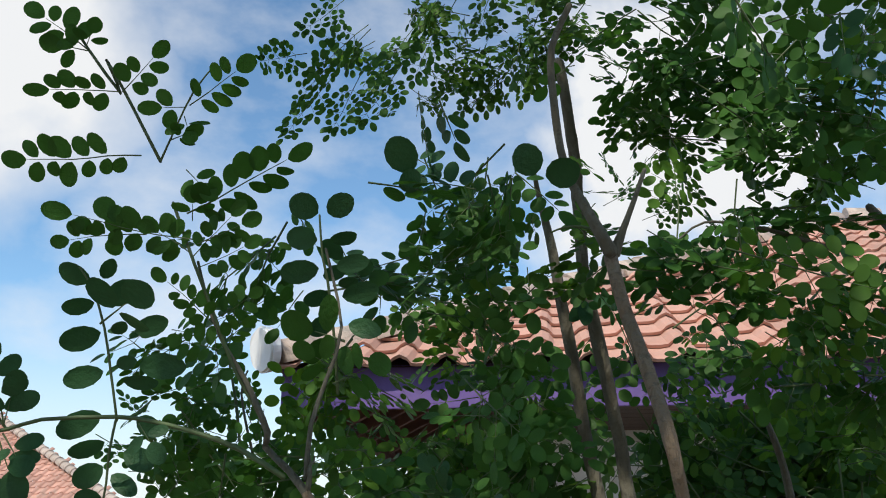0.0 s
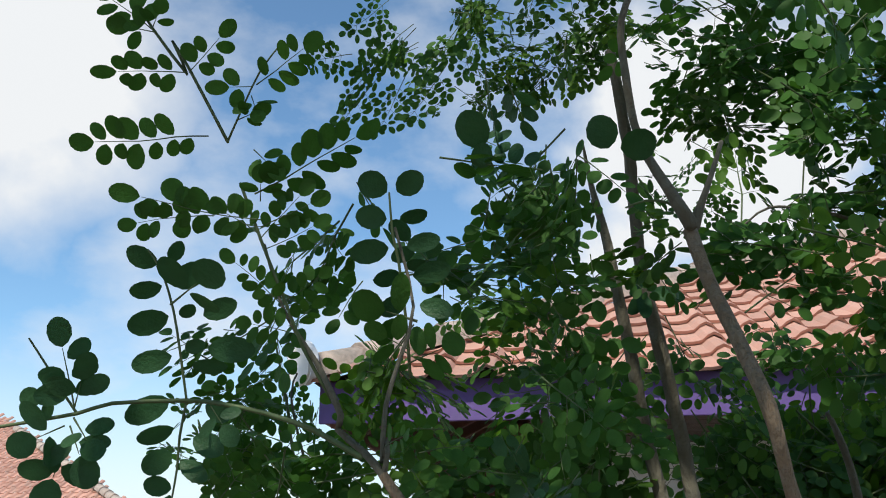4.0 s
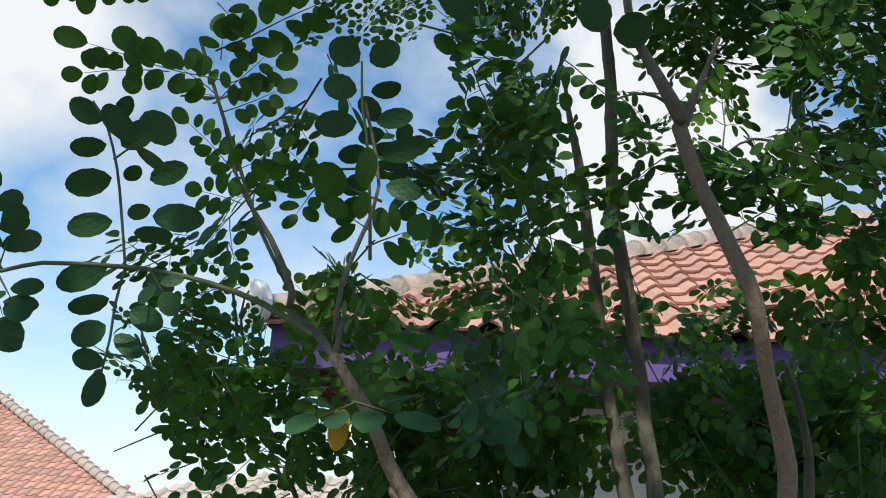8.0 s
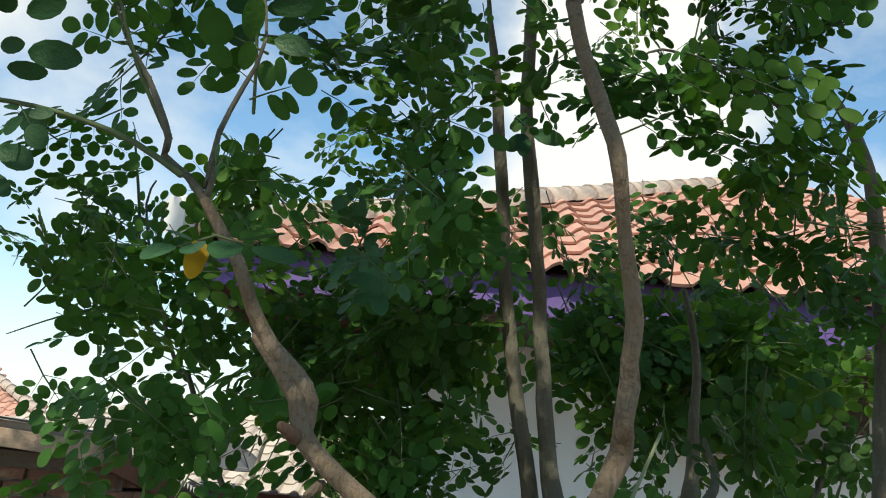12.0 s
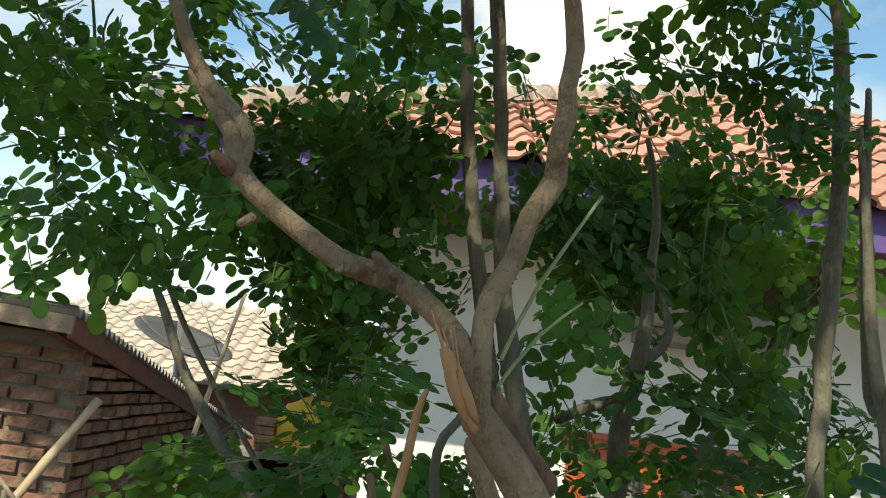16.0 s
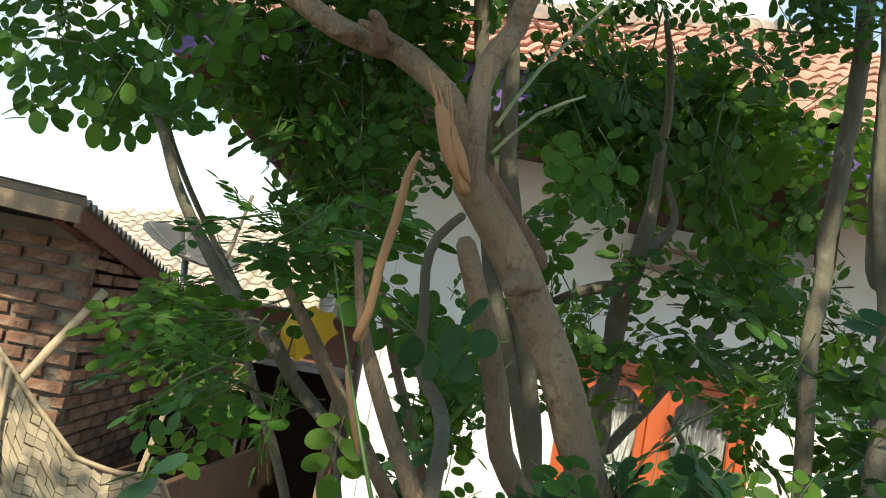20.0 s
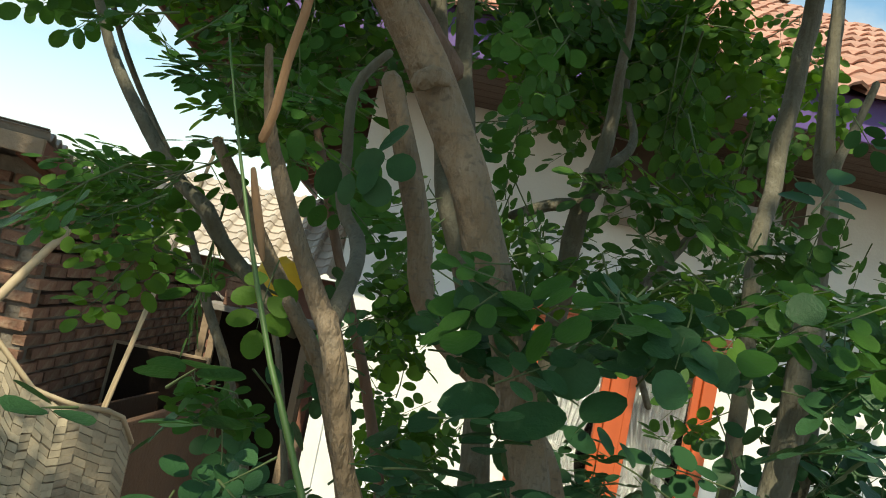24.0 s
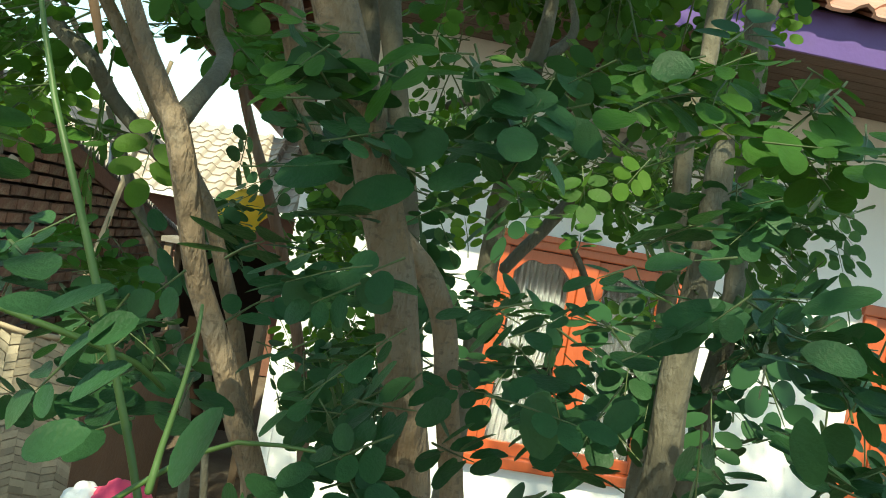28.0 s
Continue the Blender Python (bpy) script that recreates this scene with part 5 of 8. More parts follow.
limb(forked_tree, "stem", M_BARK_GREY, [(-0.445, 2.991, 2.304, 0.0050), (-0.423, 2.984, 2.268, 0.0059), (-0.399, 2.977, 2.223, 0.0065), (-0.364, 2.961, 2.175, 0.0074), (-0.306, 2.935, 2.108, 0.0084), (-0.258, 2.908, 2.064, 0.0088), (-0.218, 2.890, 2.040, 0.0089), (-0.194, 2.901, 2.005, 0.0088), (-0.147, 2.881, 1.968, 0.0081), (-0.089, 2.860, 1.922, 0.0068)], "long grey stem leaning out to the side")
limb(forked_tree, "stem", M_BARK_GREY, [(-0.472, 3.796, 2.072, 0.0068), (-0.437, 3.801, 2.003, 0.0090), (-0.384, 3.810, 1.885, 0.0107), (-0.327, 3.819, 1.781, 0.0113), (-0.284, 3.826, 1.687, 0.0113), (-0.239, 3.831, 1.572, 0.0115), (-0.210, 3.835, 1.456, 0.0118), (-0.190, 3.837, 1.340, 0.0121), (-0.176, 3.840, 1.224, 0.0123), (-0.166, 3.842, 1.108, 0.0126), (-0.158, 3.843, 0.992, 0.0129), (-0.152, 3.845, 0.877, 0.0131), (-0.147, 3.846, 0.761, 0.0134), (-0.142, 3.848, 0.645, 0.0136), (-0.138, 3.849, 0.529, 0.0139), (-0.135, 3.851, 0.413, 0.0142), (-0.131, 3.852, 0.297, 0.0144), (-0.127, 3.853, 0.182, 0.0147), (-0.124, 3.855, 0.066, 0.0150), (-0.121, 3.856, -0.050, 0.0152)])
limb(forked_tree, "stem", M_BARK_RED, [(-0.160, 3.122, 2.237, 0.0048), (-0.129, 3.128, 2.159, 0.0059), (-0.094, 3.136, 2.065, 0.0067), (-0.057, 3.143, 1.980, 0.0074), (-0.014, 3.151, 1.879, 0.0082), (0.032, 3.156, 1.759, 0.0083), (0.062, 3.159, 1.638, 0.0085), (0.083, 3.162, 1.517, 0.0087), (0.098, 3.164, 1.397, 0.0089), (0.109, 3.166, 1.276, 0.0091), (0.118, 3.168, 1.156, 0.0092), (0.125, 3.169, 1.035, 0.0094), (0.132, 3.171, 0.915, 0.0096), (0.138, 3.172, 0.794, 0.0098), (0.143, 3.173, 0.673, 0.0099), (0.149, 3.174, 0.553, 0.0101), (0.154, 3.176, 0.432, 0.0103), (0.159, 3.177, 0.312, 0.0105), (0.164, 3.178, 0.191, 0.0107), (0.169, 3.180, 0.071, 0.0108), (0.174, 3.181, -0.050, 0.0110)], "reddish brown stem")
limb(forked_tree, "stem", M_BARK, [(-0.215, 2.855, 2.114, 0.0062), (-0.179, 2.857, 2.064, 0.0079), (-0.139, 2.858, 2.008, 0.0090), (-0.097, 2.849, 1.953, 0.0089), (-0.057, 2.840, 1.899, 0.0083)])
limb(forked_tree, "stem", M_BARK, [(-0.095, 2.794, 1.958, 0.0064), (-0.079, 2.795, 1.937, 0.0069), (-0.056, 2.797, 1.911, 0.0075), (-0.005, 2.802, 1.788, 0.0076), (0.028, 2.805, 1.666, 0.0078), (0.050, 2.808, 1.543, 0.0080), (0.065, 2.810, 1.421, 0.0081), (0.076, 2.812, 1.298, 0.0083), (0.084, 2.813, 1.176, 0.0085), (0.090, 2.815, 1.053, 0.0086), (0.096, 2.816, 0.930, 0.0088), (0.101, 2.817, 0.808, 0.0090), (0.105, 2.819, 0.685, 0.0091), (0.109, 2.820, 0.563, 0.0093), (0.113, 2.821, 0.440, 0.0094), (0.117, 2.822, 0.318, 0.0096), (0.121, 2.824, 0.195, 0.0098), (0.125, 2.825, 0.073, 0.0099), (0.129, 2.826, -0.050, 0.0101)])
limb(forked_tree, "green_shoot", M_STEM_GREEN, [(-0.121, 2.419, 2.123, 0.0006), (-0.105, 2.400, 2.080, 0.0007), (-0.077, 2.373, 2.009, 0.0013), (-0.047, 2.346, 1.942, 0.0017), (-0.017, 2.327, 1.885, 0.0020), (0.032, 2.316, 1.764, 0.0020), (0.064, 2.309, 1.643, 0.0021), (0.084, 2.307, 1.522, 0.0021), (0.097, 2.306, 1.401, 0.0022), (0.106, 2.307, 1.280, 0.0022), (0.112, 2.309, 1.159, 0.0023), (0.117, 2.311, 1.038, 0.0023), (0.121, 2.314, 0.917, 0.0023), (0.124, 2.316, 0.797, 0.0024), (0.126, 2.319, 0.676, 0.0024), (0.128, 2.322, 0.555, 0.0025), (0.131, 2.325, 0.434, 0.0025), (0.133, 2.328, 0.313, 0.0026), (0.135, 2.331, 0.192, 0.0026), (0.136, 2.335, 0.071, 0.0026), (0.138, 2.338, -0.050, 0.0027)], "green young shoot")
limb(forked_tree, "green_shoot", M_STEM_GREEN, [(-0.057, 2.315, 1.852, 0.0015), (-0.031, 2.323, 1.844, 0.0018), (-0.011, 2.331, 1.838, 0.0018), (0.009, 2.349, 1.828, 0.0017), (0.020, 2.368, 1.814, 0.0012)])
limb(forked_tree, "green_shoot", M_STEM_GREEN, [(0.039, 2.276, 1.794, 0.0017), (0.040, 2.281, 1.811, 0.0014), (0.043, 2.286, 1.835, 0.0012), (0.044, 2.291, 1.855, 0.0010), (0.043, 2.296, 1.866, 0.0007)])
limb(forked_tree, "green_shoot", M_STEM_GREEN, [(0.020, 2.288, 1.781, 0.0015), (0.043, 2.286, 1.801, 0.0013), (0.068, 2.284, 1.816, 0.0011), (0.099, 2.281, 1.818, 0.0008)])
limb(left_bush, "stem", M_BARK_GREY, [(-0.794, 3.520, 2.898, 0.0021), (-0.805, 3.521, 2.847, 0.0026), (-0.770, 3.517, 2.724, 0.0031), (-0.728, 3.519, 2.618, 0.0040), (-0.674, 3.523, 2.506, 0.0045), (-0.657, 3.515, 2.507, 0.0053), (-0.578, 3.515, 2.347, 0.0058), (-0.486, 3.502, 2.211, 0.0057), (-0.314, 3.411, 2.019, 0.0053), (-0.181, 3.314, 1.913, 0.0054), (-0.131, 3.292, 1.790, 0.0055), (-0.098, 3.278, 1.667, 0.0056), (-0.077, 3.270, 1.545, 0.0058), (-0.062, 3.266, 1.422, 0.0059), (-0.052, 3.264, 1.299, 0.0060), (-0.044, 3.263, 1.177, 0.0061), (-0.039, 3.263, 1.054, 0.0062), (-0.034, 3.263, 0.931, 0.0063), (-0.030, 3.264, 0.809, 0.0065), (-0.026, 3.265, 0.686, 0.0066), (-0.022, 3.266, 0.563, 0.0067), (-0.019, 3.267, 0.441, 0.0068), (-0.016, 3.268, 0.318, 0.0069), (-0.013, 3.269, 0.195, 0.0071), (-0.009, 3.271, 0.073, 0.0072), (-0.006, 3.272, -0.050, 0.0073)], "thin grey stem leaning under the twiggy crown")
limb(main_tree, "leaf_stalk", M_STALK, [(-0.031, 2.486, 2.246, 0.0017), (-0.003, 2.540, 2.309, 0.0018), (0.065, 2.649, 2.421, 0.0017)])
limb(main_tree, "leaf_stalk", M_STALK, [(-0.031, 2.488, 2.226, 0.0017), (-0.000, 2.523, 2.269, 0.0016), (0.043, 2.579, 2.307, 0.0011)])
limb(left_bush, "twig", M_RACHIS, [(-0.727, 3.518, 2.618, 0.0053), (-0.813, 3.515, 2.687, 0.0032), (-0.904, 3.511, 2.743, 0.0021), (-0.984, 3.507, 2.788, 0.0011)])
limb(left_bush, "twig", M_RACHIS, [(-0.719, 3.518, 2.607, 0.0042), (-0.833, 3.564, 2.632, 0.0032), (-0.936, 3.557, 2.603, 0.0021), (-1.046, 3.548, 2.550, 0.0011)])
limb(left_bush, "twig", M_RACHIS, [(-0.736, 3.518, 2.641, 0.0042), (-0.699, 3.523, 2.716, 0.0021), (-0.692, 3.528, 2.853, 0.0011)])
limb(left_bush, "twig", M_RACHIS, [(-0.669, 3.432, 2.578, 0.0043), (-0.750, 3.423, 2.682, 0.0032), (-0.779, 3.416, 2.816, 0.0032), (-0.818, 3.415, 2.968, 0.0021)])
sprig(main_tree, (-0.580, 2.500, 2.948), (-0.733, 2.468, 2.946), 0.0269, "simple", M_LEAF)
sprig(main_tree, (-0.524, 2.488, 3.002), (-0.445, 2.469, 3.036), 0.0269, "simple", M_LEAF)
sprig(main_tree, (-0.528, 2.488, 3.000), (-0.571, 2.471, 2.989), 0.0256, "simple", M_LEAF)
sprig(main_tree, (-0.530, 2.491, 2.990), (-0.514, 2.488, 2.958), 0.0243, "simple", M_LEAF)
sprig(main_tree, (-0.601, 2.474, 3.016), (-0.702, 2.449, 3.011), 0.0269, "simple", M_LEAF)
sprig(main_tree, (-0.599, 2.474, 3.016), (-0.546, 2.449, 3.063), 0.0269, "simple", M_LEAF)
sprig(main_tree, (-0.636, 2.455, 3.061), (-0.695, 2.418, 3.103), 0.0269, "simple", M_LEAF)
sprig(main_tree, (-0.636, 2.455, 3.060), (-0.681, 2.435, 3.059), 0.0269, "simple", M_LEAF)
sprig(main_tree, (-0.639, 2.454, 3.063), (-0.620, 2.433, 3.084), 0.0256, "simple", M_LEAF)
sprig(main_tree, (-0.523, 2.537, 2.858), (-0.688, 2.500, 2.867), 0.0307, "simple", M_LEAF)
sprig(main_tree, (-0.531, 2.527, 2.886), (-0.382, 2.512, 2.933), 0.0282, "simple", M_LEAF)
sprig(main_tree, (-0.521, 2.539, 2.853), (-0.446, 2.525, 2.873), 0.0256, "simple", M_LEAF)
sprig(main_tree, (-0.525, 2.530, 2.878), (-0.520, 2.506, 2.905), 0.0256, "simple", M_LEAF)
sprig(main_tree, (-0.530, 2.511, 2.933), (-0.494, 2.510, 2.901), 0.0256, "simple", M_LEAF)
sprig(main_tree, (-0.548, 2.498, 2.964), (-0.509, 2.485, 2.970), 0.0230, "simple", M_LEAF)
sprig(main_tree, (-0.715, 2.536, 2.651), (-0.729, 2.490, 2.735), 0.0362, "simple", M_LEAF_DEEP)
sprig(main_tree, (-0.716, 2.536, 2.653), (-0.695, 2.507, 2.701), 0.0327, "simple", M_LEAF_DEEP)
sprig(main_tree, (-0.725, 2.530, 2.666), (-0.757, 2.514, 2.659), 0.0304, "simple", M_LEAF_DEEP)
sprig(main_tree, (-0.717, 2.539, 2.644), (-0.678, 2.543, 2.605), 0.0362, "simple", M_LEAF_DEEP)
sprig(main_tree, (-0.721, 2.541, 2.636), (-0.693, 2.551, 2.579), 0.0385, "simple", M_LEAF_DEEP)
sprig(main_tree, (-0.727, 2.541, 2.636), (-0.746, 2.529, 2.620), 0.0350, "simple", M_LEAF_DEEP)
sprig(main_tree, (-0.728, 2.548, 2.615), (-0.743, 2.554, 2.552), 0.0455, "simple", M_LEAF_DEEP)
sprig(main_tree, (-0.272, 2.533, 2.922), (-0.293, 2.502, 2.957), 0.0486, "single", M_LEAF_DEEP)
sprig(main_tree, (-0.263, 2.532, 2.928), (-0.283, 2.522, 2.907), 0.0425, "single", M_LEAF_DEEP)
sprig(main_tree, (-0.137, 2.550, 2.920), (-0.151, 2.523, 2.950), 0.0486, "single", M_LEAF_DEEP)
sprig(main_tree, (-0.131, 2.550, 2.923), (-0.093, 2.539, 2.925), 0.0510, "single", M_LEAF_DEEP)
sprig(main_tree, (-0.528, 2.543, 2.843), (-0.577, 2.513, 2.877), 0.0244, "simple", M_LEAF)
sprig(main_tree, (-0.526, 2.544, 2.840), (-0.471, 2.517, 2.897), 0.0244, "simple", M_LEAF)
sprig(main_tree, (-0.522, 2.549, 2.828), (-0.447, 2.534, 2.853), 0.0244, "simple", M_LEAF)
sprig(main_tree, (-0.578, 2.531, 2.864), (-0.688, 2.507, 2.865), 0.0279, "simple", M_LEAF)
sprig(main_tree, (-0.503, 2.568, 2.773), (-0.442, 2.552, 2.799), 0.0232, "simple", M_LEAF)
sprig(main_tree, (-0.505, 2.570, 2.768), (-0.571, 2.534, 2.816), 0.0221, "simple", M_LEAF)
sprig(main_tree, (-0.499, 2.578, 2.746), (-0.456, 2.560, 2.771), 0.0209, "simple", M_LEAF)
sprig(main_tree, (-0.500, 2.580, 2.740), (-0.552, 2.558, 2.749), 0.0209, "simple", M_LEAF)
sprig(main_tree, (-0.355, 2.583, 2.747), (-0.413, 2.565, 2.757), 0.0454, "simple", M_LEAF)
sprig(main_tree, (-0.366, 2.591, 2.718), (-0.410, 2.571, 2.736), 0.0318, "simple", M_LEAF)
sprig(main_tree, (-0.370, 2.596, 2.702), (-0.314, 2.576, 2.729), 0.0318, "simple", M_LEAF)
sprig(main_tree, (-0.608, 2.511, 2.756), (-0.568, 2.492, 2.784), 0.0422, "simple", M_LEAF_DEEP)
sprig(main_tree, (-0.566, 2.541, 2.653), (-0.536, 2.540, 2.617), 0.0317, "simple", M_LEAF_DEEP)
sprig(left_bush, (-0.809, 3.484, 2.779), (-0.985, 3.444, 2.850), 0.0449, "simple", M_LEAF)
sprig(left_bush, (-0.782, 3.493, 2.738), (-0.956, 3.457, 2.788), 0.0426, "simple", M_LEAF)
sprig(left_bush, (-0.766, 3.502, 2.696), (-0.956, 3.479, 2.690), 0.0426, "simple", M_LEAF)
sprig(left_bush, (-0.750, 3.512, 2.653), (-0.909, 3.506, 2.565), 0.0426, "simple", M_LEAF)
sprig(left_bush, (-0.734, 3.521, 2.611), (-0.836, 3.518, 2.507), 0.0449, "simple", M_LEAF)
sprig(left_bush, (-0.708, 3.527, 2.580), (-0.895, 3.535, 2.436), 0.0449, "simple", M_LEAF)
sprig(left_bush, (-0.663, 3.548, 2.486), (-0.791, 3.541, 2.404), 0.0471, "simple", M_LEAF)
sprig(left_bush, (-0.639, 3.552, 2.466), (-0.817, 3.556, 2.336), 0.0471, "simple", M_LEAF)
sprig(left_bush, (-0.623, 3.561, 2.424), (-0.727, 3.558, 2.324), 0.0471, "simple", M_LEAF)
sprig(left_bush, (-0.646, 3.538, 2.532), (-0.603, 3.495, 2.608), 0.0449, "simple", M_LEAF)
sprig(left_bush, (-0.607, 3.570, 2.382), (-0.543, 3.524, 2.473), 0.0493, "simple", M_LEAF)
sprig(main_tree, (0.209, 2.351, 1.809), (0.198, 2.346, 1.845), 0.0332, "single", M_LEAF_DEEP)
sprig(main_tree, (0.233, 2.349, 1.831), (0.247, 2.341, 1.849), 0.0249, "single", M_LEAF_DEEP)
sprig(main_tree, (0.124, 2.359, 1.870), (0.105, 2.354, 1.884), 0.0249, "single", M_LEAF_DEEP)
sprig(main_tree, (0.086, 2.362, 1.863), (0.073, 2.357, 1.878), 0.0263, "single", M_LEAF_DEEP)
sprig(main_tree, (0.301, 2.342, 1.902), (0.252, 2.341, 1.894), 0.0305, "single", M_LEAF_DEEP)
sprig(main_tree, (0.276, 2.345, 1.887), (0.231, 2.342, 1.874), 0.0277, "single", M_LEAF_DEEP)
sprig(main_tree, (0.314, 2.341, 1.905), (0.352, 2.331, 1.924), 0.0305, "single", M_LEAF_DEEP)
sprig(main_tree, (0.317, 2.341, 1.889), (0.353, 2.331, 1.888), 0.0305, "single", M_LEAF_DEEP)
sprig(main_tree, (0.328, 2.340, 1.862), (0.337, 2.333, 1.826), 0.0305, "single", M_LEAF_DEEP)
sprig(main_tree, (0.109, 2.340, 1.893), (0.053, 2.339, 1.880), 0.0185, "simple_flat", M_LEAF_DEEP)
sprig(main_tree, (0.105, 2.340, 1.884), (0.072, 2.337, 1.863), 0.0185, "simple_flat", M_LEAF_DEEP)
sprig(main_tree, (0.130, 2.338, 1.867), (0.064, 2.338, 1.819), 0.0190, "simple_flat", M_LEAF_DEEP)
sprig(main_tree, (0.177, 2.334, 1.871), (0.214, 2.324, 1.894), 0.0190, "simple_flat", M_LEAF_DEEP)
sprig(main_tree, (0.231, 2.329, 1.870), (0.263, 2.320, 1.898), 0.0190, "simple_flat", M_LEAF_DEEP)
sprig(main_tree, (0.171, 2.334, 1.843), (0.234, 2.322, 1.840), 0.0201, "simple_flat", M_LEAF_DEEP)
sprig(main_tree, (0.133, 2.338, 1.817), (0.086, 2.336, 1.786), 0.0211, "simple_flat", M_LEAF_DEEP)
sprig(main_tree, (0.089, 2.342, 1.854), (0.056, 2.339, 1.838), 0.0185, "simple_flat", M_LEAF_DEEP)
sprig(main_tree, (0.024, 2.348, 1.875), (0.003, 2.344, 1.850), 0.0201, "simple_flat", M_LEAF_DEEP)
sprig(main_tree, (-0.017, 2.352, 1.851), (-0.054, 2.349, 1.861), 0.0237, "simple_flat", M_LEAF_DEEP)
sprig(main_tree, (-0.023, 2.352, 1.823), (-0.042, 2.348, 1.799), 0.0237, "simple_flat", M_LEAF_DEEP)
sprig(main_tree, (0.013, 2.349, 1.803), (-0.029, 2.347, 1.781), 0.0237, "simple_flat", M_LEAF_DEEP)
sprig(main_tree, (0.334, 2.420, 2.052), (0.254, 2.419, 2.039), 0.0198, "simple_flat", M_LEAF)
sprig(main_tree, (0.342, 2.419, 2.047), (0.315, 2.414, 2.010), 0.0211, "simple_flat", M_LEAF)
sprig(main_tree, (0.338, 2.419, 2.049), (0.370, 2.409, 2.034), 0.0211, "simple_flat", M_LEAF)
sprig(main_tree, (0.330, 2.420, 2.041), (0.359, 2.410, 2.005), 0.0211, "simple_flat", M_LEAF)
sprig(main_tree, (0.279, 2.425, 2.045), (0.218, 2.423, 2.022), 0.0185, "simple_flat", M_LEAF)
sprig(main_tree, (0.079, 2.443, 2.022), (0.028, 2.440, 2.014), 0.0231, "simple_flat", M_LEAF)
sprig(main_tree, (0.075, 2.444, 2.011), (0.047, 2.439, 1.984), 0.0218, "simple_flat", M_LEAF)
sprig(main_tree, (-0.087, 2.703, 2.094), (-0.011, 2.690, 2.060), 0.0369, "simple", M_LEAF)
sprig(main_tree, (-0.076, 2.702, 2.096), (-0.034, 2.688, 2.098), 0.0369, "simple", M_LEAF)
sprig(main_tree, (-0.086, 2.703, 2.088), (-0.128, 2.693, 2.090), 0.0317, "simple", M_LEAF)
sprig(forked_tree, (-0.078, 2.599, 2.097), (-0.006, 2.586, 2.068), 0.0323, "simple", M_LEAF_DEEP)
sprig(forked_tree, (-0.041, 2.597, 2.100), (-0.002, 2.584, 2.092), 0.0305, "simple", M_LEAF_DEEP)
sprig(forked_tree, (-0.220, 2.761, 2.065), (-0.393, 2.759, 2.013), 0.0191, "compound_flat", M_LEAF)
sprig(forked_tree, (-0.227, 2.760, 2.069), (-0.373, 2.755, 2.056), 0.0191, "compound_flat", M_LEAF)
sprig(forked_tree, (-0.222, 2.761, 2.059), (-0.401, 2.762, 1.972), 0.0202, "compound_flat", M_LEAF)
sprig(forked_tree, (-0.220, 2.761, 2.065), (-0.328, 2.757, 1.998), 0.0191, "compound_flat", M_LEAF)
sprig(forked_tree, (-0.231, 2.761, 2.063), (-0.316, 2.751, 2.079), 0.0179, "compound_flat", M_LEAF)
sprig(forked_tree, (-0.211, 2.759, 2.078), (-0.249, 2.752, 2.025), 0.0179, "compound_flat", M_LEAF)
sprig(forked_tree, (-0.198, 2.530, 2.042), (-0.279, 2.528, 1.989), 0.0180, "compound_flat", M_LEAF)
sprig(forked_tree, (-0.184, 2.522, 2.157), (-0.213, 2.514, 2.150), 0.0180, "compound_flat", M_LEAF)
sprig(forked_tree, (-0.180, 2.523, 2.137), (-0.144, 2.510, 2.171), 0.0164, "compound_flat", M_LEAF)
sprig(main_tree, (-0.035, 2.365, 1.891), (-0.075, 2.362, 1.861), 0.0194, "simple_flat", M_LEAF_DEEP)
sprig(main_tree, (-0.055, 2.367, 1.876), (-0.071, 2.363, 1.829), 0.0222, "simple_flat", M_LEAF_DEEP)
sprig(main_tree, (0.039, 2.357, 1.928), (0.087, 2.347, 1.940), 0.0194, "simple_flat", M_LEAF_DEEP)
sprig(main_tree, (0.085, 2.355, 1.897), (0.054, 2.351, 1.881), 0.0222, "simple_flat", M_LEAF_DEEP)
sprig(main_tree, (0.124, 2.351, 1.899), (0.088, 2.349, 1.877), 0.0222, "simple_flat", M_LEAF_DEEP)
sprig(main_tree, (0.188, 2.346, 1.889), (0.145, 2.344, 1.871), 0.0222, "simple_flat", M_LEAF_DEEP)
sprig(main_tree, (0.233, 2.342, 1.915), (0.200, 2.339, 1.899), 0.0222, "simple_flat", M_LEAF_DEEP)
sprig(main_tree, (0.281, 2.338, 1.928), (0.240, 2.335, 1.920), 0.0222, "simple_flat", M_LEAF_DEEP)
sprig(main_tree, (0.290, 2.338, 1.910), (0.259, 2.335, 1.882), 0.0233, "simple_flat", M_LEAF_DEEP)
sprig(main_tree, (-0.003, 2.363, 1.858), (-0.028, 2.360, 1.820), 0.0233, "simple_flat", M_LEAF_DEEP)
sprig(main_tree, (-0.050, 2.366, 1.865), (-0.095, 2.363, 1.879), 0.0194, "simple_flat", M_LEAF_DEEP)
sprig(main_tree, (0.072, 2.393, 2.008), (0.028, 2.389, 2.011), 0.0218, "simple_flat", M_LEAF)
sprig(main_tree, (0.067, 2.393, 2.001), (0.041, 2.389, 1.977), 0.0231, "simple_flat", M_LEAF)
sprig(main_tree, (0.142, 2.387, 2.010), (0.114, 2.383, 2.006), 0.0200, "simple_flat", M_LEAF)
sprig(main_tree, (0.288, 2.375, 2.038), (0.229, 2.373, 2.010), 0.0164, "simple_flat", M_LEAF)
sprig(main_tree, (-0.644, 2.553, 2.816), (-0.680, 2.533, 2.828), 0.0374, "single", M_LEAF_DEEP)
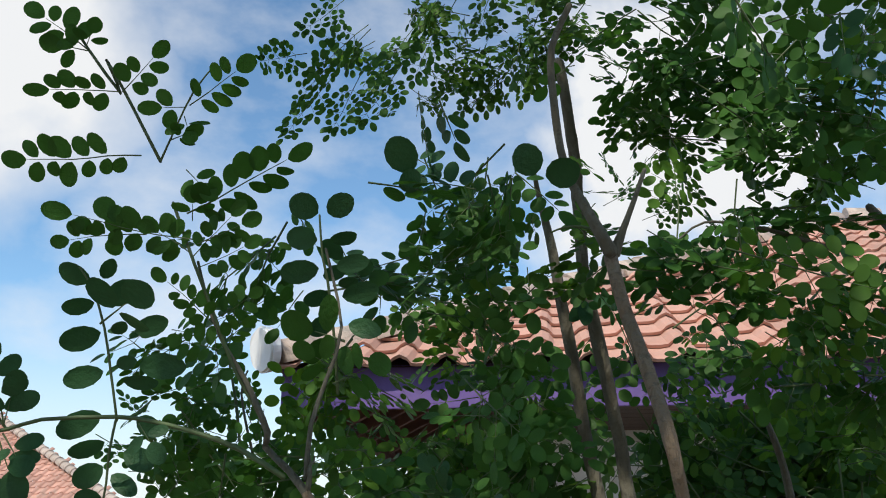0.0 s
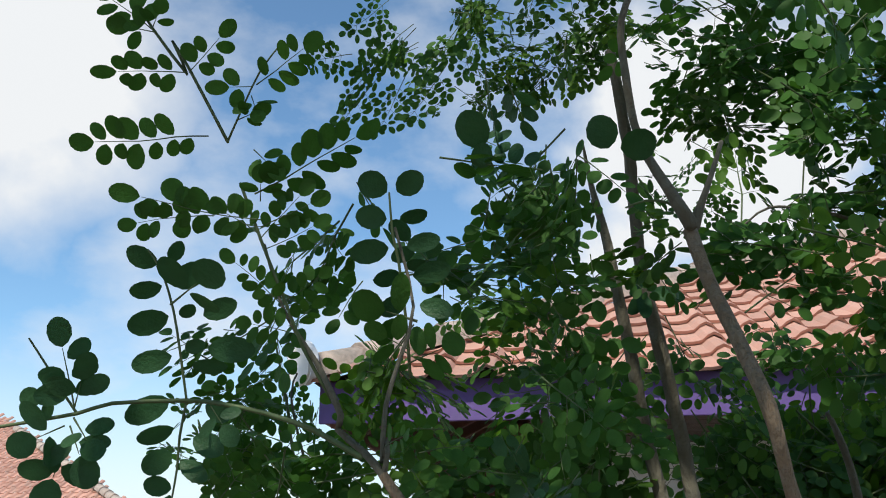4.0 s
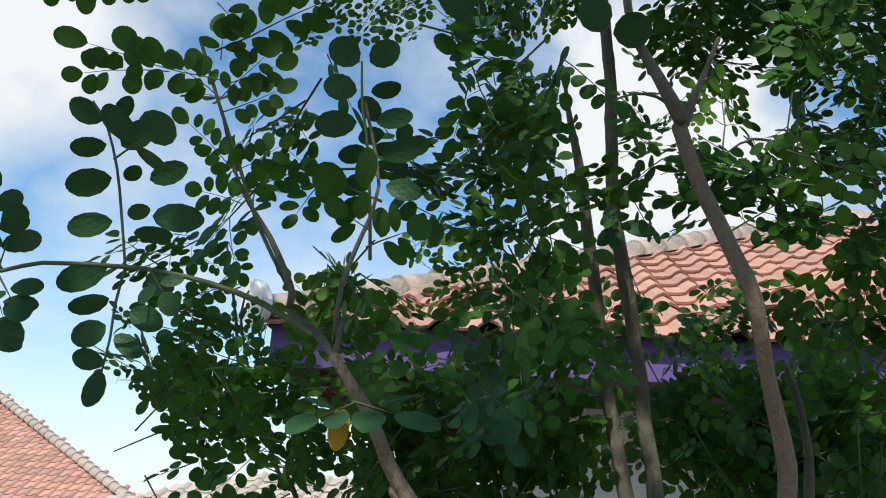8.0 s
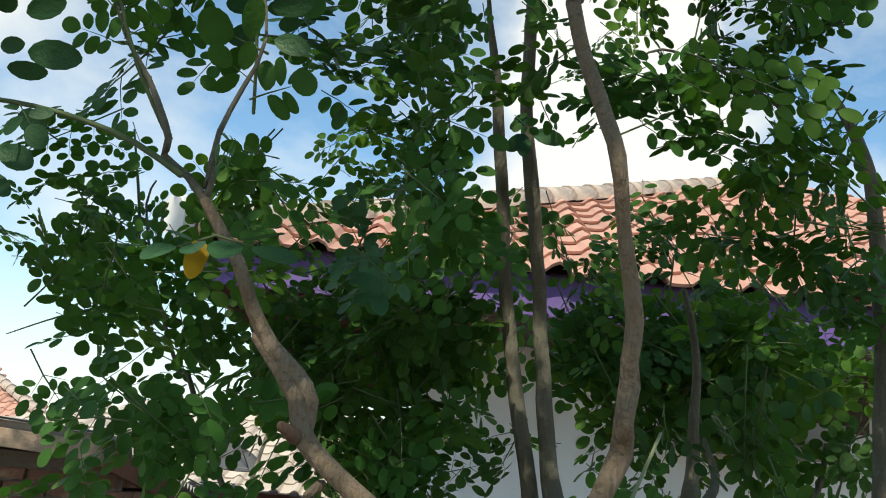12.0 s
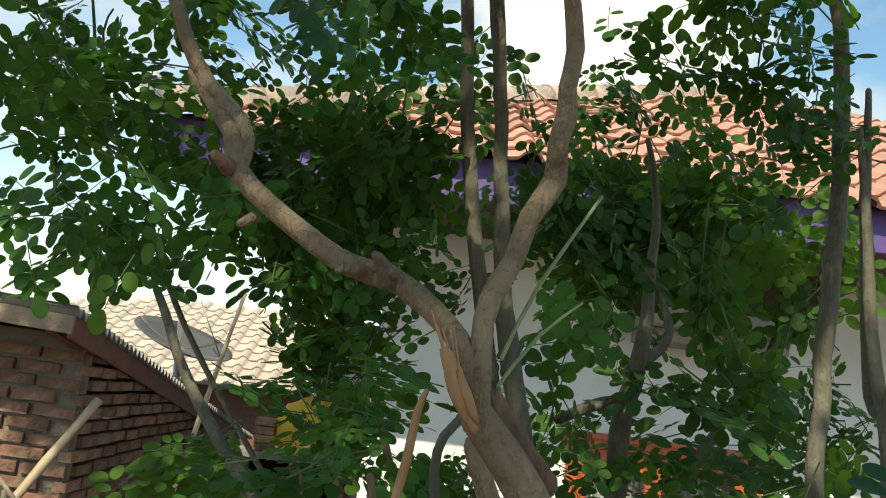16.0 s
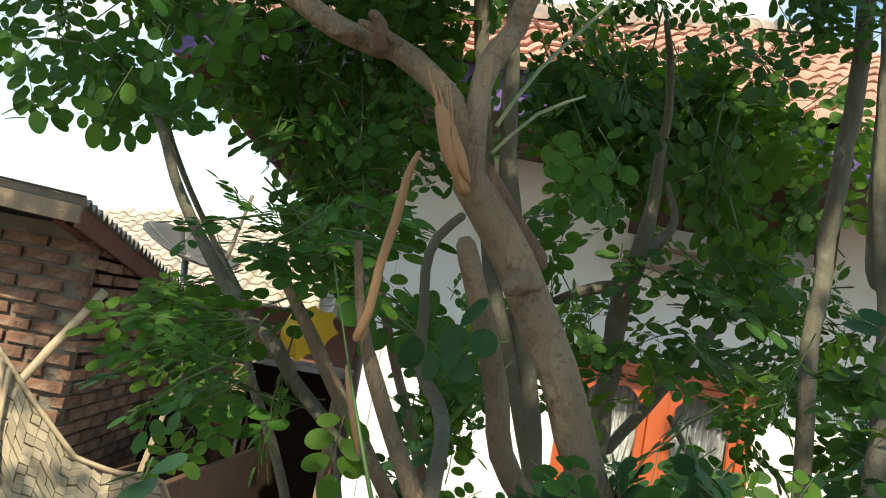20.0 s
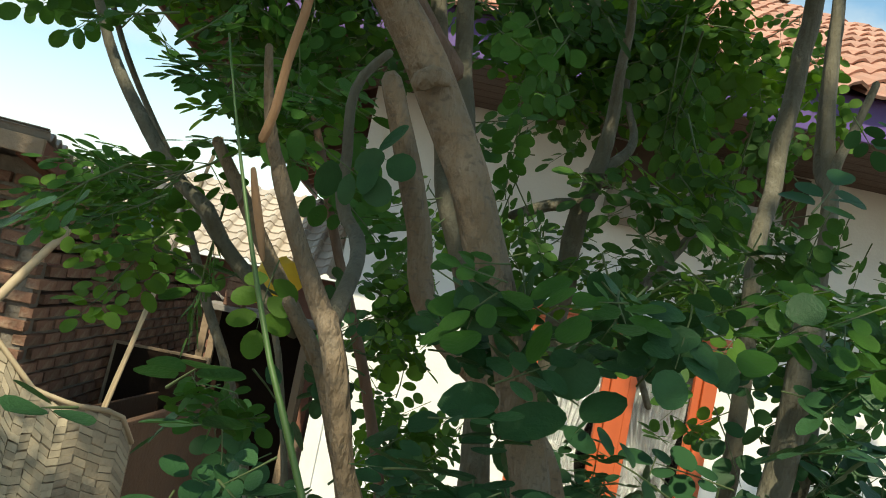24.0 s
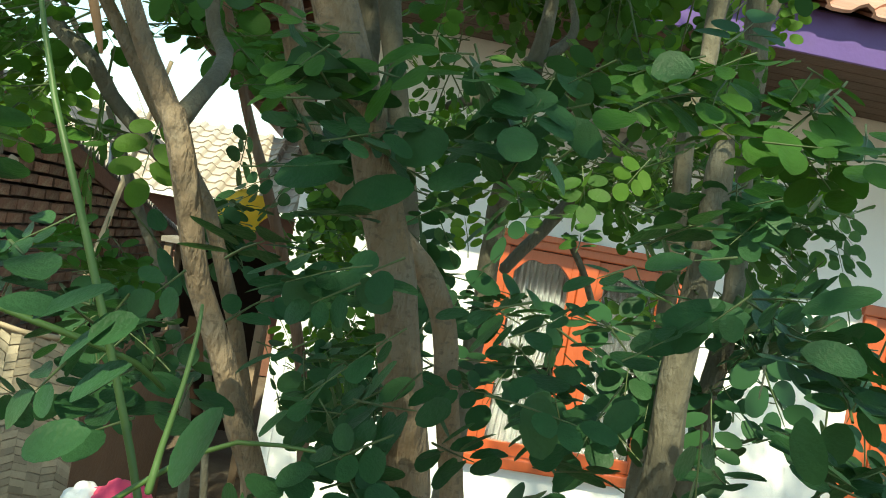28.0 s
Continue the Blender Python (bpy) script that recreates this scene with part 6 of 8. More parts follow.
sprig(main_tree, (-0.640, 2.560, 2.795), (-0.677, 2.548, 2.783), 0.0374, "single", M_LEAF_DEEP)
sprig(main_tree, (-0.636, 2.553, 2.817), (-0.616, 2.535, 2.836), 0.0294, "single", M_LEAF_DEEP)
sprig(main_tree, (-0.634, 2.562, 2.790), (-0.593, 2.545, 2.810), 0.0374, "single", M_LEAF_DEEP)
sprig(main_tree, (-0.632, 2.571, 2.763), (-0.680, 2.559, 2.746), 0.0436, "single", M_LEAF_DEEP)
sprig(main_tree, (-0.626, 2.573, 2.758), (-0.604, 2.557, 2.769), 0.0258, "single", M_LEAF_DEEP)
sprig(main_tree, (-0.604, 2.574, 2.759), (-0.555, 2.560, 2.771), 0.0374, "single", M_LEAF_DEEP)
sprig(main_tree, (-0.630, 2.585, 2.720), (-0.677, 2.573, 2.705), 0.0436, "single", M_LEAF_DEEP)
sprig(main_tree, (-0.624, 2.583, 2.725), (-0.594, 2.571, 2.727), 0.0267, "single", M_LEAF_DEEP)
sprig(main_tree, (-0.619, 2.589, 2.708), (-0.569, 2.581, 2.702), 0.0356, "single", M_LEAF_DEEP)
sprig(main_tree, (-0.602, 2.585, 2.726), (-0.539, 2.578, 2.720), 0.0445, "single", M_LEAF_DEEP)
sprig(main_tree, (-0.633, 2.599, 2.675), (-0.686, 2.590, 2.649), 0.0445, "single", M_LEAF_DEEP)
sprig(main_tree, (-0.604, 2.604, 2.667), (-0.565, 2.598, 2.651), 0.0347, "single", M_LEAF_DEEP)
sprig(main_tree, (-0.631, 2.609, 2.644), (-0.673, 2.598, 2.625), 0.0401, "single", M_LEAF_DEEP)
sprig(main_tree, (-0.619, 2.613, 2.634), (-0.576, 2.609, 2.613), 0.0374, "single", M_LEAF_DEEP)
sprig(main_tree, (-0.635, 2.617, 2.618), (-0.668, 2.609, 2.595), 0.0383, "single", M_LEAF_DEEP)
sprig(main_tree, (-0.634, 2.620, 2.609), (-0.596, 2.617, 2.584), 0.0356, "single", M_LEAF_DEEP)
sprig(main_tree, (-0.637, 2.630, 2.576), (-0.667, 2.613, 2.582), 0.0356, "single", M_LEAF_DEEP)
sprig(main_tree, (-0.642, 2.630, 2.576), (-0.650, 2.630, 2.532), 0.0418, "single", M_LEAF_DEEP)
sprig(main_tree, (-0.382, 2.556, 2.889), (-0.414, 2.535, 2.902), 0.0413, "single", M_LEAF_DEEP)
sprig(main_tree, (-0.379, 2.556, 2.889), (-0.345, 2.540, 2.902), 0.0404, "single", M_LEAF_DEEP)
sprig(main_tree, (-0.383, 2.564, 2.861), (-0.419, 2.548, 2.862), 0.0368, "single", M_LEAF_DEEP)
sprig(main_tree, (-0.377, 2.565, 2.860), (-0.341, 2.553, 2.862), 0.0332, "single", M_LEAF_DEEP)
sprig(main_tree, (-0.381, 2.574, 2.832), (-0.428, 2.561, 2.821), 0.0422, "single", M_LEAF_DEEP)
sprig(main_tree, (-0.372, 2.575, 2.831), (-0.328, 2.563, 2.835), 0.0368, "single", M_LEAF_DEEP)
sprig(main_tree, (-0.372, 2.583, 2.805), (-0.401, 2.572, 2.790), 0.0368, "single", M_LEAF_DEEP)
sprig(main_tree, (-0.367, 2.586, 2.799), (-0.318, 2.574, 2.804), 0.0386, "single", M_LEAF_DEEP)
sprig(main_tree, (-0.366, 2.592, 2.780), (-0.397, 2.583, 2.757), 0.0359, "single", M_LEAF_DEEP)
sprig(main_tree, (-0.360, 2.595, 2.771), (-0.317, 2.589, 2.758), 0.0377, "single", M_LEAF_DEEP)
sprig(forked_tree, (0.066, 2.254, 1.840), (0.051, 2.250, 1.806), 0.0307, "single_flat", M_LEAF_DEEP)
sprig(forked_tree, (0.022, 2.258, 1.874), (-0.008, 2.256, 1.856), 0.0245, "single_flat", M_LEAF_DEEP)
sprig(forked_tree, (0.023, 2.258, 1.862), (0.003, 2.255, 1.842), 0.0225, "single_flat", M_LEAF_DEEP)
sprig(forked_tree, (0.022, 2.258, 1.820), (-0.003, 2.255, 1.808), 0.0245, "single_flat", M_LEAF_DEEP)
sprig(forked_tree, (0.005, 2.259, 1.858), (-0.021, 2.257, 1.862), 0.0225, "single_flat", M_LEAF_DEEP)
sprig(forked_tree, (0.032, 2.257, 1.847), (0.009, 2.254, 1.831), 0.0245, "single_flat", M_LEAF_DEEP)
sprig(forked_tree, (0.031, 2.257, 1.863), (0.013, 2.254, 1.852), 0.0225, "single_flat", M_LEAF_DEEP)
sprig(right_tree, (0.147, 2.414, 1.982), (0.193, 2.402, 1.999), 0.0377, "single", M_LEAF_DEEP)
sprig(right_tree, (0.197, 2.410, 1.992), (0.222, 2.402, 1.974), 0.0377, "single", M_LEAF_DEEP)
sprig(right_tree, (0.041, 2.418, 2.002), (0.076, 2.409, 1.982), 0.0412, "single", M_LEAF_DEEP)
sprig(right_tree, (0.043, 2.422, 1.926), (0.081, 2.411, 1.941), 0.0377, "single", M_LEAF_DEEP)
sprig(right_tree, (0.080, 2.421, 1.916), (0.123, 2.409, 1.939), 0.0377, "single", M_LEAF_DEEP)
sprig(right_tree, (0.240, 2.406, 2.022), (0.262, 2.397, 2.033), 0.0343, "single", M_LEAF_DEEP)
sprig(right_tree, (0.108, 2.417, 1.949), (0.138, 2.407, 1.967), 0.0343, "single", M_LEAF_DEEP)
sprig(right_tree, (0.163, 2.414, 1.957), (0.133, 2.409, 1.938), 0.0343, "single", M_LEAF_DEEP)
clump(main_tree, (-0.239, 2.733, 2.897), (0.069, 0.120, 0.083), 11, 0.0236, "simple", M_LEAF_OLD)
clump(back_tree, (-0.294, 2.981, 2.931), (0.069, 0.120, 0.069), 8, 0.0257, "mixed", M_LEAF_OLD)
clump(back_tree, (-0.207, 3.006, 2.879), (0.077, 0.120, 0.051), 4, 0.0257, "mixed", M_LEAF_OLD)
clump(main_tree, (-0.244, 2.743, 2.882), (0.065, 0.120, 0.065), 7, 0.0247, "simple", M_LEAF_OLD)
clump(main_tree, (-0.375, 2.734, 2.860), (0.051, 0.120, 0.044), 5, 0.0290, "simple", M_LEAF_DEEP)
clump(main_tree, (-0.245, 2.656, 3.002), (0.058, 0.120, 0.044), 5, 0.0290, "simple", M_LEAF_DEEP)
clump(main_tree, (-0.201, 2.754, 2.860), (0.062, 0.120, 0.090), 7, 0.0236, "simple", M_LEAF)
clump(back_tree, (-0.200, 3.031, 2.799), (0.069, 0.120, 0.051), 4, 0.0257, "mixed", M_LEAF_OLD)
clump(back_tree, (-0.060, 2.858, 2.927), (0.040, 0.120, 0.047), 7, 0.0237, "simple", M_LEAF_OLD)
clump(back_tree, (-0.055, 2.874, 3.004), (0.032, 0.120, 0.047), 6, 0.0237, "simple", M_LEAF_OLD)
clump(right_tree, (0.047, 2.940, 2.916), (0.077, 0.120, 0.034), 10, 0.0292, "simple", M_LEAF)
clump(right_tree, (0.191, 2.961, 2.914), (0.103, 0.120, 0.051), 16, 0.0292, "simple", M_LEAF)
clump(back_tree, (-0.524, 3.158, 2.820), (0.109, 0.120, 0.045), 7, 0.0257, "compound", M_LEAF_YOUNG_LIT)
clump(main_tree, (-0.223, 2.917, 2.594), (0.080, 0.120, 0.044), 8, 0.0247, "simple", M_LEAF)
clump(main_tree, (-0.199, 2.883, 2.701), (0.080, 0.120, 0.073), 9, 0.0232, "simple", M_LEAF)
clump(rear_tree, (0.501, 4.027, 2.784), (0.160, 0.120, 0.087), 14, 0.0493, "mixed", M_LEAF_YOUNG_LIT)
clump(rear_tree, (0.327, 4.049, 2.654), (0.145, 0.120, 0.058), 12, 0.0435, "mixed", M_LEAF_YOUNG_LIT)
clump(back_tree, (0.039, 3.844, 1.879), (0.063, 0.120, 0.138), 16, 0.0426, "simple", M_LEAF_OLD)
clump(back_tree, (0.107, 3.746, 1.605), (0.071, 0.120, 0.119), 14, 0.0427, "simple", M_LEAF_OLD)
clump(back_tree, (0.017, 3.807, 1.934), (0.063, 0.120, 0.113), 12, 0.0426, "simple", M_LEAF_OLD)
clump(rear_tree, (0.411, 3.608, 2.084), (0.123, 0.120, 0.067), 14, 0.0336, "simple", M_LEAF_OLD)
clump(right_tree, (0.558, 3.395, 2.074), (0.119, 0.120, 0.059), 12, 0.0317, "mixed", M_LEAF_OLD)
clump(right_tree, (0.542, 3.403, 1.849), (0.109, 0.120, 0.049), 6, 0.0336, "simple", M_LEAF_OLD)
clump(right_tree, (0.424, 3.215, 1.728), (0.111, 0.120, 0.051), 8, 0.0326, "simple", M_LEAF_DEEP)
clump(right_tree, (0.708, 3.183, 2.054), (0.094, 0.120, 0.060), 20, 0.0309, "mixed", M_LEAF_OLD)
clump(right_tree, (0.631, 2.993, 1.871), (0.087, 0.120, 0.058), 20, 0.0319, "simple", M_LEAF_DEEP)
clump(right_tree, (0.497, 2.906, 1.780), (0.099, 0.120, 0.040), 16, 0.0303, "simple", M_LEAF_DEEP)
clump(main_tree, (0.156, 2.682, 1.805), (0.045, 0.120, 0.040), 10, 0.0228, "simple", M_LEAF_DEEP)
clump(forked_tree, (-0.146, 2.756, 1.843), (0.047, 0.120, 0.032), 10, 0.0211, "simple", M_LEAF)
clump(forked_tree, (-0.074, 2.652, 1.779), (0.051, 0.120, 0.037), 14, 0.0212, "simple", M_LEAF_DEEP)
clump(forked_tree, (0.074, 3.147, 1.689), (0.055, 0.120, 0.071), 14, 0.0301, "simple", M_LEAF_DEEP)
clump(rear_tree, (0.268, 3.491, 2.024), (0.074, 0.120, 0.063), 10, 0.0359, "simple", M_LEAF_OLD)
clump(main_tree, (-0.334, 2.618, 2.606), (0.070, 0.120, 0.049), 11, 0.0206, "simple", M_LEAF)
clump(main_tree, (-0.250, 2.647, 2.563), (0.061, 0.120, 0.039), 12, 0.0211, "simple", M_LEAF_DEEP)
clump(left_bush, (-0.833, 3.263, 2.856), (0.109, 0.120, 0.089), 10, 0.0297, "mixed", M_LEAF)
clump(main_tree, (-0.165, 2.863, 2.790), (0.065, 0.120, 0.044), 10, 0.0232, "simple", M_LEAF)
clump(back_tree, (-0.269, 3.062, 2.821), (0.069, 0.120, 0.077), 10, 0.0257, "simple", M_LEAF_OLD)
clump(right_tree, (0.288, 2.788, 1.971), (0.077, 0.120, 0.030), 9, 0.0237, "simple", M_LEAF_OLD)
clump(main_tree, (0.095, 2.497, 1.966), (0.028, 0.120, 0.032), 7, 0.0222, "simple", M_LEAF_DEEP)
clump(right_tree, (0.205, 2.697, 1.882), (0.047, 0.120, 0.032), 10, 0.0201, "simple", M_LEAF_DEEP)
clump(rear_tree, (0.528, 3.837, 2.526), (0.198, 0.120, 0.092), 16, 0.0449, "mixed", M_LEAF_OLD)
clump(left_bush, (-0.515, 3.262, 2.384), (0.092, 0.120, 0.055), 8, 0.0332, "simple", M_LEAF)
clump(forked_tree, (-0.037, 2.961, 1.904), (0.040, 0.120, 0.073), 14, 0.0264, "simple", M_LEAF_DEEP)
clump(forked_tree, (-0.117, 3.057, 2.233), (0.055, 0.120, 0.055), 8, 0.0348, "simple", M_LEAF)
clump(forked_tree, (-0.000, 2.774, 2.063), (0.036, 0.120, 0.036), 8, 0.0237, "simple", M_LEAF)
clump(back_tree, (-0.265, 3.342, 2.375), (0.109, 0.120, 0.079), 14, 0.0336, "mixed", M_LEAF)
clump(rear_tree, (0.146, 3.450, 2.306), (0.063, 0.120, 0.095), 10, 0.0359, "simple", M_LEAF)
clump(right_tree, (0.323, 2.860, 3.218), (0.077, 0.120, 0.094), 12, 0.0292, "simple", M_LEAF)
clump(rear_tree, (0.683, 3.669, 2.140), (0.142, 0.120, 0.083), 10, 0.0404, "mixed", M_LEAF_OLD)
clump(forked_tree, (-0.175, 2.892, 2.184), (0.073, 0.120, 0.033), 10, 0.0172, "compound", M_LEAF)
clump(right_tree, (0.189, 2.513, 1.991), (0.070, 0.120, 0.016), 12, 0.0245, "simple", M_LEAF_DEEP)
clump(main_tree, (0.070, 2.499, 1.964), (0.032, 0.120, 0.012), 5, 0.0237, "simple", M_LEAF_DEEP)
clump(forked_tree, (-0.071, 2.996, 2.093), (0.044, 0.120, 0.029), 8, 0.0290, "simple", M_LEAF)
clump(main_tree, (0.071, 2.433, 1.994), (0.020, 0.120, 0.013), 4, 0.0231, "simple", M_LEAF_DEEP)
clump(right_tree, (0.431, 2.491, 1.880), (0.031, 0.120, 0.034), 12, 0.0268, "simple", M_LEAF_DEEP)
clump(right_tree, (0.583, 2.698, 1.773), (0.032, 0.120, 0.026), 8, 0.0317, "simple", M_LEAF_DEEP)
clump(right_tree, (0.273, 2.445, 1.797), (0.051, 0.120, 0.017), 6, 0.0247, "simple", M_LEAF_DEEP)
clump(forked_tree, (0.117, 2.460, 1.779), (0.045, 0.120, 0.024), 10, 0.0226, "simple", M_LEAF_DEEP)
clump(right_tree, (0.358, 2.437, 1.998), (0.034, 0.120, 0.017), 7, 0.0240, "simple", M_LEAF)
clump(rear_tree, (0.533, 3.559, 2.295), (0.202, 0.120, 0.067), 14, 0.0404, "mixed", M_LEAF_OLD)
clump(right_tree, (0.433, 3.131, 2.908), (0.111, 0.120, 0.074), 10, 0.0314, "simple", M_LEAF)
clump(right_tree, (0.462, 2.779, 1.977), (0.065, 0.120, 0.065), 18, 0.0285, "simple", M_LEAF_DEEP)
clump(right_tree, (0.462, 2.872, 2.092), (0.079, 0.120, 0.046), 12, 0.0264, "simple", M_LEAF_OLD)
clump(rear_tree, (0.130, 3.070, 2.336), (0.071, 0.120, 0.055), 10, 0.0285, "simple", M_LEAF)
clump(forked_tree, (-0.214, 3.474, 2.237), (0.095, 0.120, 0.063), 12, 0.0380, "mixed", M_LEAF)
sprig(back_tree, (-0.590, 3.332, 3.519), (-0.675, 3.217, 3.286), 0.0193, "compound", M_LEAF)
sprig(back_tree, (-0.562, 3.335, 3.593), (-0.659, 3.219, 3.390), 0.0193, "compound", M_LEAF)
sprig(back_tree, (-0.506, 3.340, 3.667), (-0.617, 3.223, 3.471), 0.0193, "compound", M_LEAF)
sprig(back_tree, (-0.521, 3.337, 3.531), (-0.582, 3.223, 3.284), 0.0193, "compound", M_LEAF)
sprig(back_tree, (-0.426, 3.344, 3.559), (-0.515, 3.227, 3.335), 0.0193, "compound", M_LEAF)
sprig(back_tree, (-0.646, 3.330, 3.594), (-0.728, 3.216, 3.502), 0.0193, "compound", M_LEAF)
sprig(back_tree, (-0.395, 3.347, 3.664), (-0.494, 3.230, 3.427), 0.0193, "compound", M_LEAF)
sprig(back_tree, (-0.331, 3.352, 3.694), (-0.423, 3.234, 3.386), 0.0193, "compound", M_LEAF)
sprig(back_tree, (-0.556, 3.339, 3.747), (-0.648, 3.222, 3.570), 0.0193, "compound", M_LEAF)
sprig(main_tree, (-0.355, 2.473, 2.528), (-0.351, 2.446, 2.473), 0.0245, "single", M_LEAF_YELLOW)
sprig(main_tree, (-0.356, 2.485, 2.527), (-0.350, 2.459, 2.485), 0.0184, "single", M_LEAF_YELLOW)
sprig(main_tree, (-0.342, 2.474, 2.529), (-0.391, 2.446, 2.501), 0.0396, "simple_flat", M_LEAF_DEEP)
sprig(main_tree, (-0.347, 2.474, 2.529), (-0.274, 2.453, 2.514), 0.0396, "simple_flat", M_LEAF_DEEP)
sprig(main_tree, (-0.252, 2.572, 2.550), (-0.254, 2.510, 2.468), 0.0264, "single", M_LEAF_DEEP)
sprig(main_tree, (-0.219, 2.572, 2.520), (-0.199, 2.512, 2.456), 0.0264, "single", M_LEAF_DEEP)
sprig(main_tree, (-0.241, 2.572, 2.532), (-0.173, 2.515, 2.479), 0.0264, "single", M_LEAF_DEEP)
sprig(back_tree, (-0.043, 3.232, 2.970), (0.024, 3.193, 2.938), 0.0414, "single", M_LEAF_DEEP)
sprig(back_tree, (-0.043, 3.232, 2.965), (-0.103, 3.186, 2.891), 0.0414, "single", M_LEAF_DEEP)
sprig(back_tree, (-0.049, 3.232, 2.970), (-0.055, 3.189, 2.899), 0.0414, "single", M_LEAF_DEEP)
sprig(back_tree, (-0.044, 3.230, 2.998), (-0.071, 3.185, 2.959), 0.0414, "single", M_LEAF_DEEP)
sprig(forked_tree, (-0.347, 3.223, 2.136), (-0.533, 3.067, 1.995), 0.0271, "compound_flat", M_LEAF_YOUNG_LIT)
sprig(forked_tree, (-0.347, 3.224, 2.108), (-0.494, 3.070, 1.956), 0.0271, "compound_flat", M_LEAF_YOUNG_LIT)
sprig(forked_tree, (-0.351, 3.224, 2.090), (-0.429, 3.074, 1.937), 0.0271, "compound_flat", M_LEAF_YOUNG_LIT)
sprig(forked_tree, (-0.341, 3.224, 2.128), (-0.444, 3.071, 2.084), 0.0271, "compound_flat", M_LEAF_YOUNG_LIT)
sprig(forked_tree, (-0.353, 3.223, 2.117), (-0.471, 3.070, 2.030), 0.0271, "compound_flat", M_LEAF_YOUNG_LIT)
sprig(forked_tree, (-0.345, 3.224, 2.100), (-0.363, 3.077, 1.988), 0.0271, "compound_flat", M_LEAF_YOUNG_LIT)
sprig(forked_tree, (-0.122, 2.616, 2.156), (-0.211, 2.550, 2.129), 0.0184, "compound_flat", M_LEAF)
sprig(forked_tree, (-0.114, 2.616, 2.162), (-0.194, 2.551, 2.150), 0.0184, "compound_flat", M_LEAF)
sprig(forked_tree, (-0.140, 2.615, 2.143), (-0.199, 2.551, 2.112), 0.0185, "compound_flat", M_LEAF)
sprig(forked_tree, (-0.189, 2.612, 2.031), (-0.238, 2.549, 1.991), 0.0185, "compound_flat", M_LEAF)
sprig(forked_tree, (-0.200, 2.611, 2.039), (-0.233, 2.549, 2.047), 0.0185, "compound_flat", M_LEAF)
sprig(forked_tree, (0.083, 2.457, 1.883), (0.081, 2.368, 1.869), 0.0300, "simple_flat", M_LEAF_DEEP)
sprig(right_tree, (0.103, 2.458, 1.883), (0.111, 2.370, 1.873), 0.0300, "simple_flat", M_LEAF_DEEP)
sprig(right_tree, (0.232, 2.464, 1.826), (0.207, 2.374, 1.817), 0.0260, "simple", M_LEAF_DEEP)
sprig(right_tree, (0.259, 2.467, 1.880), (0.253, 2.380, 1.879), 0.0300, "simple_flat", M_LEAF_DEEP)
sprig(right_tree, (0.282, 2.470, 1.905), (0.285, 2.383, 1.898), 0.0300, "simple_flat", M_LEAF_DEEP)
sprig(right_tree, (0.358, 2.476, 1.911), (0.365, 2.389, 1.910), 0.0260, "simple", M_LEAF_DEEP)
sprig(right_tree, (0.372, 2.475, 1.877), (0.384, 2.389, 1.883), 0.0300, "simple_flat", M_LEAF_DEEP)
sprig(right_tree, (0.409, 2.477, 1.832), (0.356, 2.386, 1.820), 0.0300, "simple_flat", M_LEAF_DEEP)
sprig(right_tree, (0.114, 2.455, 1.808), (0.151, 2.371, 1.826), 0.0260, "simple", M_LEAF_DEEP)
sprig(forked_tree, (-0.012, 2.447, 1.808), (-0.022, 2.359, 1.802), 0.0300, "simple_flat", M_LEAF_DEEP)
sprig(forked_tree, (0.020, 2.449, 1.806), (0.034, 2.362, 1.796), 0.0300, "simple_flat", M_LEAF_DEEP)
sprig(right_tree, (0.166, 2.458, 1.789), (0.183, 2.372, 1.804), 0.0260, "simple", M_LEAF_DEEP)
sprig(right_tree, (0.246, 2.464, 1.782), (0.247, 2.377, 1.809), 0.0300, "simple_flat", M_LEAF_DEEP)
sprig(right_tree, (0.351, 2.472, 1.797), (0.327, 2.383, 1.809), 0.0300, "simple_flat", M_LEAF_DEEP)
sprig(forked_tree, (0.074, 2.450, 1.748), (0.057, 2.362, 1.771), 0.0260, "simple", M_LEAF_DEEP)
sprig(forked_tree, (-0.040, 2.447, 1.828), (-0.042, 2.362, 1.858), 0.0300, "simple_flat", M_LEAF_DEEP)
sprig(right_tree, (0.427, 2.479, 1.871), (0.399, 2.390, 1.862), 0.0300, "simple_flat", M_LEAF_DEEP)
sprig(right_tree, (0.187, 2.462, 1.875), (0.195, 2.376, 1.888), 0.0260, "simple", M_LEAF_DEEP)
sprig(right_tree, (0.204, 2.463, 1.856), (0.209, 2.376, 1.859), 0.0300, "simple_flat", M_LEAF_DEEP)
sprig(forked_tree, (0.025, 2.453, 1.878), (0.063, 2.370, 1.904), 0.0300, "simple_flat", M_LEAF_DEEP)
sprig(right_tree, (0.097, 2.460, 1.915), (0.068, 2.371, 1.913), 0.0260, "simple", M_LEAF_DEEP)
sprig(right_tree, (0.281, 2.472, 1.933), (0.282, 2.385, 1.952), 0.0300, "simple_flat", M_LEAF_DEEP)
sprig(right_tree, (0.149, 2.456, 1.759), (0.126, 2.367, 1.778), 0.0300, "simple_flat", M_LEAF_DEEP)
sprig(right_tree, (0.383, 2.465, 2.055), (0.299, 2.376, 2.000), 0.0260, "simple", M_LEAF)
sprig(right_tree, (0.389, 2.466, 2.059), (0.326, 2.377, 1.993), 0.0300, "simple_flat", M_LEAF)
sprig(right_tree, (0.297, 2.458, 2.035), (0.222, 2.371, 1.990), 0.0300, "simple_flat", M_LEAF)
sprig(right_tree, (0.314, 2.461, 2.049), (0.255, 2.377, 2.019), 0.0260, "simple", M_LEAF)
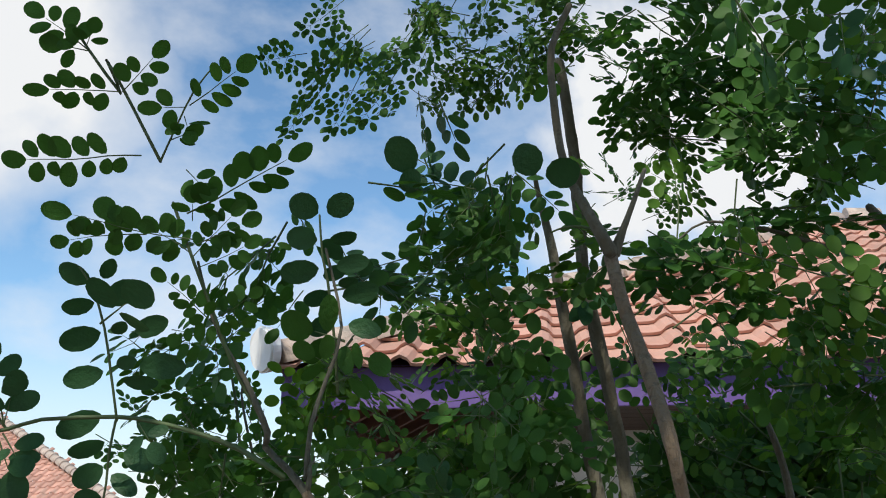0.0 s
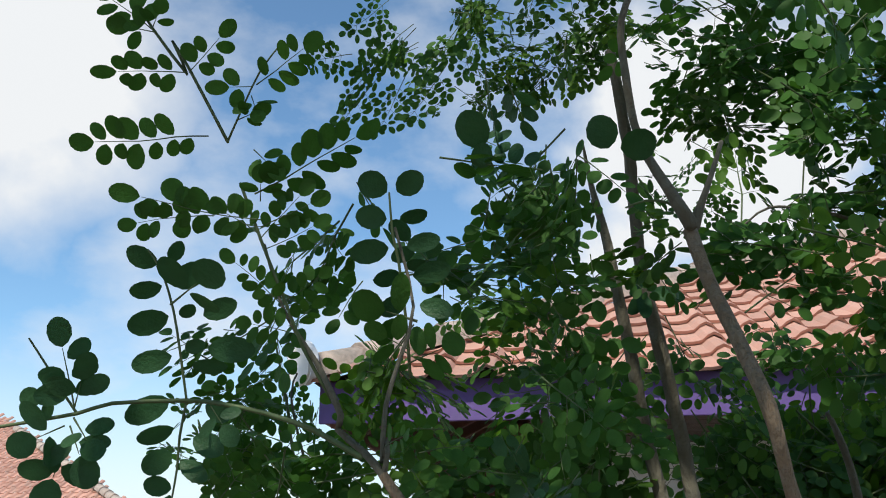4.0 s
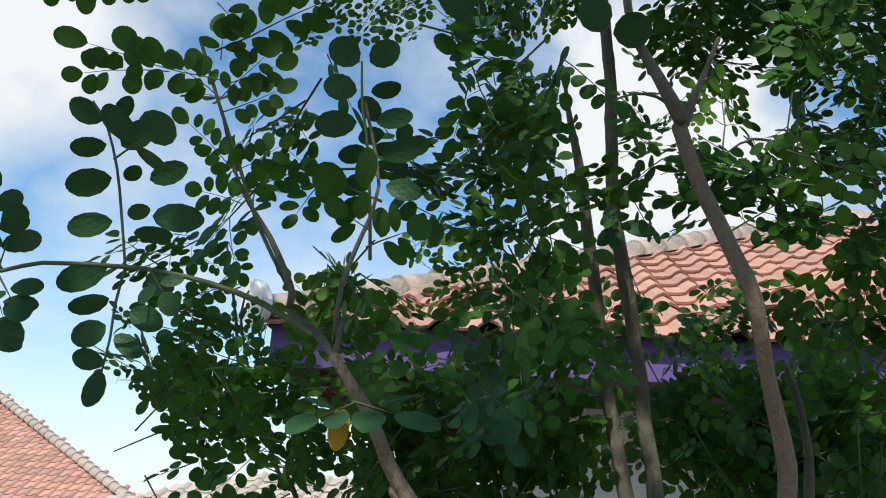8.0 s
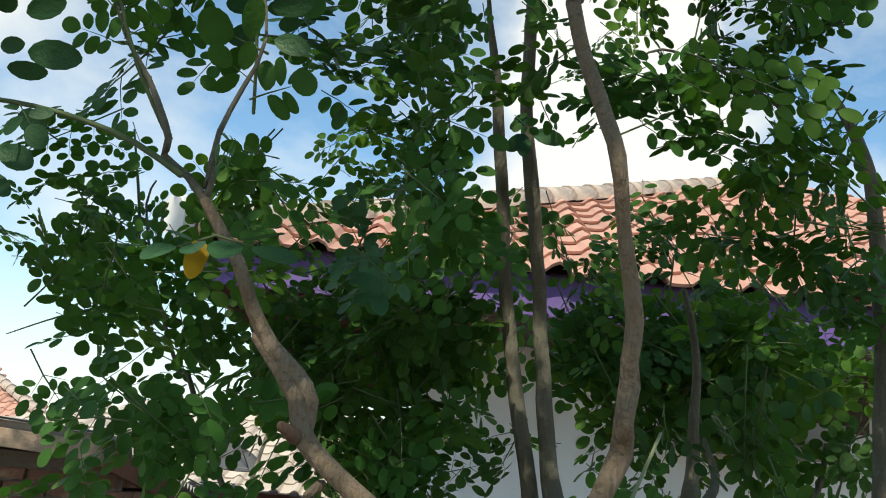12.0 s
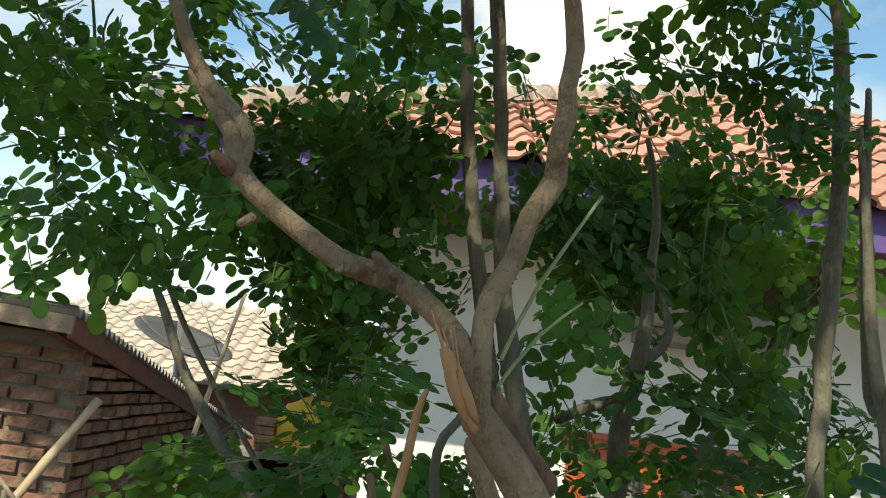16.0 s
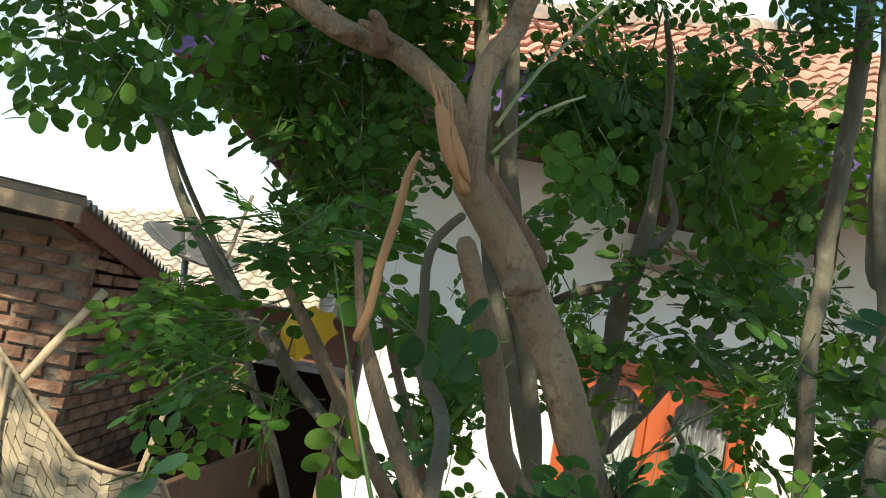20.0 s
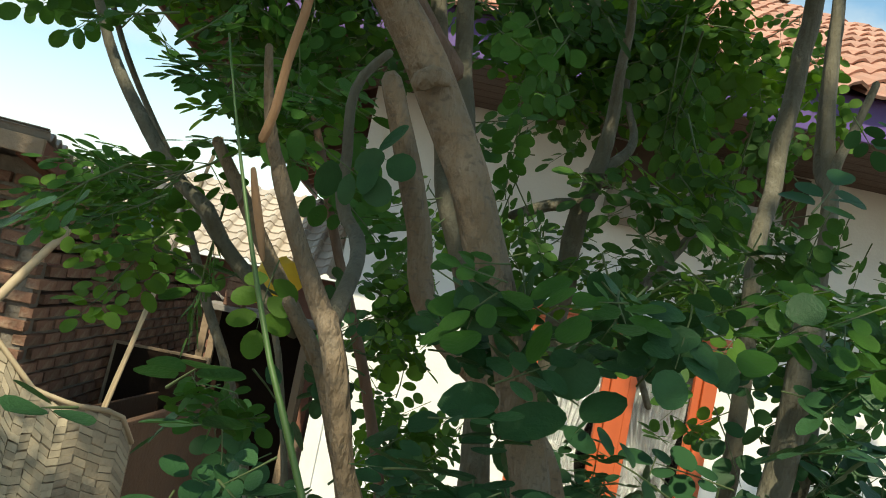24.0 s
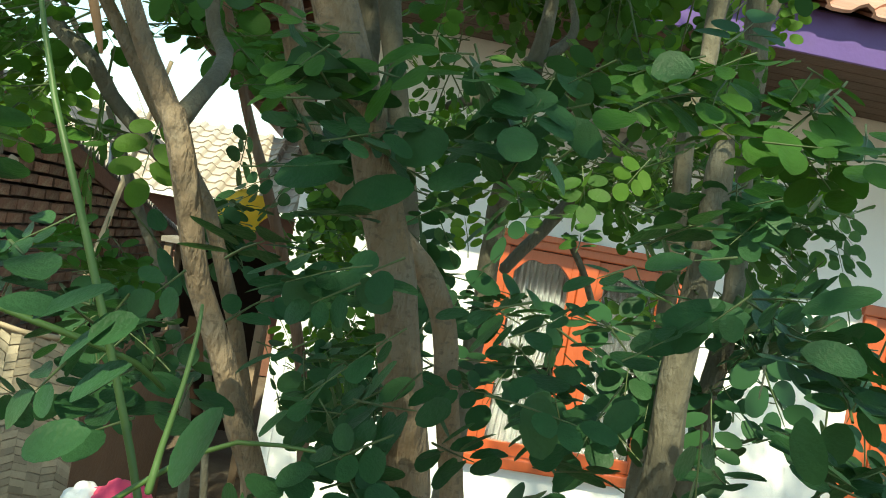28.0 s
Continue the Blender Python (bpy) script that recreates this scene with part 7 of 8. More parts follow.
sprig(right_tree, (0.405, 2.463, 2.034), (0.350, 2.377, 1.983), 0.0300, "simple_flat", M_LEAF)
sprig(main_tree, (0.066, 2.446, 2.006), (0.054, 2.364, 1.968), 0.0300, "simple_flat", M_LEAF)
sprig(main_tree, (0.085, 2.446, 2.004), (0.118, 2.369, 1.992), 0.0260, "simple", M_LEAF)
sprig(right_tree, (0.152, 2.450, 2.019), (0.136, 2.369, 1.991), 0.0300, "simple_flat", M_LEAF)
sprig(forked_tree, (-0.075, 2.369, 1.900), (-0.080, 2.323, 1.908), 0.0300, "simple_flat", M_LEAF_DEEP)
sprig(forked_tree, (-0.084, 2.364, 1.864), (-0.081, 2.316, 1.857), 0.0260, "simple", M_LEAF_DEEP)
sprig(forked_tree, (-0.063, 2.366, 1.873), (-0.029, 2.318, 1.872), 0.0300, "simple_flat", M_LEAF_DEEP)
sprig(forked_tree, (-0.101, 2.371, 1.915), (-0.066, 2.329, 1.947), 0.0300, "simple_flat", M_LEAF_DEEP)
sprig(forked_tree, (-0.196, 2.373, 1.995), (-0.186, 2.326, 1.986), 0.0260, "simple", M_LEAF_DEEP)
sprig(forked_tree, (-0.144, 2.369, 1.896), (-0.157, 2.323, 1.901), 0.0300, "simple_flat", M_LEAF_DEEP)
clump(back_tree, (-0.235, 3.487, 3.697), (0.207, 0.265, 0.124), 54, 0.0210, "mixed", M_LEAF_OLD)
clump(back_tree, (-0.440, 3.472, 3.638), (0.151, 0.212, 0.124), 21, 0.0178, "compound", M_LEAF_OLD)
clump(main_tree, (-0.215, 2.779, 3.014), (0.088, 0.171, 0.104), 6, 0.0293, "mixed", M_LEAF)
clump(main_tree, (-0.126, 2.835, 3.061), (0.050, 0.170, 0.101), 2, 0.0246, "mixed", M_LEAF)
clump(right_tree, (0.213, 3.177, 3.461), (0.221, 0.213, 0.099), 40, 0.0253, "mixed", M_LEAF)
clump(right_tree, (0.346, 3.106, 3.237), (0.141, 0.218, 0.151), 36, 0.0259, "mixed", M_LEAF)
clump(right_tree, (0.282, 2.705, 3.183), (0.061, 0.115, 0.061), 2, 0.0289, "simple", M_LEAF_DEEP)
clump(right_tree, (0.172, 2.913, 2.906), (0.141, 0.170, 0.058), 4, 0.0292, "mixed", M_LEAF)
clump(right_tree, (0.319, 3.024, 2.878), (0.106, 0.168, 0.088), 7, 0.0289, "mixed", M_LEAF)
clump(rear_tree, (0.430, 3.999, 2.791), (0.336, 0.265, 0.161), 33, 0.0366, "mixed", M_LEAF_OLD)
clump(rear_tree, (0.192, 4.005, 3.576), (0.114, 0.212, 0.147), 6, 0.0219, "compound", M_LEAF_OLD)
clump(main_tree, (-0.522, 2.657, 2.890), (0.079, 0.139, 0.065), 5, 0.0252, "mixed", M_LEAF)
clump(main_tree, (-0.562, 2.762, 2.830), (0.093, 0.172, 0.062), 5, 0.0273, "mixed", M_LEAF)
clump(main_tree, (-0.363, 2.774, 2.885), (0.070, 0.172, 0.062), 3, 0.0318, "mixed", M_LEAF)
clump(back_tree, (-0.325, 3.467, 2.686), (0.220, 0.266, 0.057), 16, 0.0274, "mixed", M_LEAF_OLD)
clump(back_tree, (-0.209, 3.473, 2.697), (0.232, 0.266, 0.081), 25, 0.0295, "mixed", M_LEAF_OLD)
clump(left_bush, (-0.913, 3.512, 2.807), (0.163, 0.265, 0.151), 16, 0.0220, "mixed", M_LEAF)
clump(left_bush, (-0.930, 3.508, 2.681), (0.163, 0.265, 0.140), 18, 0.0220, "mixed", M_LEAF)
clump(left_bush, (-0.734, 3.247, 2.634), (0.143, 0.274, 0.219), 18, 0.0282, "mixed", M_LEAF)
clump(left_bush, (-0.544, 3.166, 2.661), (0.100, 0.221, 0.145), 6, 0.0285, "mixed", M_LEAF)
clump(main_tree, (-0.194, 2.994, 2.734), (0.105, 0.226, 0.088), 8, 0.0291, "mixed", M_LEAF)
clump(back_tree, (-0.277, 3.470, 2.642), (0.198, 0.213, 0.099), 28, 0.0285, "mixed", M_LEAF_OLD)
clump(back_tree, (-0.210, 3.474, 2.476), (0.173, 0.214, 0.087), 14, 0.0318, "mixed", M_LEAF_OLD)
clump(back_tree, (-0.415, 3.463, 2.407), (0.117, 0.215, 0.085), 6, 0.0319, "mixed", M_LEAF_OLD)
clump(rear_tree, (0.467, 4.002, 2.797), (0.294, 0.265, 0.103), 21, 0.0342, "mixed", M_LEAF_OLD)
clump(rear_tree, (0.729, 4.015, 2.693), (0.278, 0.265, 0.117), 20, 0.0366, "mixed", M_LEAF_YOUNG_LIT)
clump(rear_tree, (0.340, 3.983, 2.466), (0.155, 0.212, 0.127), 13, 0.0366, "mixed", M_LEAF_OLD)
clump(rear_tree, (0.787, 4.036, 2.438), (0.244, 0.212, 0.129), 5, 0.0366, "mixed", M_LEAF_OLD)
clump(right_tree, (0.320, 3.122, 2.836), (0.181, 0.222, 0.099), 25, 0.0286, "mixed", M_LEAF)
clump(left_bush, (-0.422, 2.972, 2.267), (0.066, 0.172, 0.066), 2, 0.0320, "simple", M_LEAF)
clump(back_tree, (-0.294, 3.470, 2.341), (0.096, 0.215, 0.074), 5, 0.0319, "mixed", M_LEAF_OLD)
clump(forked_tree, (-0.183, 2.884, 2.069), (0.105, 0.175, 0.040), 1, 0.0308, "mixed", M_LEAF)
clump(rear_tree, (0.641, 4.002, 2.301), (0.268, 0.318, 0.113), 12, 0.0342, "mixed", M_LEAF_OLD)
clump(rear_tree, (0.362, 3.990, 2.674), (0.242, 0.212, 0.157), 18, 0.0366, "mixed", M_LEAF_OLD)
clump(rear_tree, (0.836, 4.019, 2.514), (0.187, 0.212, 0.129), 12, 0.0366, "mixed", M_LEAF_OLD)
clump(back_tree, (-0.233, 3.473, 2.351), (0.148, 0.215, 0.096), 11, 0.0265, "mixed", M_LEAF_OLD)
clump(forked_tree, (-0.170, 2.883, 1.969), (0.084, 0.176, 0.059), 3, 0.0309, "mixed", M_LEAF)
clump(back_tree, (0.031, 3.865, 1.933), (0.104, 0.318, 0.156), 40, 0.0280, "simple", M_LEAF_OLD)
clump(back_tree, (0.083, 3.756, 1.672), (0.146, 0.318, 0.110), 40, 0.0280, "simple", M_LEAF_OLD)
clump(forked_tree, (-0.148, 2.814, 1.815), (0.072, 0.177, 0.054), 2, 0.0292, "simple", M_LEAF_DEEP)
clump(forked_tree, (-0.122, 2.811, 1.700), (0.095, 0.118, 0.083), 2, 0.0351, "simple", M_LEAF_DEEP)
clump(forked_tree, (0.088, 2.823, 1.733), (0.098, 0.118, 0.086), 3, 0.0350, "simple", M_LEAF_DEEP)
clump(right_tree, (0.398, 2.842, 1.769), (0.122, 0.117, 0.073), 3, 0.0349, "simple", M_LEAF_DEEP)
clump(right_tree, (0.598, 2.856, 1.844), (0.108, 0.140, 0.113), 7, 0.0347, "simple", M_LEAF_DEEP)
clump(rear_tree, (1.084, 4.032, 2.136), (0.257, 0.318, 0.172), 18, 0.0342, "mixed", M_LEAF_OLD)
clump(rear_tree, (0.049, 3.957, 2.186), (0.158, 0.212, 0.105), 5, 0.0366, "mixed", M_LEAF_OLD)
clump(right_tree, (0.322, 2.909, 1.997), (0.084, 0.175, 0.038), 1, 0.0346, "mixed", M_LEAF_DEEP)
clump(back_tree, (-0.070, 3.498, 3.709), (0.124, 0.212, 0.110), 17, 0.0231, "mixed", M_LEAF_OLD)
clump(right_tree, (0.048, 2.983, 3.375), (0.089, 0.219, 0.079), 9, 0.0260, "mixed", M_LEAF)
clump(right_tree, (0.225, 2.903, 3.251), (0.116, 0.223, 0.089), 9, 0.0331, "mixed", M_LEAF)
clump(right_tree, (0.312, 2.917, 3.052), (0.086, 0.169, 0.103), 8, 0.0312, "mixed", M_LEAF)
clump(main_tree, (-0.272, 2.674, 2.920), (0.057, 0.139, 0.065), 2, 0.0343, "mixed", M_LEAF)
clump(rear_tree, (0.300, 3.999, 2.978), (0.301, 0.212, 0.090), 22, 0.0318, "mixed", M_LEAF_OLD)
clump(left_bush, (-0.704, 3.335, 2.716), (0.100, 0.215, 0.100), 3, 0.0256, "mixed", M_LEAF)
clump(back_tree, (-0.442, 3.462, 2.567), (0.164, 0.214, 0.076), 13, 0.0296, "mixed", M_LEAF_OLD)
clump(back_tree, (-0.223, 3.473, 2.575), (0.195, 0.214, 0.086), 16, 0.0317, "mixed", M_LEAF_OLD)
clump(rear_tree, (0.332, 3.989, 2.699), (0.308, 0.265, 0.126), 23, 0.0366, "mixed", M_LEAF_OLD)
clump(left_bush, (-0.744, 3.334, 2.684), (0.113, 0.216, 0.123), 3, 0.0256, "mixed", M_LEAF)
clump(left_bush, (-0.893, 3.415, 2.644), (0.096, 0.214, 0.129), 5, 0.0254, "mixed", M_LEAF)
clump(back_tree, (-0.526, 3.453, 2.840), (0.113, 0.159, 0.080), 5, 0.0294, "mixed", M_LEAF_OLD)
clump(back_tree, (-0.419, 3.463, 2.546), (0.173, 0.214, 0.087), 10, 0.0318, "mixed", M_LEAF_OLD)
clump(rear_tree, (0.222, 3.985, 2.753), (0.187, 0.212, 0.143), 13, 0.0366, "mixed", M_LEAF_OLD)
clump(rear_tree, (0.603, 4.006, 2.657), (0.289, 0.212, 0.102), 14, 0.0366, "mixed", M_LEAF_OLD)
clump(right_tree, (0.473, 3.223, 2.708), (0.121, 0.220, 0.084), 12, 0.0284, "mixed", M_LEAF)
clump(back_tree, (-0.245, 3.472, 2.599), (0.185, 0.213, 0.108), 23, 0.0317, "mixed", M_LEAF_OLD)
clump(back_tree, (-0.149, 3.478, 2.843), (0.155, 0.212, 0.077), 13, 0.0294, "mixed", M_LEAF_OLD)
clump(left_bush, (-0.611, 3.164, 2.584), (0.131, 0.222, 0.096), 6, 0.0308, "mixed", M_LEAF)
clump(left_bush, (-0.596, 3.064, 2.359), (0.110, 0.227, 0.078), 5, 0.0315, "mixed", M_LEAF)
clump(back_tree, (-0.326, 3.468, 2.502), (0.138, 0.214, 0.085), 9, 0.0265, "mixed", M_LEAF_OLD)
clump(back_tree, (-0.132, 3.477, 2.624), (0.108, 0.213, 0.065), 4, 0.0316, "mixed", M_LEAF_OLD)
clump(rear_tree, (0.678, 4.018, 2.864), (0.204, 0.212, 0.145), 14, 0.0366, "mixed", M_LEAF_OLD)
clump(rear_tree, (0.912, 4.022, 2.293), (0.143, 0.212, 0.157), 4, 0.0366, "mixed", M_LEAF_OLD)
clump(rear_tree, (0.401, 3.991, 2.631), (0.184, 0.212, 0.100), 9, 0.0366, "mixed", M_LEAF_OLD)
clump(rear_tree, (0.693, 4.013, 2.699), (0.188, 0.212, 0.072), 5, 0.0366, "mixed", M_LEAF_YOUNG_LIT)
clump(back_tree, (-0.260, 3.474, 2.201), (0.125, 0.162, 0.094), 2, 0.0267, "mixed", M_LEAF_OLD)
clump(back_tree, (0.219, 3.572, 2.119), (0.079, 0.213, 0.146), 7, 0.0316, "mixed", M_LEAF_OLD)
clump(right_tree, (0.449, 2.859, 2.148), (0.060, 0.117, 0.060), 2, 0.0393, "simple", M_LEAF_DEEP)
clump(forked_tree, (-0.004, 2.820, 1.786), (0.123, 0.118, 0.031), 1, 0.0292, "simple", M_LEAF_DEEP)
clump(right_tree, (0.222, 2.835, 1.882), (0.082, 0.118, 0.064), 2, 0.0396, "simple", M_LEAF_DEEP)
clump(right_tree, (0.425, 2.846, 1.874), (0.116, 0.117, 0.039), 3, 0.0395, "simple", M_LEAF_DEEP)
clump(forked_tree, (0.011, 2.817, 1.652), (0.113, 0.095, 0.040), 1, 0.0310, "simple", M_LEAF_DEEP)
clump(right_tree, (0.270, 2.832, 1.684), (0.089, 0.094, 0.035), 1, 0.0396, "simple", M_LEAF_DEEP)
clump(right_tree, (0.626, 2.865, 2.072), (0.057, 0.117, 0.083), 3, 0.0436, "simple", M_LEAF_DEEP)
clump(rear_tree, (0.774, 4.009, 2.149), (0.167, 0.212, 0.098), 3, 0.0366, "mixed", M_LEAF_OLD)
clump(forked_tree, (-0.106, 2.881, 1.838), (0.097, 0.176, 0.052), 1, 0.0348, "mixed", M_LEAF_DEEP)
clump(forked_tree, (-0.173, 2.811, 1.763), (0.090, 0.118, 0.036), 2, 0.0351, "simple", M_LEAF_DEEP)
clump(right_tree, (0.162, 2.897, 1.901), (0.074, 0.175, 0.061), 4, 0.0347, "simple", M_LEAF_DEEP)
clump(right_tree, (0.193, 2.831, 1.788), (0.135, 0.141, 0.036), 5, 0.0350, "simple", M_LEAF_DEEP)
clump(forked_tree, (-0.073, 2.815, 1.740), (0.130, 0.118, 0.041), 2, 0.0351, "simple", M_LEAF_DEEP)
clump(rear_tree, (0.789, 4.032, 2.183), (0.287, 0.212, 0.129), 12, 0.0342, "mixed", M_LEAF_OLD)
clump(rear_tree, (0.504, 4.011, 2.171), (0.165, 0.212, 0.138), 6, 0.0366, "mixed", M_LEAF_OLD)
clump(right_tree, (0.408, 3.060, 3.298), (0.108, 0.164, 0.158), 25, 0.0282, "mixed", M_LEAF)
clump(right_tree, (0.131, 3.132, 3.329), (0.106, 0.162, 0.084), 15, 0.0235, "mixed", M_LEAF)
clump(left_bush, (-0.729, 3.430, 2.521), (0.129, 0.215, 0.065), 3, 0.0256, "mixed", M_LEAF)
clump(left_bush, (-0.509, 3.252, 2.824), (0.089, 0.217, 0.118), 4, 0.0268, "mixed", M_LEAF)
clump(rear_tree, (0.736, 4.040, 2.789), (0.298, 0.212, 0.089), 15, 0.0342, "mixed", M_LEAF_YOUNG_LIT)
clump(right_tree, (0.339, 3.074, 2.901), (0.152, 0.167, 0.080), 10, 0.0287, "mixed", M_LEAF)
clump(right_tree, (0.247, 3.058, 3.116), (0.158, 0.166, 0.084), 18, 0.0262, "mixed", M_LEAF)
clump(main_tree, (-0.333, 2.881, 2.830), (0.085, 0.170, 0.061), 1, 0.0304, "mixed", M_LEAF)
clump(back_tree, (-0.293, 3.472, 2.992), (0.105, 0.159, 0.093), 7, 0.0252, "mixed", M_LEAF_OLD)
clump(main_tree, (-0.190, 2.937, 2.929), (0.073, 0.135, 0.098), 6, 0.0301, "mixed", M_LEAF)
clump(main_tree, (-0.334, 2.776, 2.879), (0.078, 0.138, 0.064), 2, 0.0318, "mixed", M_LEAF)
clump(right_tree, (0.348, 2.851, 2.094), (0.092, 0.117, 0.037), 1, 0.0386, "simple", M_LEAF_DEEP)
clump(forked_tree, (0.045, 2.825, 1.840), (0.053, 0.118, 0.041), 1, 0.0350, "simple", M_LEAF_DEEP)
sprig(forked_tree, (-0.248, 2.880, 2.012), (-0.307, 2.768, 1.895), 0.0219, "compound_flat", M_LEAF_YOUNG_LIT)
sprig(forked_tree, (-0.242, 2.880, 2.006), (-0.294, 2.771, 1.970), 0.0219, "compound_flat", M_LEAF_YOUNG_LIT)
sprig(forked_tree, (-0.170, 2.883, 2.180), (-0.246, 2.772, 2.130), 0.0218, "compound_flat", M_LEAF_YOUNG_LIT)
sprig(forked_tree, (-0.116, 2.887, 2.184), (-0.202, 2.775, 2.151), 0.0217, "compound_flat", M_LEAF_YOUNG_LIT)
sprig(forked_tree, (-0.108, 2.887, 2.171), (-0.148, 2.779, 2.112), 0.0217, "compound_flat", M_LEAF_YOUNG_LIT)
clump(left_bush, (-0.488, 3.020, 2.333), (0.129, 0.171, 0.075), 8, 0.0300, "simple", M_LEAF)
clump(left_bush, (-0.620, 3.012, 2.322), (0.067, 0.171, 0.090), 4, 0.0300, "simple", M_LEAF)
clump(back_tree, (-0.421, 3.532, 2.490), (0.121, 0.159, 0.121), 18, 0.0279, "simple", M_LEAF_OLD)
clump(forked_tree, (-0.391, 2.977, 2.421), (0.081, 0.137, 0.074), 4, 0.0318, "simple", M_LEAF)
clump(forked_tree, (-0.383, 2.873, 2.362), (0.080, 0.139, 0.060), 2, 0.0323, "simple", M_LEAF)
clump(right_tree, (0.394, 2.841, 1.754), (0.107, 0.117, 0.041), 2, 0.0349, "simple", M_LEAF_DEEP)
clump(right_tree, (0.226, 2.902, 1.933), (0.102, 0.140, 0.082), 3, 0.0323, "simple", M_LEAF_DEEP)
clump(right_tree, (0.480, 3.225, 2.750), (0.144, 0.165, 0.067), 9, 0.0261, "mixed", M_LEAF)
clump(back_tree, (-0.333, 3.554, 2.968), (0.179, 0.159, 0.107), 10, 0.0252, "mixed", M_LEAF_OLD)
clump(right_tree, (0.528, 3.030, 2.268), (0.086, 0.137, 0.070), 2, 0.0288, "mixed", M_LEAF_DEEP)
clump(right_tree, (0.462, 3.124, 2.072), (0.191, 0.136, 0.075), 5, 0.0249, "mixed", M_LEAF_OLD)
clump(main_tree, (-0.153, 2.787, 2.932), (0.055, 0.114, 0.070), 2, 0.0317, "mixed", M_LEAF)
clump(main_tree, (-0.243, 2.931, 2.975), (0.091, 0.135, 0.099), 5, 0.0300, "mixed", M_LEAF)
clump(back_tree, (-0.083, 3.480, 2.454), (0.129, 0.214, 0.087), 12, 0.0297, "mixed", M_LEAF_OLD)
clump(right_tree, (0.197, 3.009, 2.452), (0.129, 0.137, 0.060), 4, 0.0287, "simple", M_LEAF_DEEP)
clump(right_tree, (0.405, 3.021, 2.514), (0.085, 0.136, 0.047), 2, 0.0286, "simple", M_LEAF_DEEP)
clump(right_tree, (0.181, 2.832, 1.847), (0.068, 0.118, 0.068), 2, 0.0326, "simple", M_LEAF_DEEP)
clump(right_tree, (0.104, 3.130, 3.328), (0.186, 0.162, 0.113), 27, 0.0224, "mixed", M_LEAF)
clump(back_tree, (-0.134, 3.492, 3.626), (0.147, 0.159, 0.107), 13, 0.0220, "mixed", M_LEAF_OLD)
clump(right_tree, (0.271, 2.836, 1.809), (0.079, 0.118, 0.067), 2, 0.0326, "simple", M_LEAF_DEEP)
clump(forked_tree, (0.089, 2.887, 1.708), (0.062, 0.117, 0.081), 2, 0.0348, "simple", M_LEAF_DEEP)
clump(right_tree, (0.141, 3.057, 2.979), (0.177, 0.167, 0.074), 8, 0.0264, "mixed", M_LEAF)
clump(right_tree, (0.000, 3.049, 2.936), (0.075, 0.167, 0.056), 3, 0.0242, "mixed", M_LEAF)

for (owner, mat_name), items in SURPLUS.items():
    tagged(part("foliage", joined(items, True), [bpy.data.materials[mat_name], M_RACHIS], bpy.data.objects[owner]), kind="stuff")


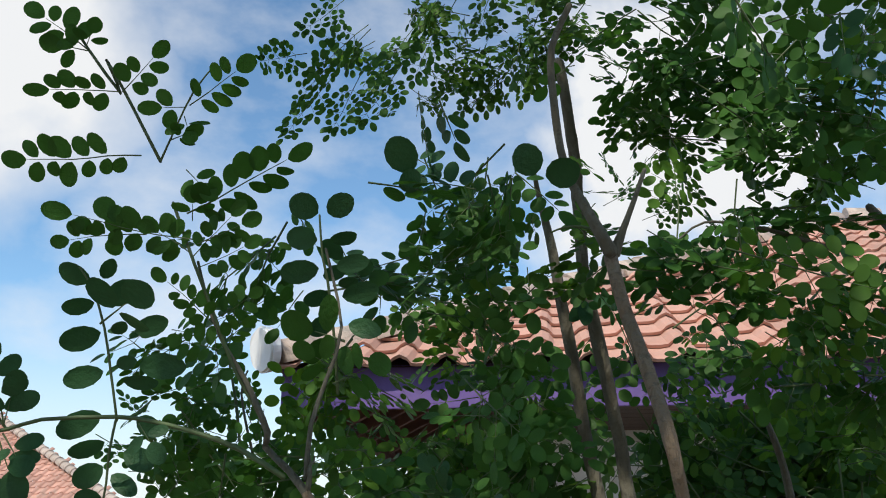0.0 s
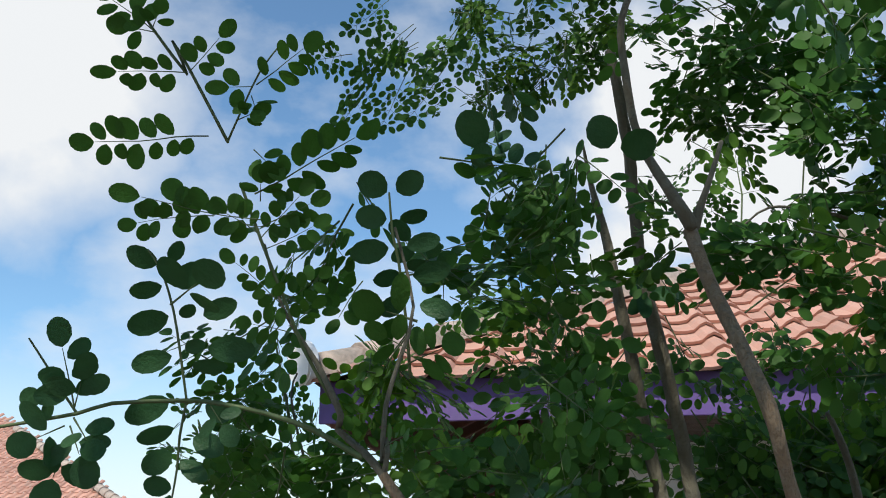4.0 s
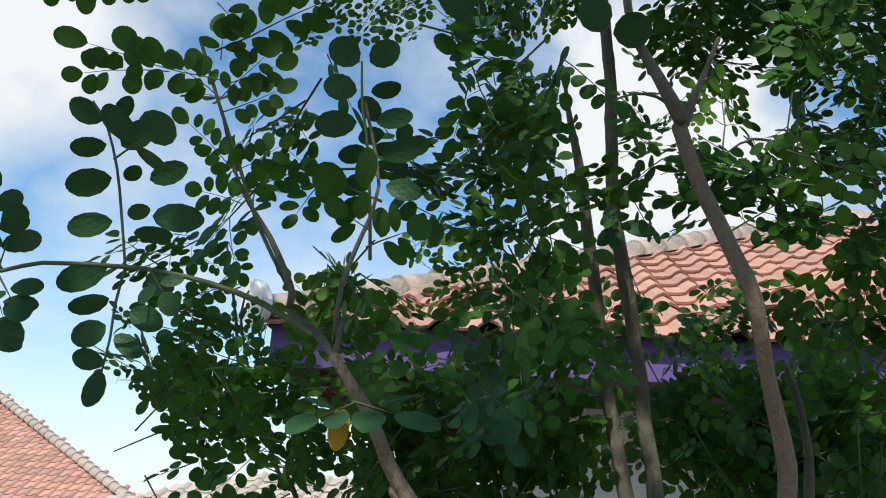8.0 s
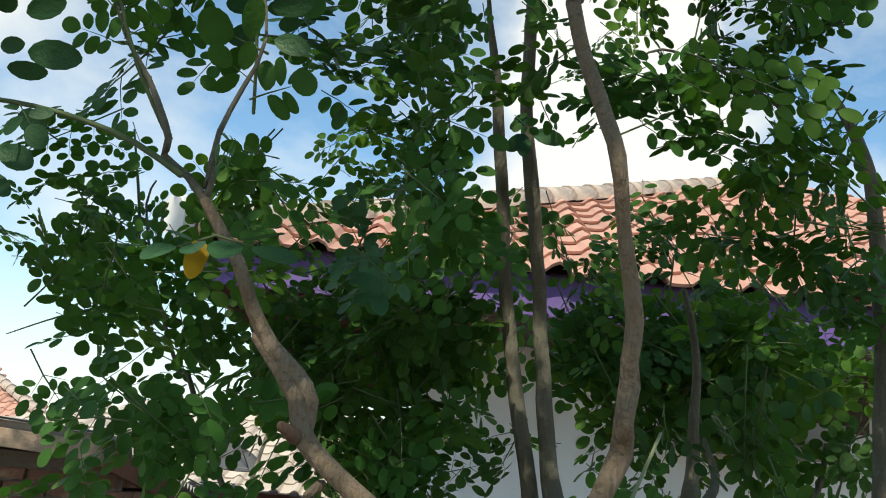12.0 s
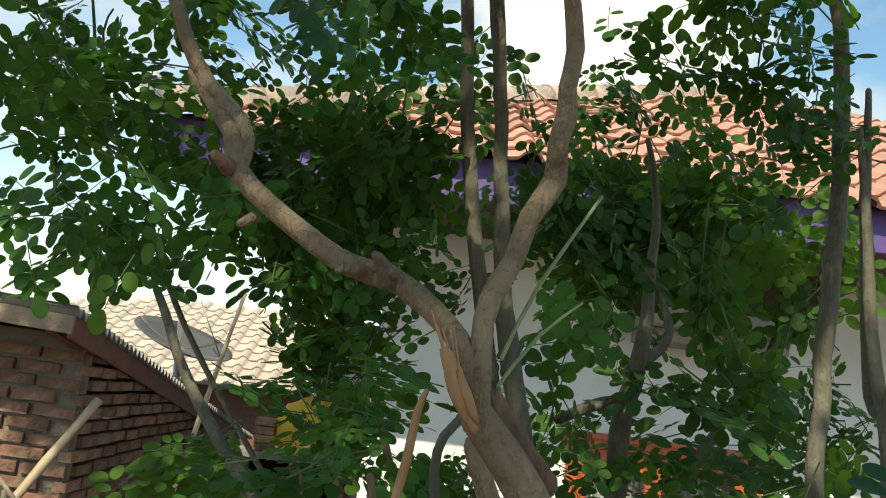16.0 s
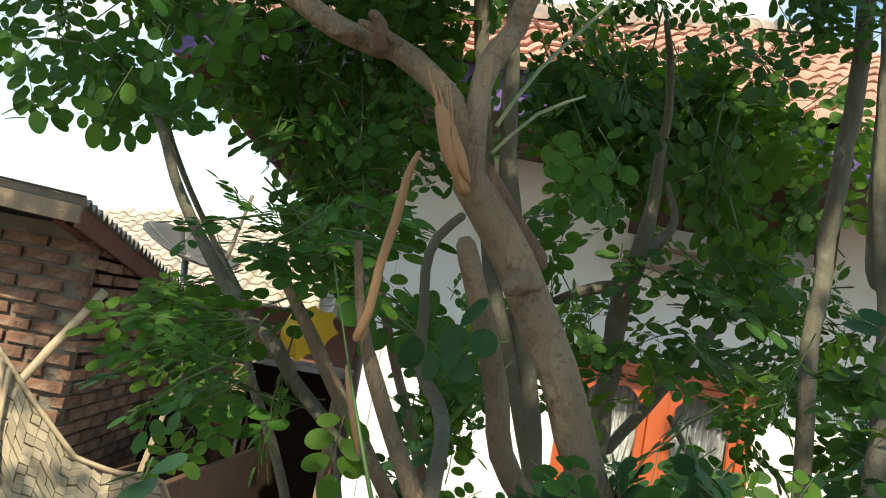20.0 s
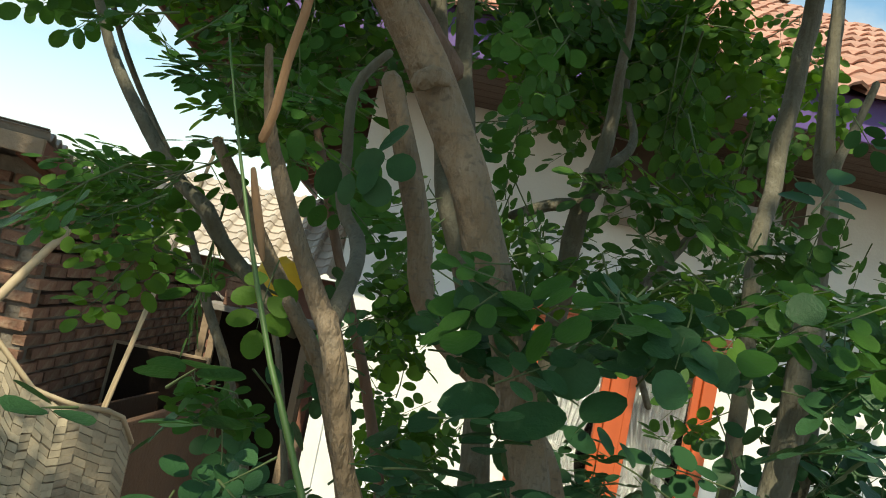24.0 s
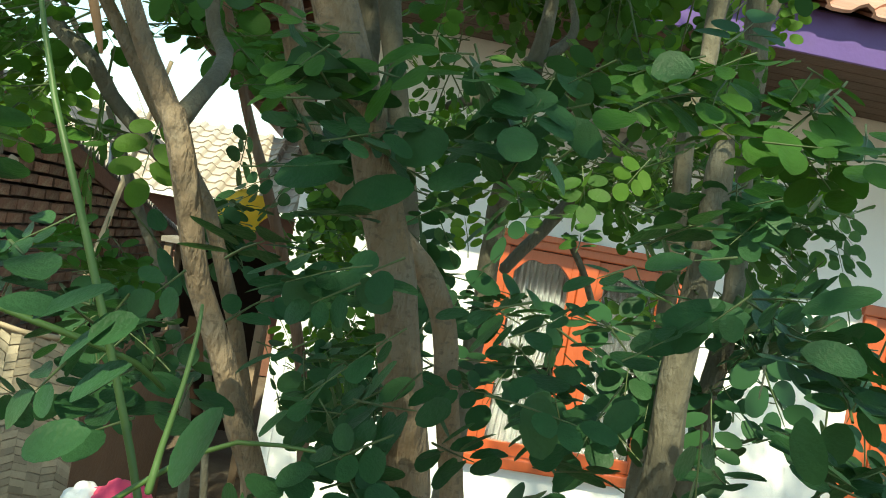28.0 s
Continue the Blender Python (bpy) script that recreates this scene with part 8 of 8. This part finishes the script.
# ---- unseen shade tree added behind, over the yard ----
def make_shade_tree():
    t = thing("shade_tree", (-2.1, -1.3, 0), "unseen broad leafy tree added to shade the yard", "tree")
    limb(t, "trunk", M_BARK_GREY, [(-1.7, -1.0, 3.9, 0.05), (-1.9, -1.2, 2.6, 0.10), (-2.05, -1.3, 1.2, 0.13), (-2.1, -1.3, -0.05, 0.17)])
    for x, y, z in ((0.3, 0.4, 4.4), (-0.3, 2.4, 4.75), (-2.6, 0.9, 4.6), (1.4, 1.6, 4.75), (0.9, -0.9, 4.5), (-0.8, -0.6, 4.7), (-3.2, -1.0, 4.5)):
        limb(t, "limb", M_BARK_GREY, [(-1.85, -1.15, 2.9, 0.06), ((x - 1.8) / 2, (y - 1.1) / 2, 3.8, 0.04), (x, y, z, 0.012)])
    # two high limbs added out of view to carry the shading leaves below
    limb(t, "limb", M_BARK_GREY, [(-1.7, -1.0, 3.8, 0.05), (-1.9, 0.4, 5.2, 0.035), (-2.15, 1.9, 5.95, 0.022), (-2.2, 3.1, 6.05, 0.008)])
    limb(t, "limb", M_BARK_GREY, [(-1.7, -1.0, 3.8, 0.05), (-0.6, 0.4, 5.2, 0.035), (0.5, 1.9, 5.95, 0.022), (1.3, 2.6, 6.05, 0.008)])
    rng = random.Random(77)
    items = []
    # leaves placed to dapple the window wall with shade
    for k in range(48):
        p = Vector((1.25 + rng.uniform(-1.0, 1.0), 2.5 + rng.uniform(-0.5, 0.4), 6.0 + rng.uniform(-0.25, 0.3)))
        along = Vector((rng.uniform(-1, 1), rng.uniform(-1, 1), rng.uniform(-0.5, 0.2)))
        nrm = SUN_DIR + Vector((rng.uniform(-0.6, 0.6), rng.uniform(-0.6, 0.6), rng.uniform(-0.3, 0.6)))
        items.append((spray_mesh("compound", 4, k % 5, M_LEAF)[0], basis(p, along, nrm, rng.uniform(0.05, 0.065))))
    # leaves placed to keep the sun out of the alley
    for k in range(60):
        p = Vector((-2.2 + rng.uniform(-0.5, 0.5), 3.0 + rng.uniform(-0.5, 0.45), 6.0 + rng.uniform(-0.25, 0.3)))
        along = Vector((rng.uniform(-1, 1), rng.uniform(-1, 1), rng.uniform(-0.5, 0.2)))
        nrm = SUN_DIR + Vector((rng.uniform(-0.6, 0.6), rng.uniform(-0.6, 0.6), rng.uniform(-0.3, 0.6)))
        items.append((spray_mesh("compound", 4, k % 5, M_LEAF)[0], basis(p, along, nrm, rng.uniform(0.045, 0.06))))
    # main crown, placed to keep the moringa trees in shade
    for k in range(540):
        a, r = rng.uniform(0, 2 * math.pi), math.sqrt(rng.random())
        p = Vector((-0.5 + math.cos(a) * r * 2.9, 0.45 + math.sin(a) * r * 2.6, rng.uniform(4.5, 5.1) - 0.25 * r))
        along = Vector((rng.uniform(-1, 1), rng.uniform(-1, 1), rng.uniform(-0.5, 0.2)))
        nrm = SUN_DIR + Vector((rng.uniform(-0.6, 0.6), rng.uniform(-0.6, 0.6), rng.uniform(-0.3, 0.6)))
        me, ly = spray_mesh("compound", 4, k % 5, M_LEAF)
        items.append((me, basis(p, along, nrm, rng.uniform(0.05, 0.065))))
    tagged(part("crown", joined(items, True), [M_LEAF, M_RACHIS], t), kind="stuff")


make_shade_tree()


# ---- yard clutter beside the shed ----
def rod(name, a, b, r, mat, parent=None, label="", nodes=0, seed=1):
    a, b = Vector(a), Vector(b)
    n = max(2, nodes * 3)
    pts, rad = [], []
    side = (b - a).orthogonal().normalized()
    for k in range(n + 1):
        u = k / n
        pts.append(a.lerp(b, u) + side * 0.006 * noise.noise((u * 3, seed, 1)))
        rad.append(r * (1.14 if nodes and k % 3 == 0 else 1.0) * (1 - 0.12 * u))
    return part(name, tube(bmesh.new(), pts, rad, 10, 0.02, seed), mat, parent, label)


def make_poles():
    p = rod("bamboo_pole", (-2.25, 5.35, 0.45), (-1.60, 6.2, 1.97), 0.024, M_BAMBOO, nodes=5, seed=4)
    tagged(p, "thick dry bamboo pole leaning on the brick wall", "pole", "bamboo poles")
    p = rod("bamboo_pole", (-1.46, 6.12, -0.02), (-1.02, 6.42, 2.60), 0.011, M_BAMBOO, nodes=8, seed=5)
    tagged(p, "thin pale bamboo pole leaning beside the shed", "pole", "bamboo poles")
    p = rod("bamboo_pole", (-1.435, 6.10, -0.02), (-1.06, 6.40, 2.35), 0.008, M_BAMBOO, nodes=8, seed=6)
    tagged(p, "thin pale bamboo pole leaning beside the shed", "pole", "bamboo poles")


make_poles()


def make_mat():
    """A stiff woven bamboo panel, slumped against the shed: strips in a herringbone, with a lighter backing."""
    mat = thing("woven_bamboo_mat", (-1.5, 5.5, 0), "pale herringbone-woven bamboo mat slumped beside the shed", "mat")

    def surf(u, v):
        x = -2.23 + 1.29 * u
        fold = min(1.0, max(0.0, (x + 1.70) / 0.42))
        top = 1.71 - 0.40 * fold - 0.07 * max(0.0, (x + 1.28) / 0.3) - 0.12 * max(0.0, (x + 1.01) / 0.07) ** 2
        z = top * (1 - v) + 0.02
        y = 5.52 - 0.10 * math.sin(u * 3.0) - 0.22 * v - 0.07 * math.sin(v * 4 + u * 2) + 0.22 * max(0.0, u - 0.86) / 0.14
        return Vector((x, y, z))

    bm = bmesh.new()
    n = 40
    g = [[bm.verts.new(surf(i / n, j / n) + Vector((0, 0.008, 0))) for i in range(n + 1)] for j in range(n + 1)]
    for j in range(n):
        for i in range(n):
            bm.faces.new((g[j][i], g[j][i + 1], g[j + 1][i + 1], g[j + 1][i]))
    part("mat_backing", bm, M_BOARD, mat, "shadowed inner side of the mat", smooth=True)
    strips = bmesh.new()
    nu, nv = 34, 40
    rng = random.Random(8)
    for i in range(nu):
        for j in range(nv):
            # each strip floats over three and dives under, stepping by one from row to row
            slant = 1 if (i // 2) % 2 else -1
            u0, u1 = (i + rng.uniform(-0.06, 0.05)) / nu, (i + rng.uniform(0.92, 1.04)) / nu
            v0 = (j + (0.35 if i % 2 else 0.0) + rng.uniform(-0.08, 0.08)) / nv
            v1 = min(1.0, v0 + rng.uniform(0.82, 1.0) / nv)
            dz = slant * 0.55 / nv
            c = []
            for u, v in ((max(0, u0), max(0, v0)), (min(1, u1), min(1, max(0, v0 + dz))), (min(1, u1), min(1, max(0, v1 + dz))), (max(0, u0), v1)):
                c.append(surf(u, min(1.0, v)))
            lift = 0.003 + 0.007 * rng.random()
            a = [strips.verts.new(p - Vector((0, lift, 0))) for p in c]
            b = [strips.verts.new(p + Vector((0, 0.004, 0))) for p in c]
            strips.faces.new(a)
            for k in range(4):
                strips.faces.new((a[k], b[k], b[(k + 1) % 4], a[(k + 1) % 4]))
    bmesh.ops.recalc_face_normals(strips, faces=strips.faces)
    tagged(part("weave", strips, M_WEAVE, mat), kind="stuff")
    edge = [surf(k / 30, 0.0) + Vector((0, -0.006, 0.004)) for k in range(31)]
    part("mat_rim", tube(bmesh.new(), edge, [0.012] * 31, 6), M_BAMBOO, mat, "split bamboo rim of the mat")
    for k, (u, d) in enumerate(((0.42, 0.10), (0.47, 0.16), (0.50, 0.05))):
        a, b = surf(u, 0.05) + Vector((0, -0.03, 0.1)), surf(u + d, 0.55) + Vector((0, -0.05, 0))
        part("loose_slat", tube(bmesh.new(), [a, (a + b) / 2 + Vector((0, -0.02, 0)), b], [0.010, 0.011, 0.008], 5), M_BAMBOO, mat)


make_mat()


def make_side_things():
    # rusty sheet trough between the mat and the far end of the alley
    t = thing("rusty_sheet_trough", (-1.05, 6.4, 0), "rust-brown sheet metal trough standing in the alley", "trough")
    m = Matrix.Translation((-1.13, 5.62, 0)) @ Matrix.Rotation(radians(-8.0), 4, "Z")
    part("side_sheet", boxed((-0.012, 0, 0), (0.012, 1.75, 1.125), 0.005), M_RUST, t, at=m)
    part("side_sheet", boxed((-0.42, 0.02, 0), (-0.396, 1.75, 1.08), 0.005), M_RUST, t, at=m)
    part("end_sheet", boxed((-0.395, 0.012, 0), (-0.013, 0.034, 1.07), 0.005), M_RUST, t, at=m)
    part("rim", boxed((-0.02, -0.01, 1.126), (0.02, 1.77, 1.15), 0.006), M_RUST, t, "worn wooden rim", at=m)
    # old frame leaning in the alley; a near-black panel paints the shade inside it
    f = thing("leaning_panel", (-1.2, 7.1, 0), "thin wooden frame leaning in the alley, its shaded inside a dark panel", "panel")
    m = Matrix.Translation((-1.655, 7.40, 0.42)) @ Matrix.Rotation(radians(-7), 4, "X")
    part("panel", boxed((0.02, 0.004, 0.02), (0.60, 0.02, 0.90)), M_DARK, f, "dark board painted as the shade inside the frame", at=m)
    for lo, hi in (((0, 0, 0), (0.02, 0.024, 0.92)), ((0.60, 0, 0), (0.62, 0.024, 0.92)), ((0.02, 0, 0.90), (0.60, 0.024, 0.92)), ((0.02, 0, 0), (0.60, 0.024, 0.02))):
        part("frame_bar", boxed(lo, hi, 0.003), M_BOARD, f, at=m)
    part("foot_block", boxed((-1.66, 7.36, 0), (-1.02, 7.62, 0.415), 0.01), M_TIMBER, f, "rough dark timber block under the panel")
    # plank shelf with the folded yellow umbrella hung over it
    s = thing("plank_shelf", (-0.8, 8.1, 0), "grey plank shelf on posts under the side eave", "shelf")
    part("plank", boxed((-1.25, 7.9, 1.62), (-0.42, 8.35, 1.66), 0.005), M_SHEET, s)
    for x, y in ((-1.2, 7.95), (-0.5, 7.95), (-1.2, 8.3), (-0.5, 8.3)):
        part("post", boxed((x - 0.025, y - 0.025, 0), (x + 0.025, y + 0.025, 1.618), 0.004), M_BOARD, s)
    # sheet added to paint the darkness under the shelf
    part("dark_backing", boxed((-1.22, 8.36, 0.3), (-0.50, 8.39, 1.60), 0.004), M_DARK, s, "dark sheet painted as the shade under the shelf")
    for k in range(4):
        b = part("brick", boxed((-1.12, 7.98, 1.662 + 0.058 * k), (-0.98 + 0.012 * (k % 2), 8.12, 1.716 + 0.058 * k), 0.006), M_BRICK)
        tagged(b, "reddish brick stacked on the plank shelf", "brick", "bricks on the shelf")
    u = thing("umbrella", (-0.72, 8.05, 1.66), "open yellow umbrella tipped on its side on the shelf", "umbrella")
    hub = Vector((-0.83, 7.93, 1.94))
    ax = Vector((-0.35, -0.75, 0.55)).normalized()
    e1 = ax.orthogonal().normalized()
    e2 = ax.cross(e1)
    R = 0.25
    rim = [hub - ax * 0.11 + (e1 * math.cos(2 * math.pi * k / 8) + e2 * math.sin(2 * math.pi * k / 8)) * R for k in range(8)]
    for k in range(8):
        bm = bmesh.new()
        a, b = rim[k], rim[(k + 1) % 8]
        rows = []
        for i in range(6):
            w = i / 5
            arc = ax * 0.055 * math.sin(math.pi * w)
            rows.append([bm.verts.new(hub.lerp(a, w).lerp(hub.lerp(b, w), q) + arc - (a + b - 2 * hub).normalized() * 0.03 * w * math.sin(math.pi * q)) for q in (0, 0.25, 0.5, 0.75, 1)])
        for p, q in zip(rows, rows[1:]):
            for i in range(4):
                bm.faces.new((p[i], p[i + 1], q[i + 1], q[i])).smooth = True
        bmesh.ops.remove_doubles(bm, verts=bm.verts, dist=0.0005)
        part("canopy_panel", bm, M_YELLOW, u)
        part("rib", tube(bmesh.new(), [hub - ax * 0.012, hub.lerp(a, 0.5) + ax * 0.042, a - ax * 0.004], [0.0025] * 3, 5), M_METAL, u)
    part("shaft", tube(bmesh.new(), [hub + ax * 0.05, hub - ax * 0.40], [0.005, 0.005], 6), M_METAL, u)
    # washing heaped on a low bench
    w = thing("bench", (-0.7, 5.3, 0), "low wooden bench carrying washing", "bench")
    part("seat", boxed((-1.0, 5.12, 0.58), (-0.40, 5.45, 0.62), 0.006), M_BOARD, w)
    for x in (-0.95, -0.45):
        for y in (5.16, 5.41):
            part("leg", boxed((x - 0.025, y - 0.025, 0), (x + 0.025, y + 0.025, 0.578), 0.004), M_BOARD, w)
    for n, (c, r, mt, lb) in enumerate((((-0.62, 5.25, 0.72), (0.12, 0.11, 0.10), M_PINK, "crumpled pink cloth lying on the bench"), ((-0.76, 5.28, 0.70), (0.09, 0.10, 0.08), M_CLOTH_WHITE, "crumpled white cloth lying on the bench"),
                                      ((-0.84, 5.22, 0.665), (0.08, 0.07, 0.045), M_RED, "crumpled red cloth lying on the bench"))):
        bm = bmesh.new()
        bmesh.ops.create_icosphere(bm, subdivisions=4, radius=1.0)
        for v in bm.verts:
            q = v.co * (1 + 0.22 * noise.noise(v.co * 2.2 + Vector((n * 9, 0, 0))) + 0.10 * noise.noise(v.co * 6))
            z = max(q.z, -0.85)
            v.co = Vector(c) + Vector((q.x * r[0], q.y * r[1], z * r[2] * 1.1))
            v.co.z = max(v.co.z, 0.623)
        tagged(part("cloth", bm, mt, smooth=True), lb, "cloth", "washing on the bench")
    # satellite dish on the shed roof
    d = thing("satellite_dish", (-2.0, 9.4, 2.4), "grey mesh satellite dish standing behind the shed roof", "satellite dish")
    c, axd = Vector((-2.05, 9.2, 2.30)), Vector((0.30, -0.22, 0.93)).normalized()
    e1 = Vector((1, 0, -0.32)).normalized()
    e1 = (e1 - axd * e1.dot(axd)).normalized()
    e2 = axd.cross(e1)
    for k in range(6):
        bm = bmesh.new()
        rows = []
        for i in range(7):
            r = 0.03 + 0.40 * i / 6
            rows.append([bm.verts.new(c + axd * (0.55 * r * r) + (e1 * math.cos(an) + e2 * math.sin(an)) * r) for an in [2 * math.pi * (k + q / 6 * 0.985) / 6 for q in range(7)]])
        for p, q in zip(rows, rows[1:]):
            for i in range(6):
                bm.faces.new((p[i], p[i + 1], q[i + 1], q[i])).smooth = True
        ob = part("dish_panel", bm, M_DISH, d)
        md = ob.modifiers.new("sheet", "SOLIDIFY")
        md.thickness = 0.006
    part("mast", tube(bmesh.new(), [c - axd * 0.02, c - Vector((0, -0.1, 0.4)), Vector((c.x, c.y + 0.12, 0.0))], [0.03, 0.03, 0.035], 10), M_METAL, d)
    part("feed_arm", tube(bmesh.new(), [c + e1 * 0.35 + axd * 0.08, c + axd * 0.45], [0.006, 0.006], 6), M_METAL, d)


make_side_things()
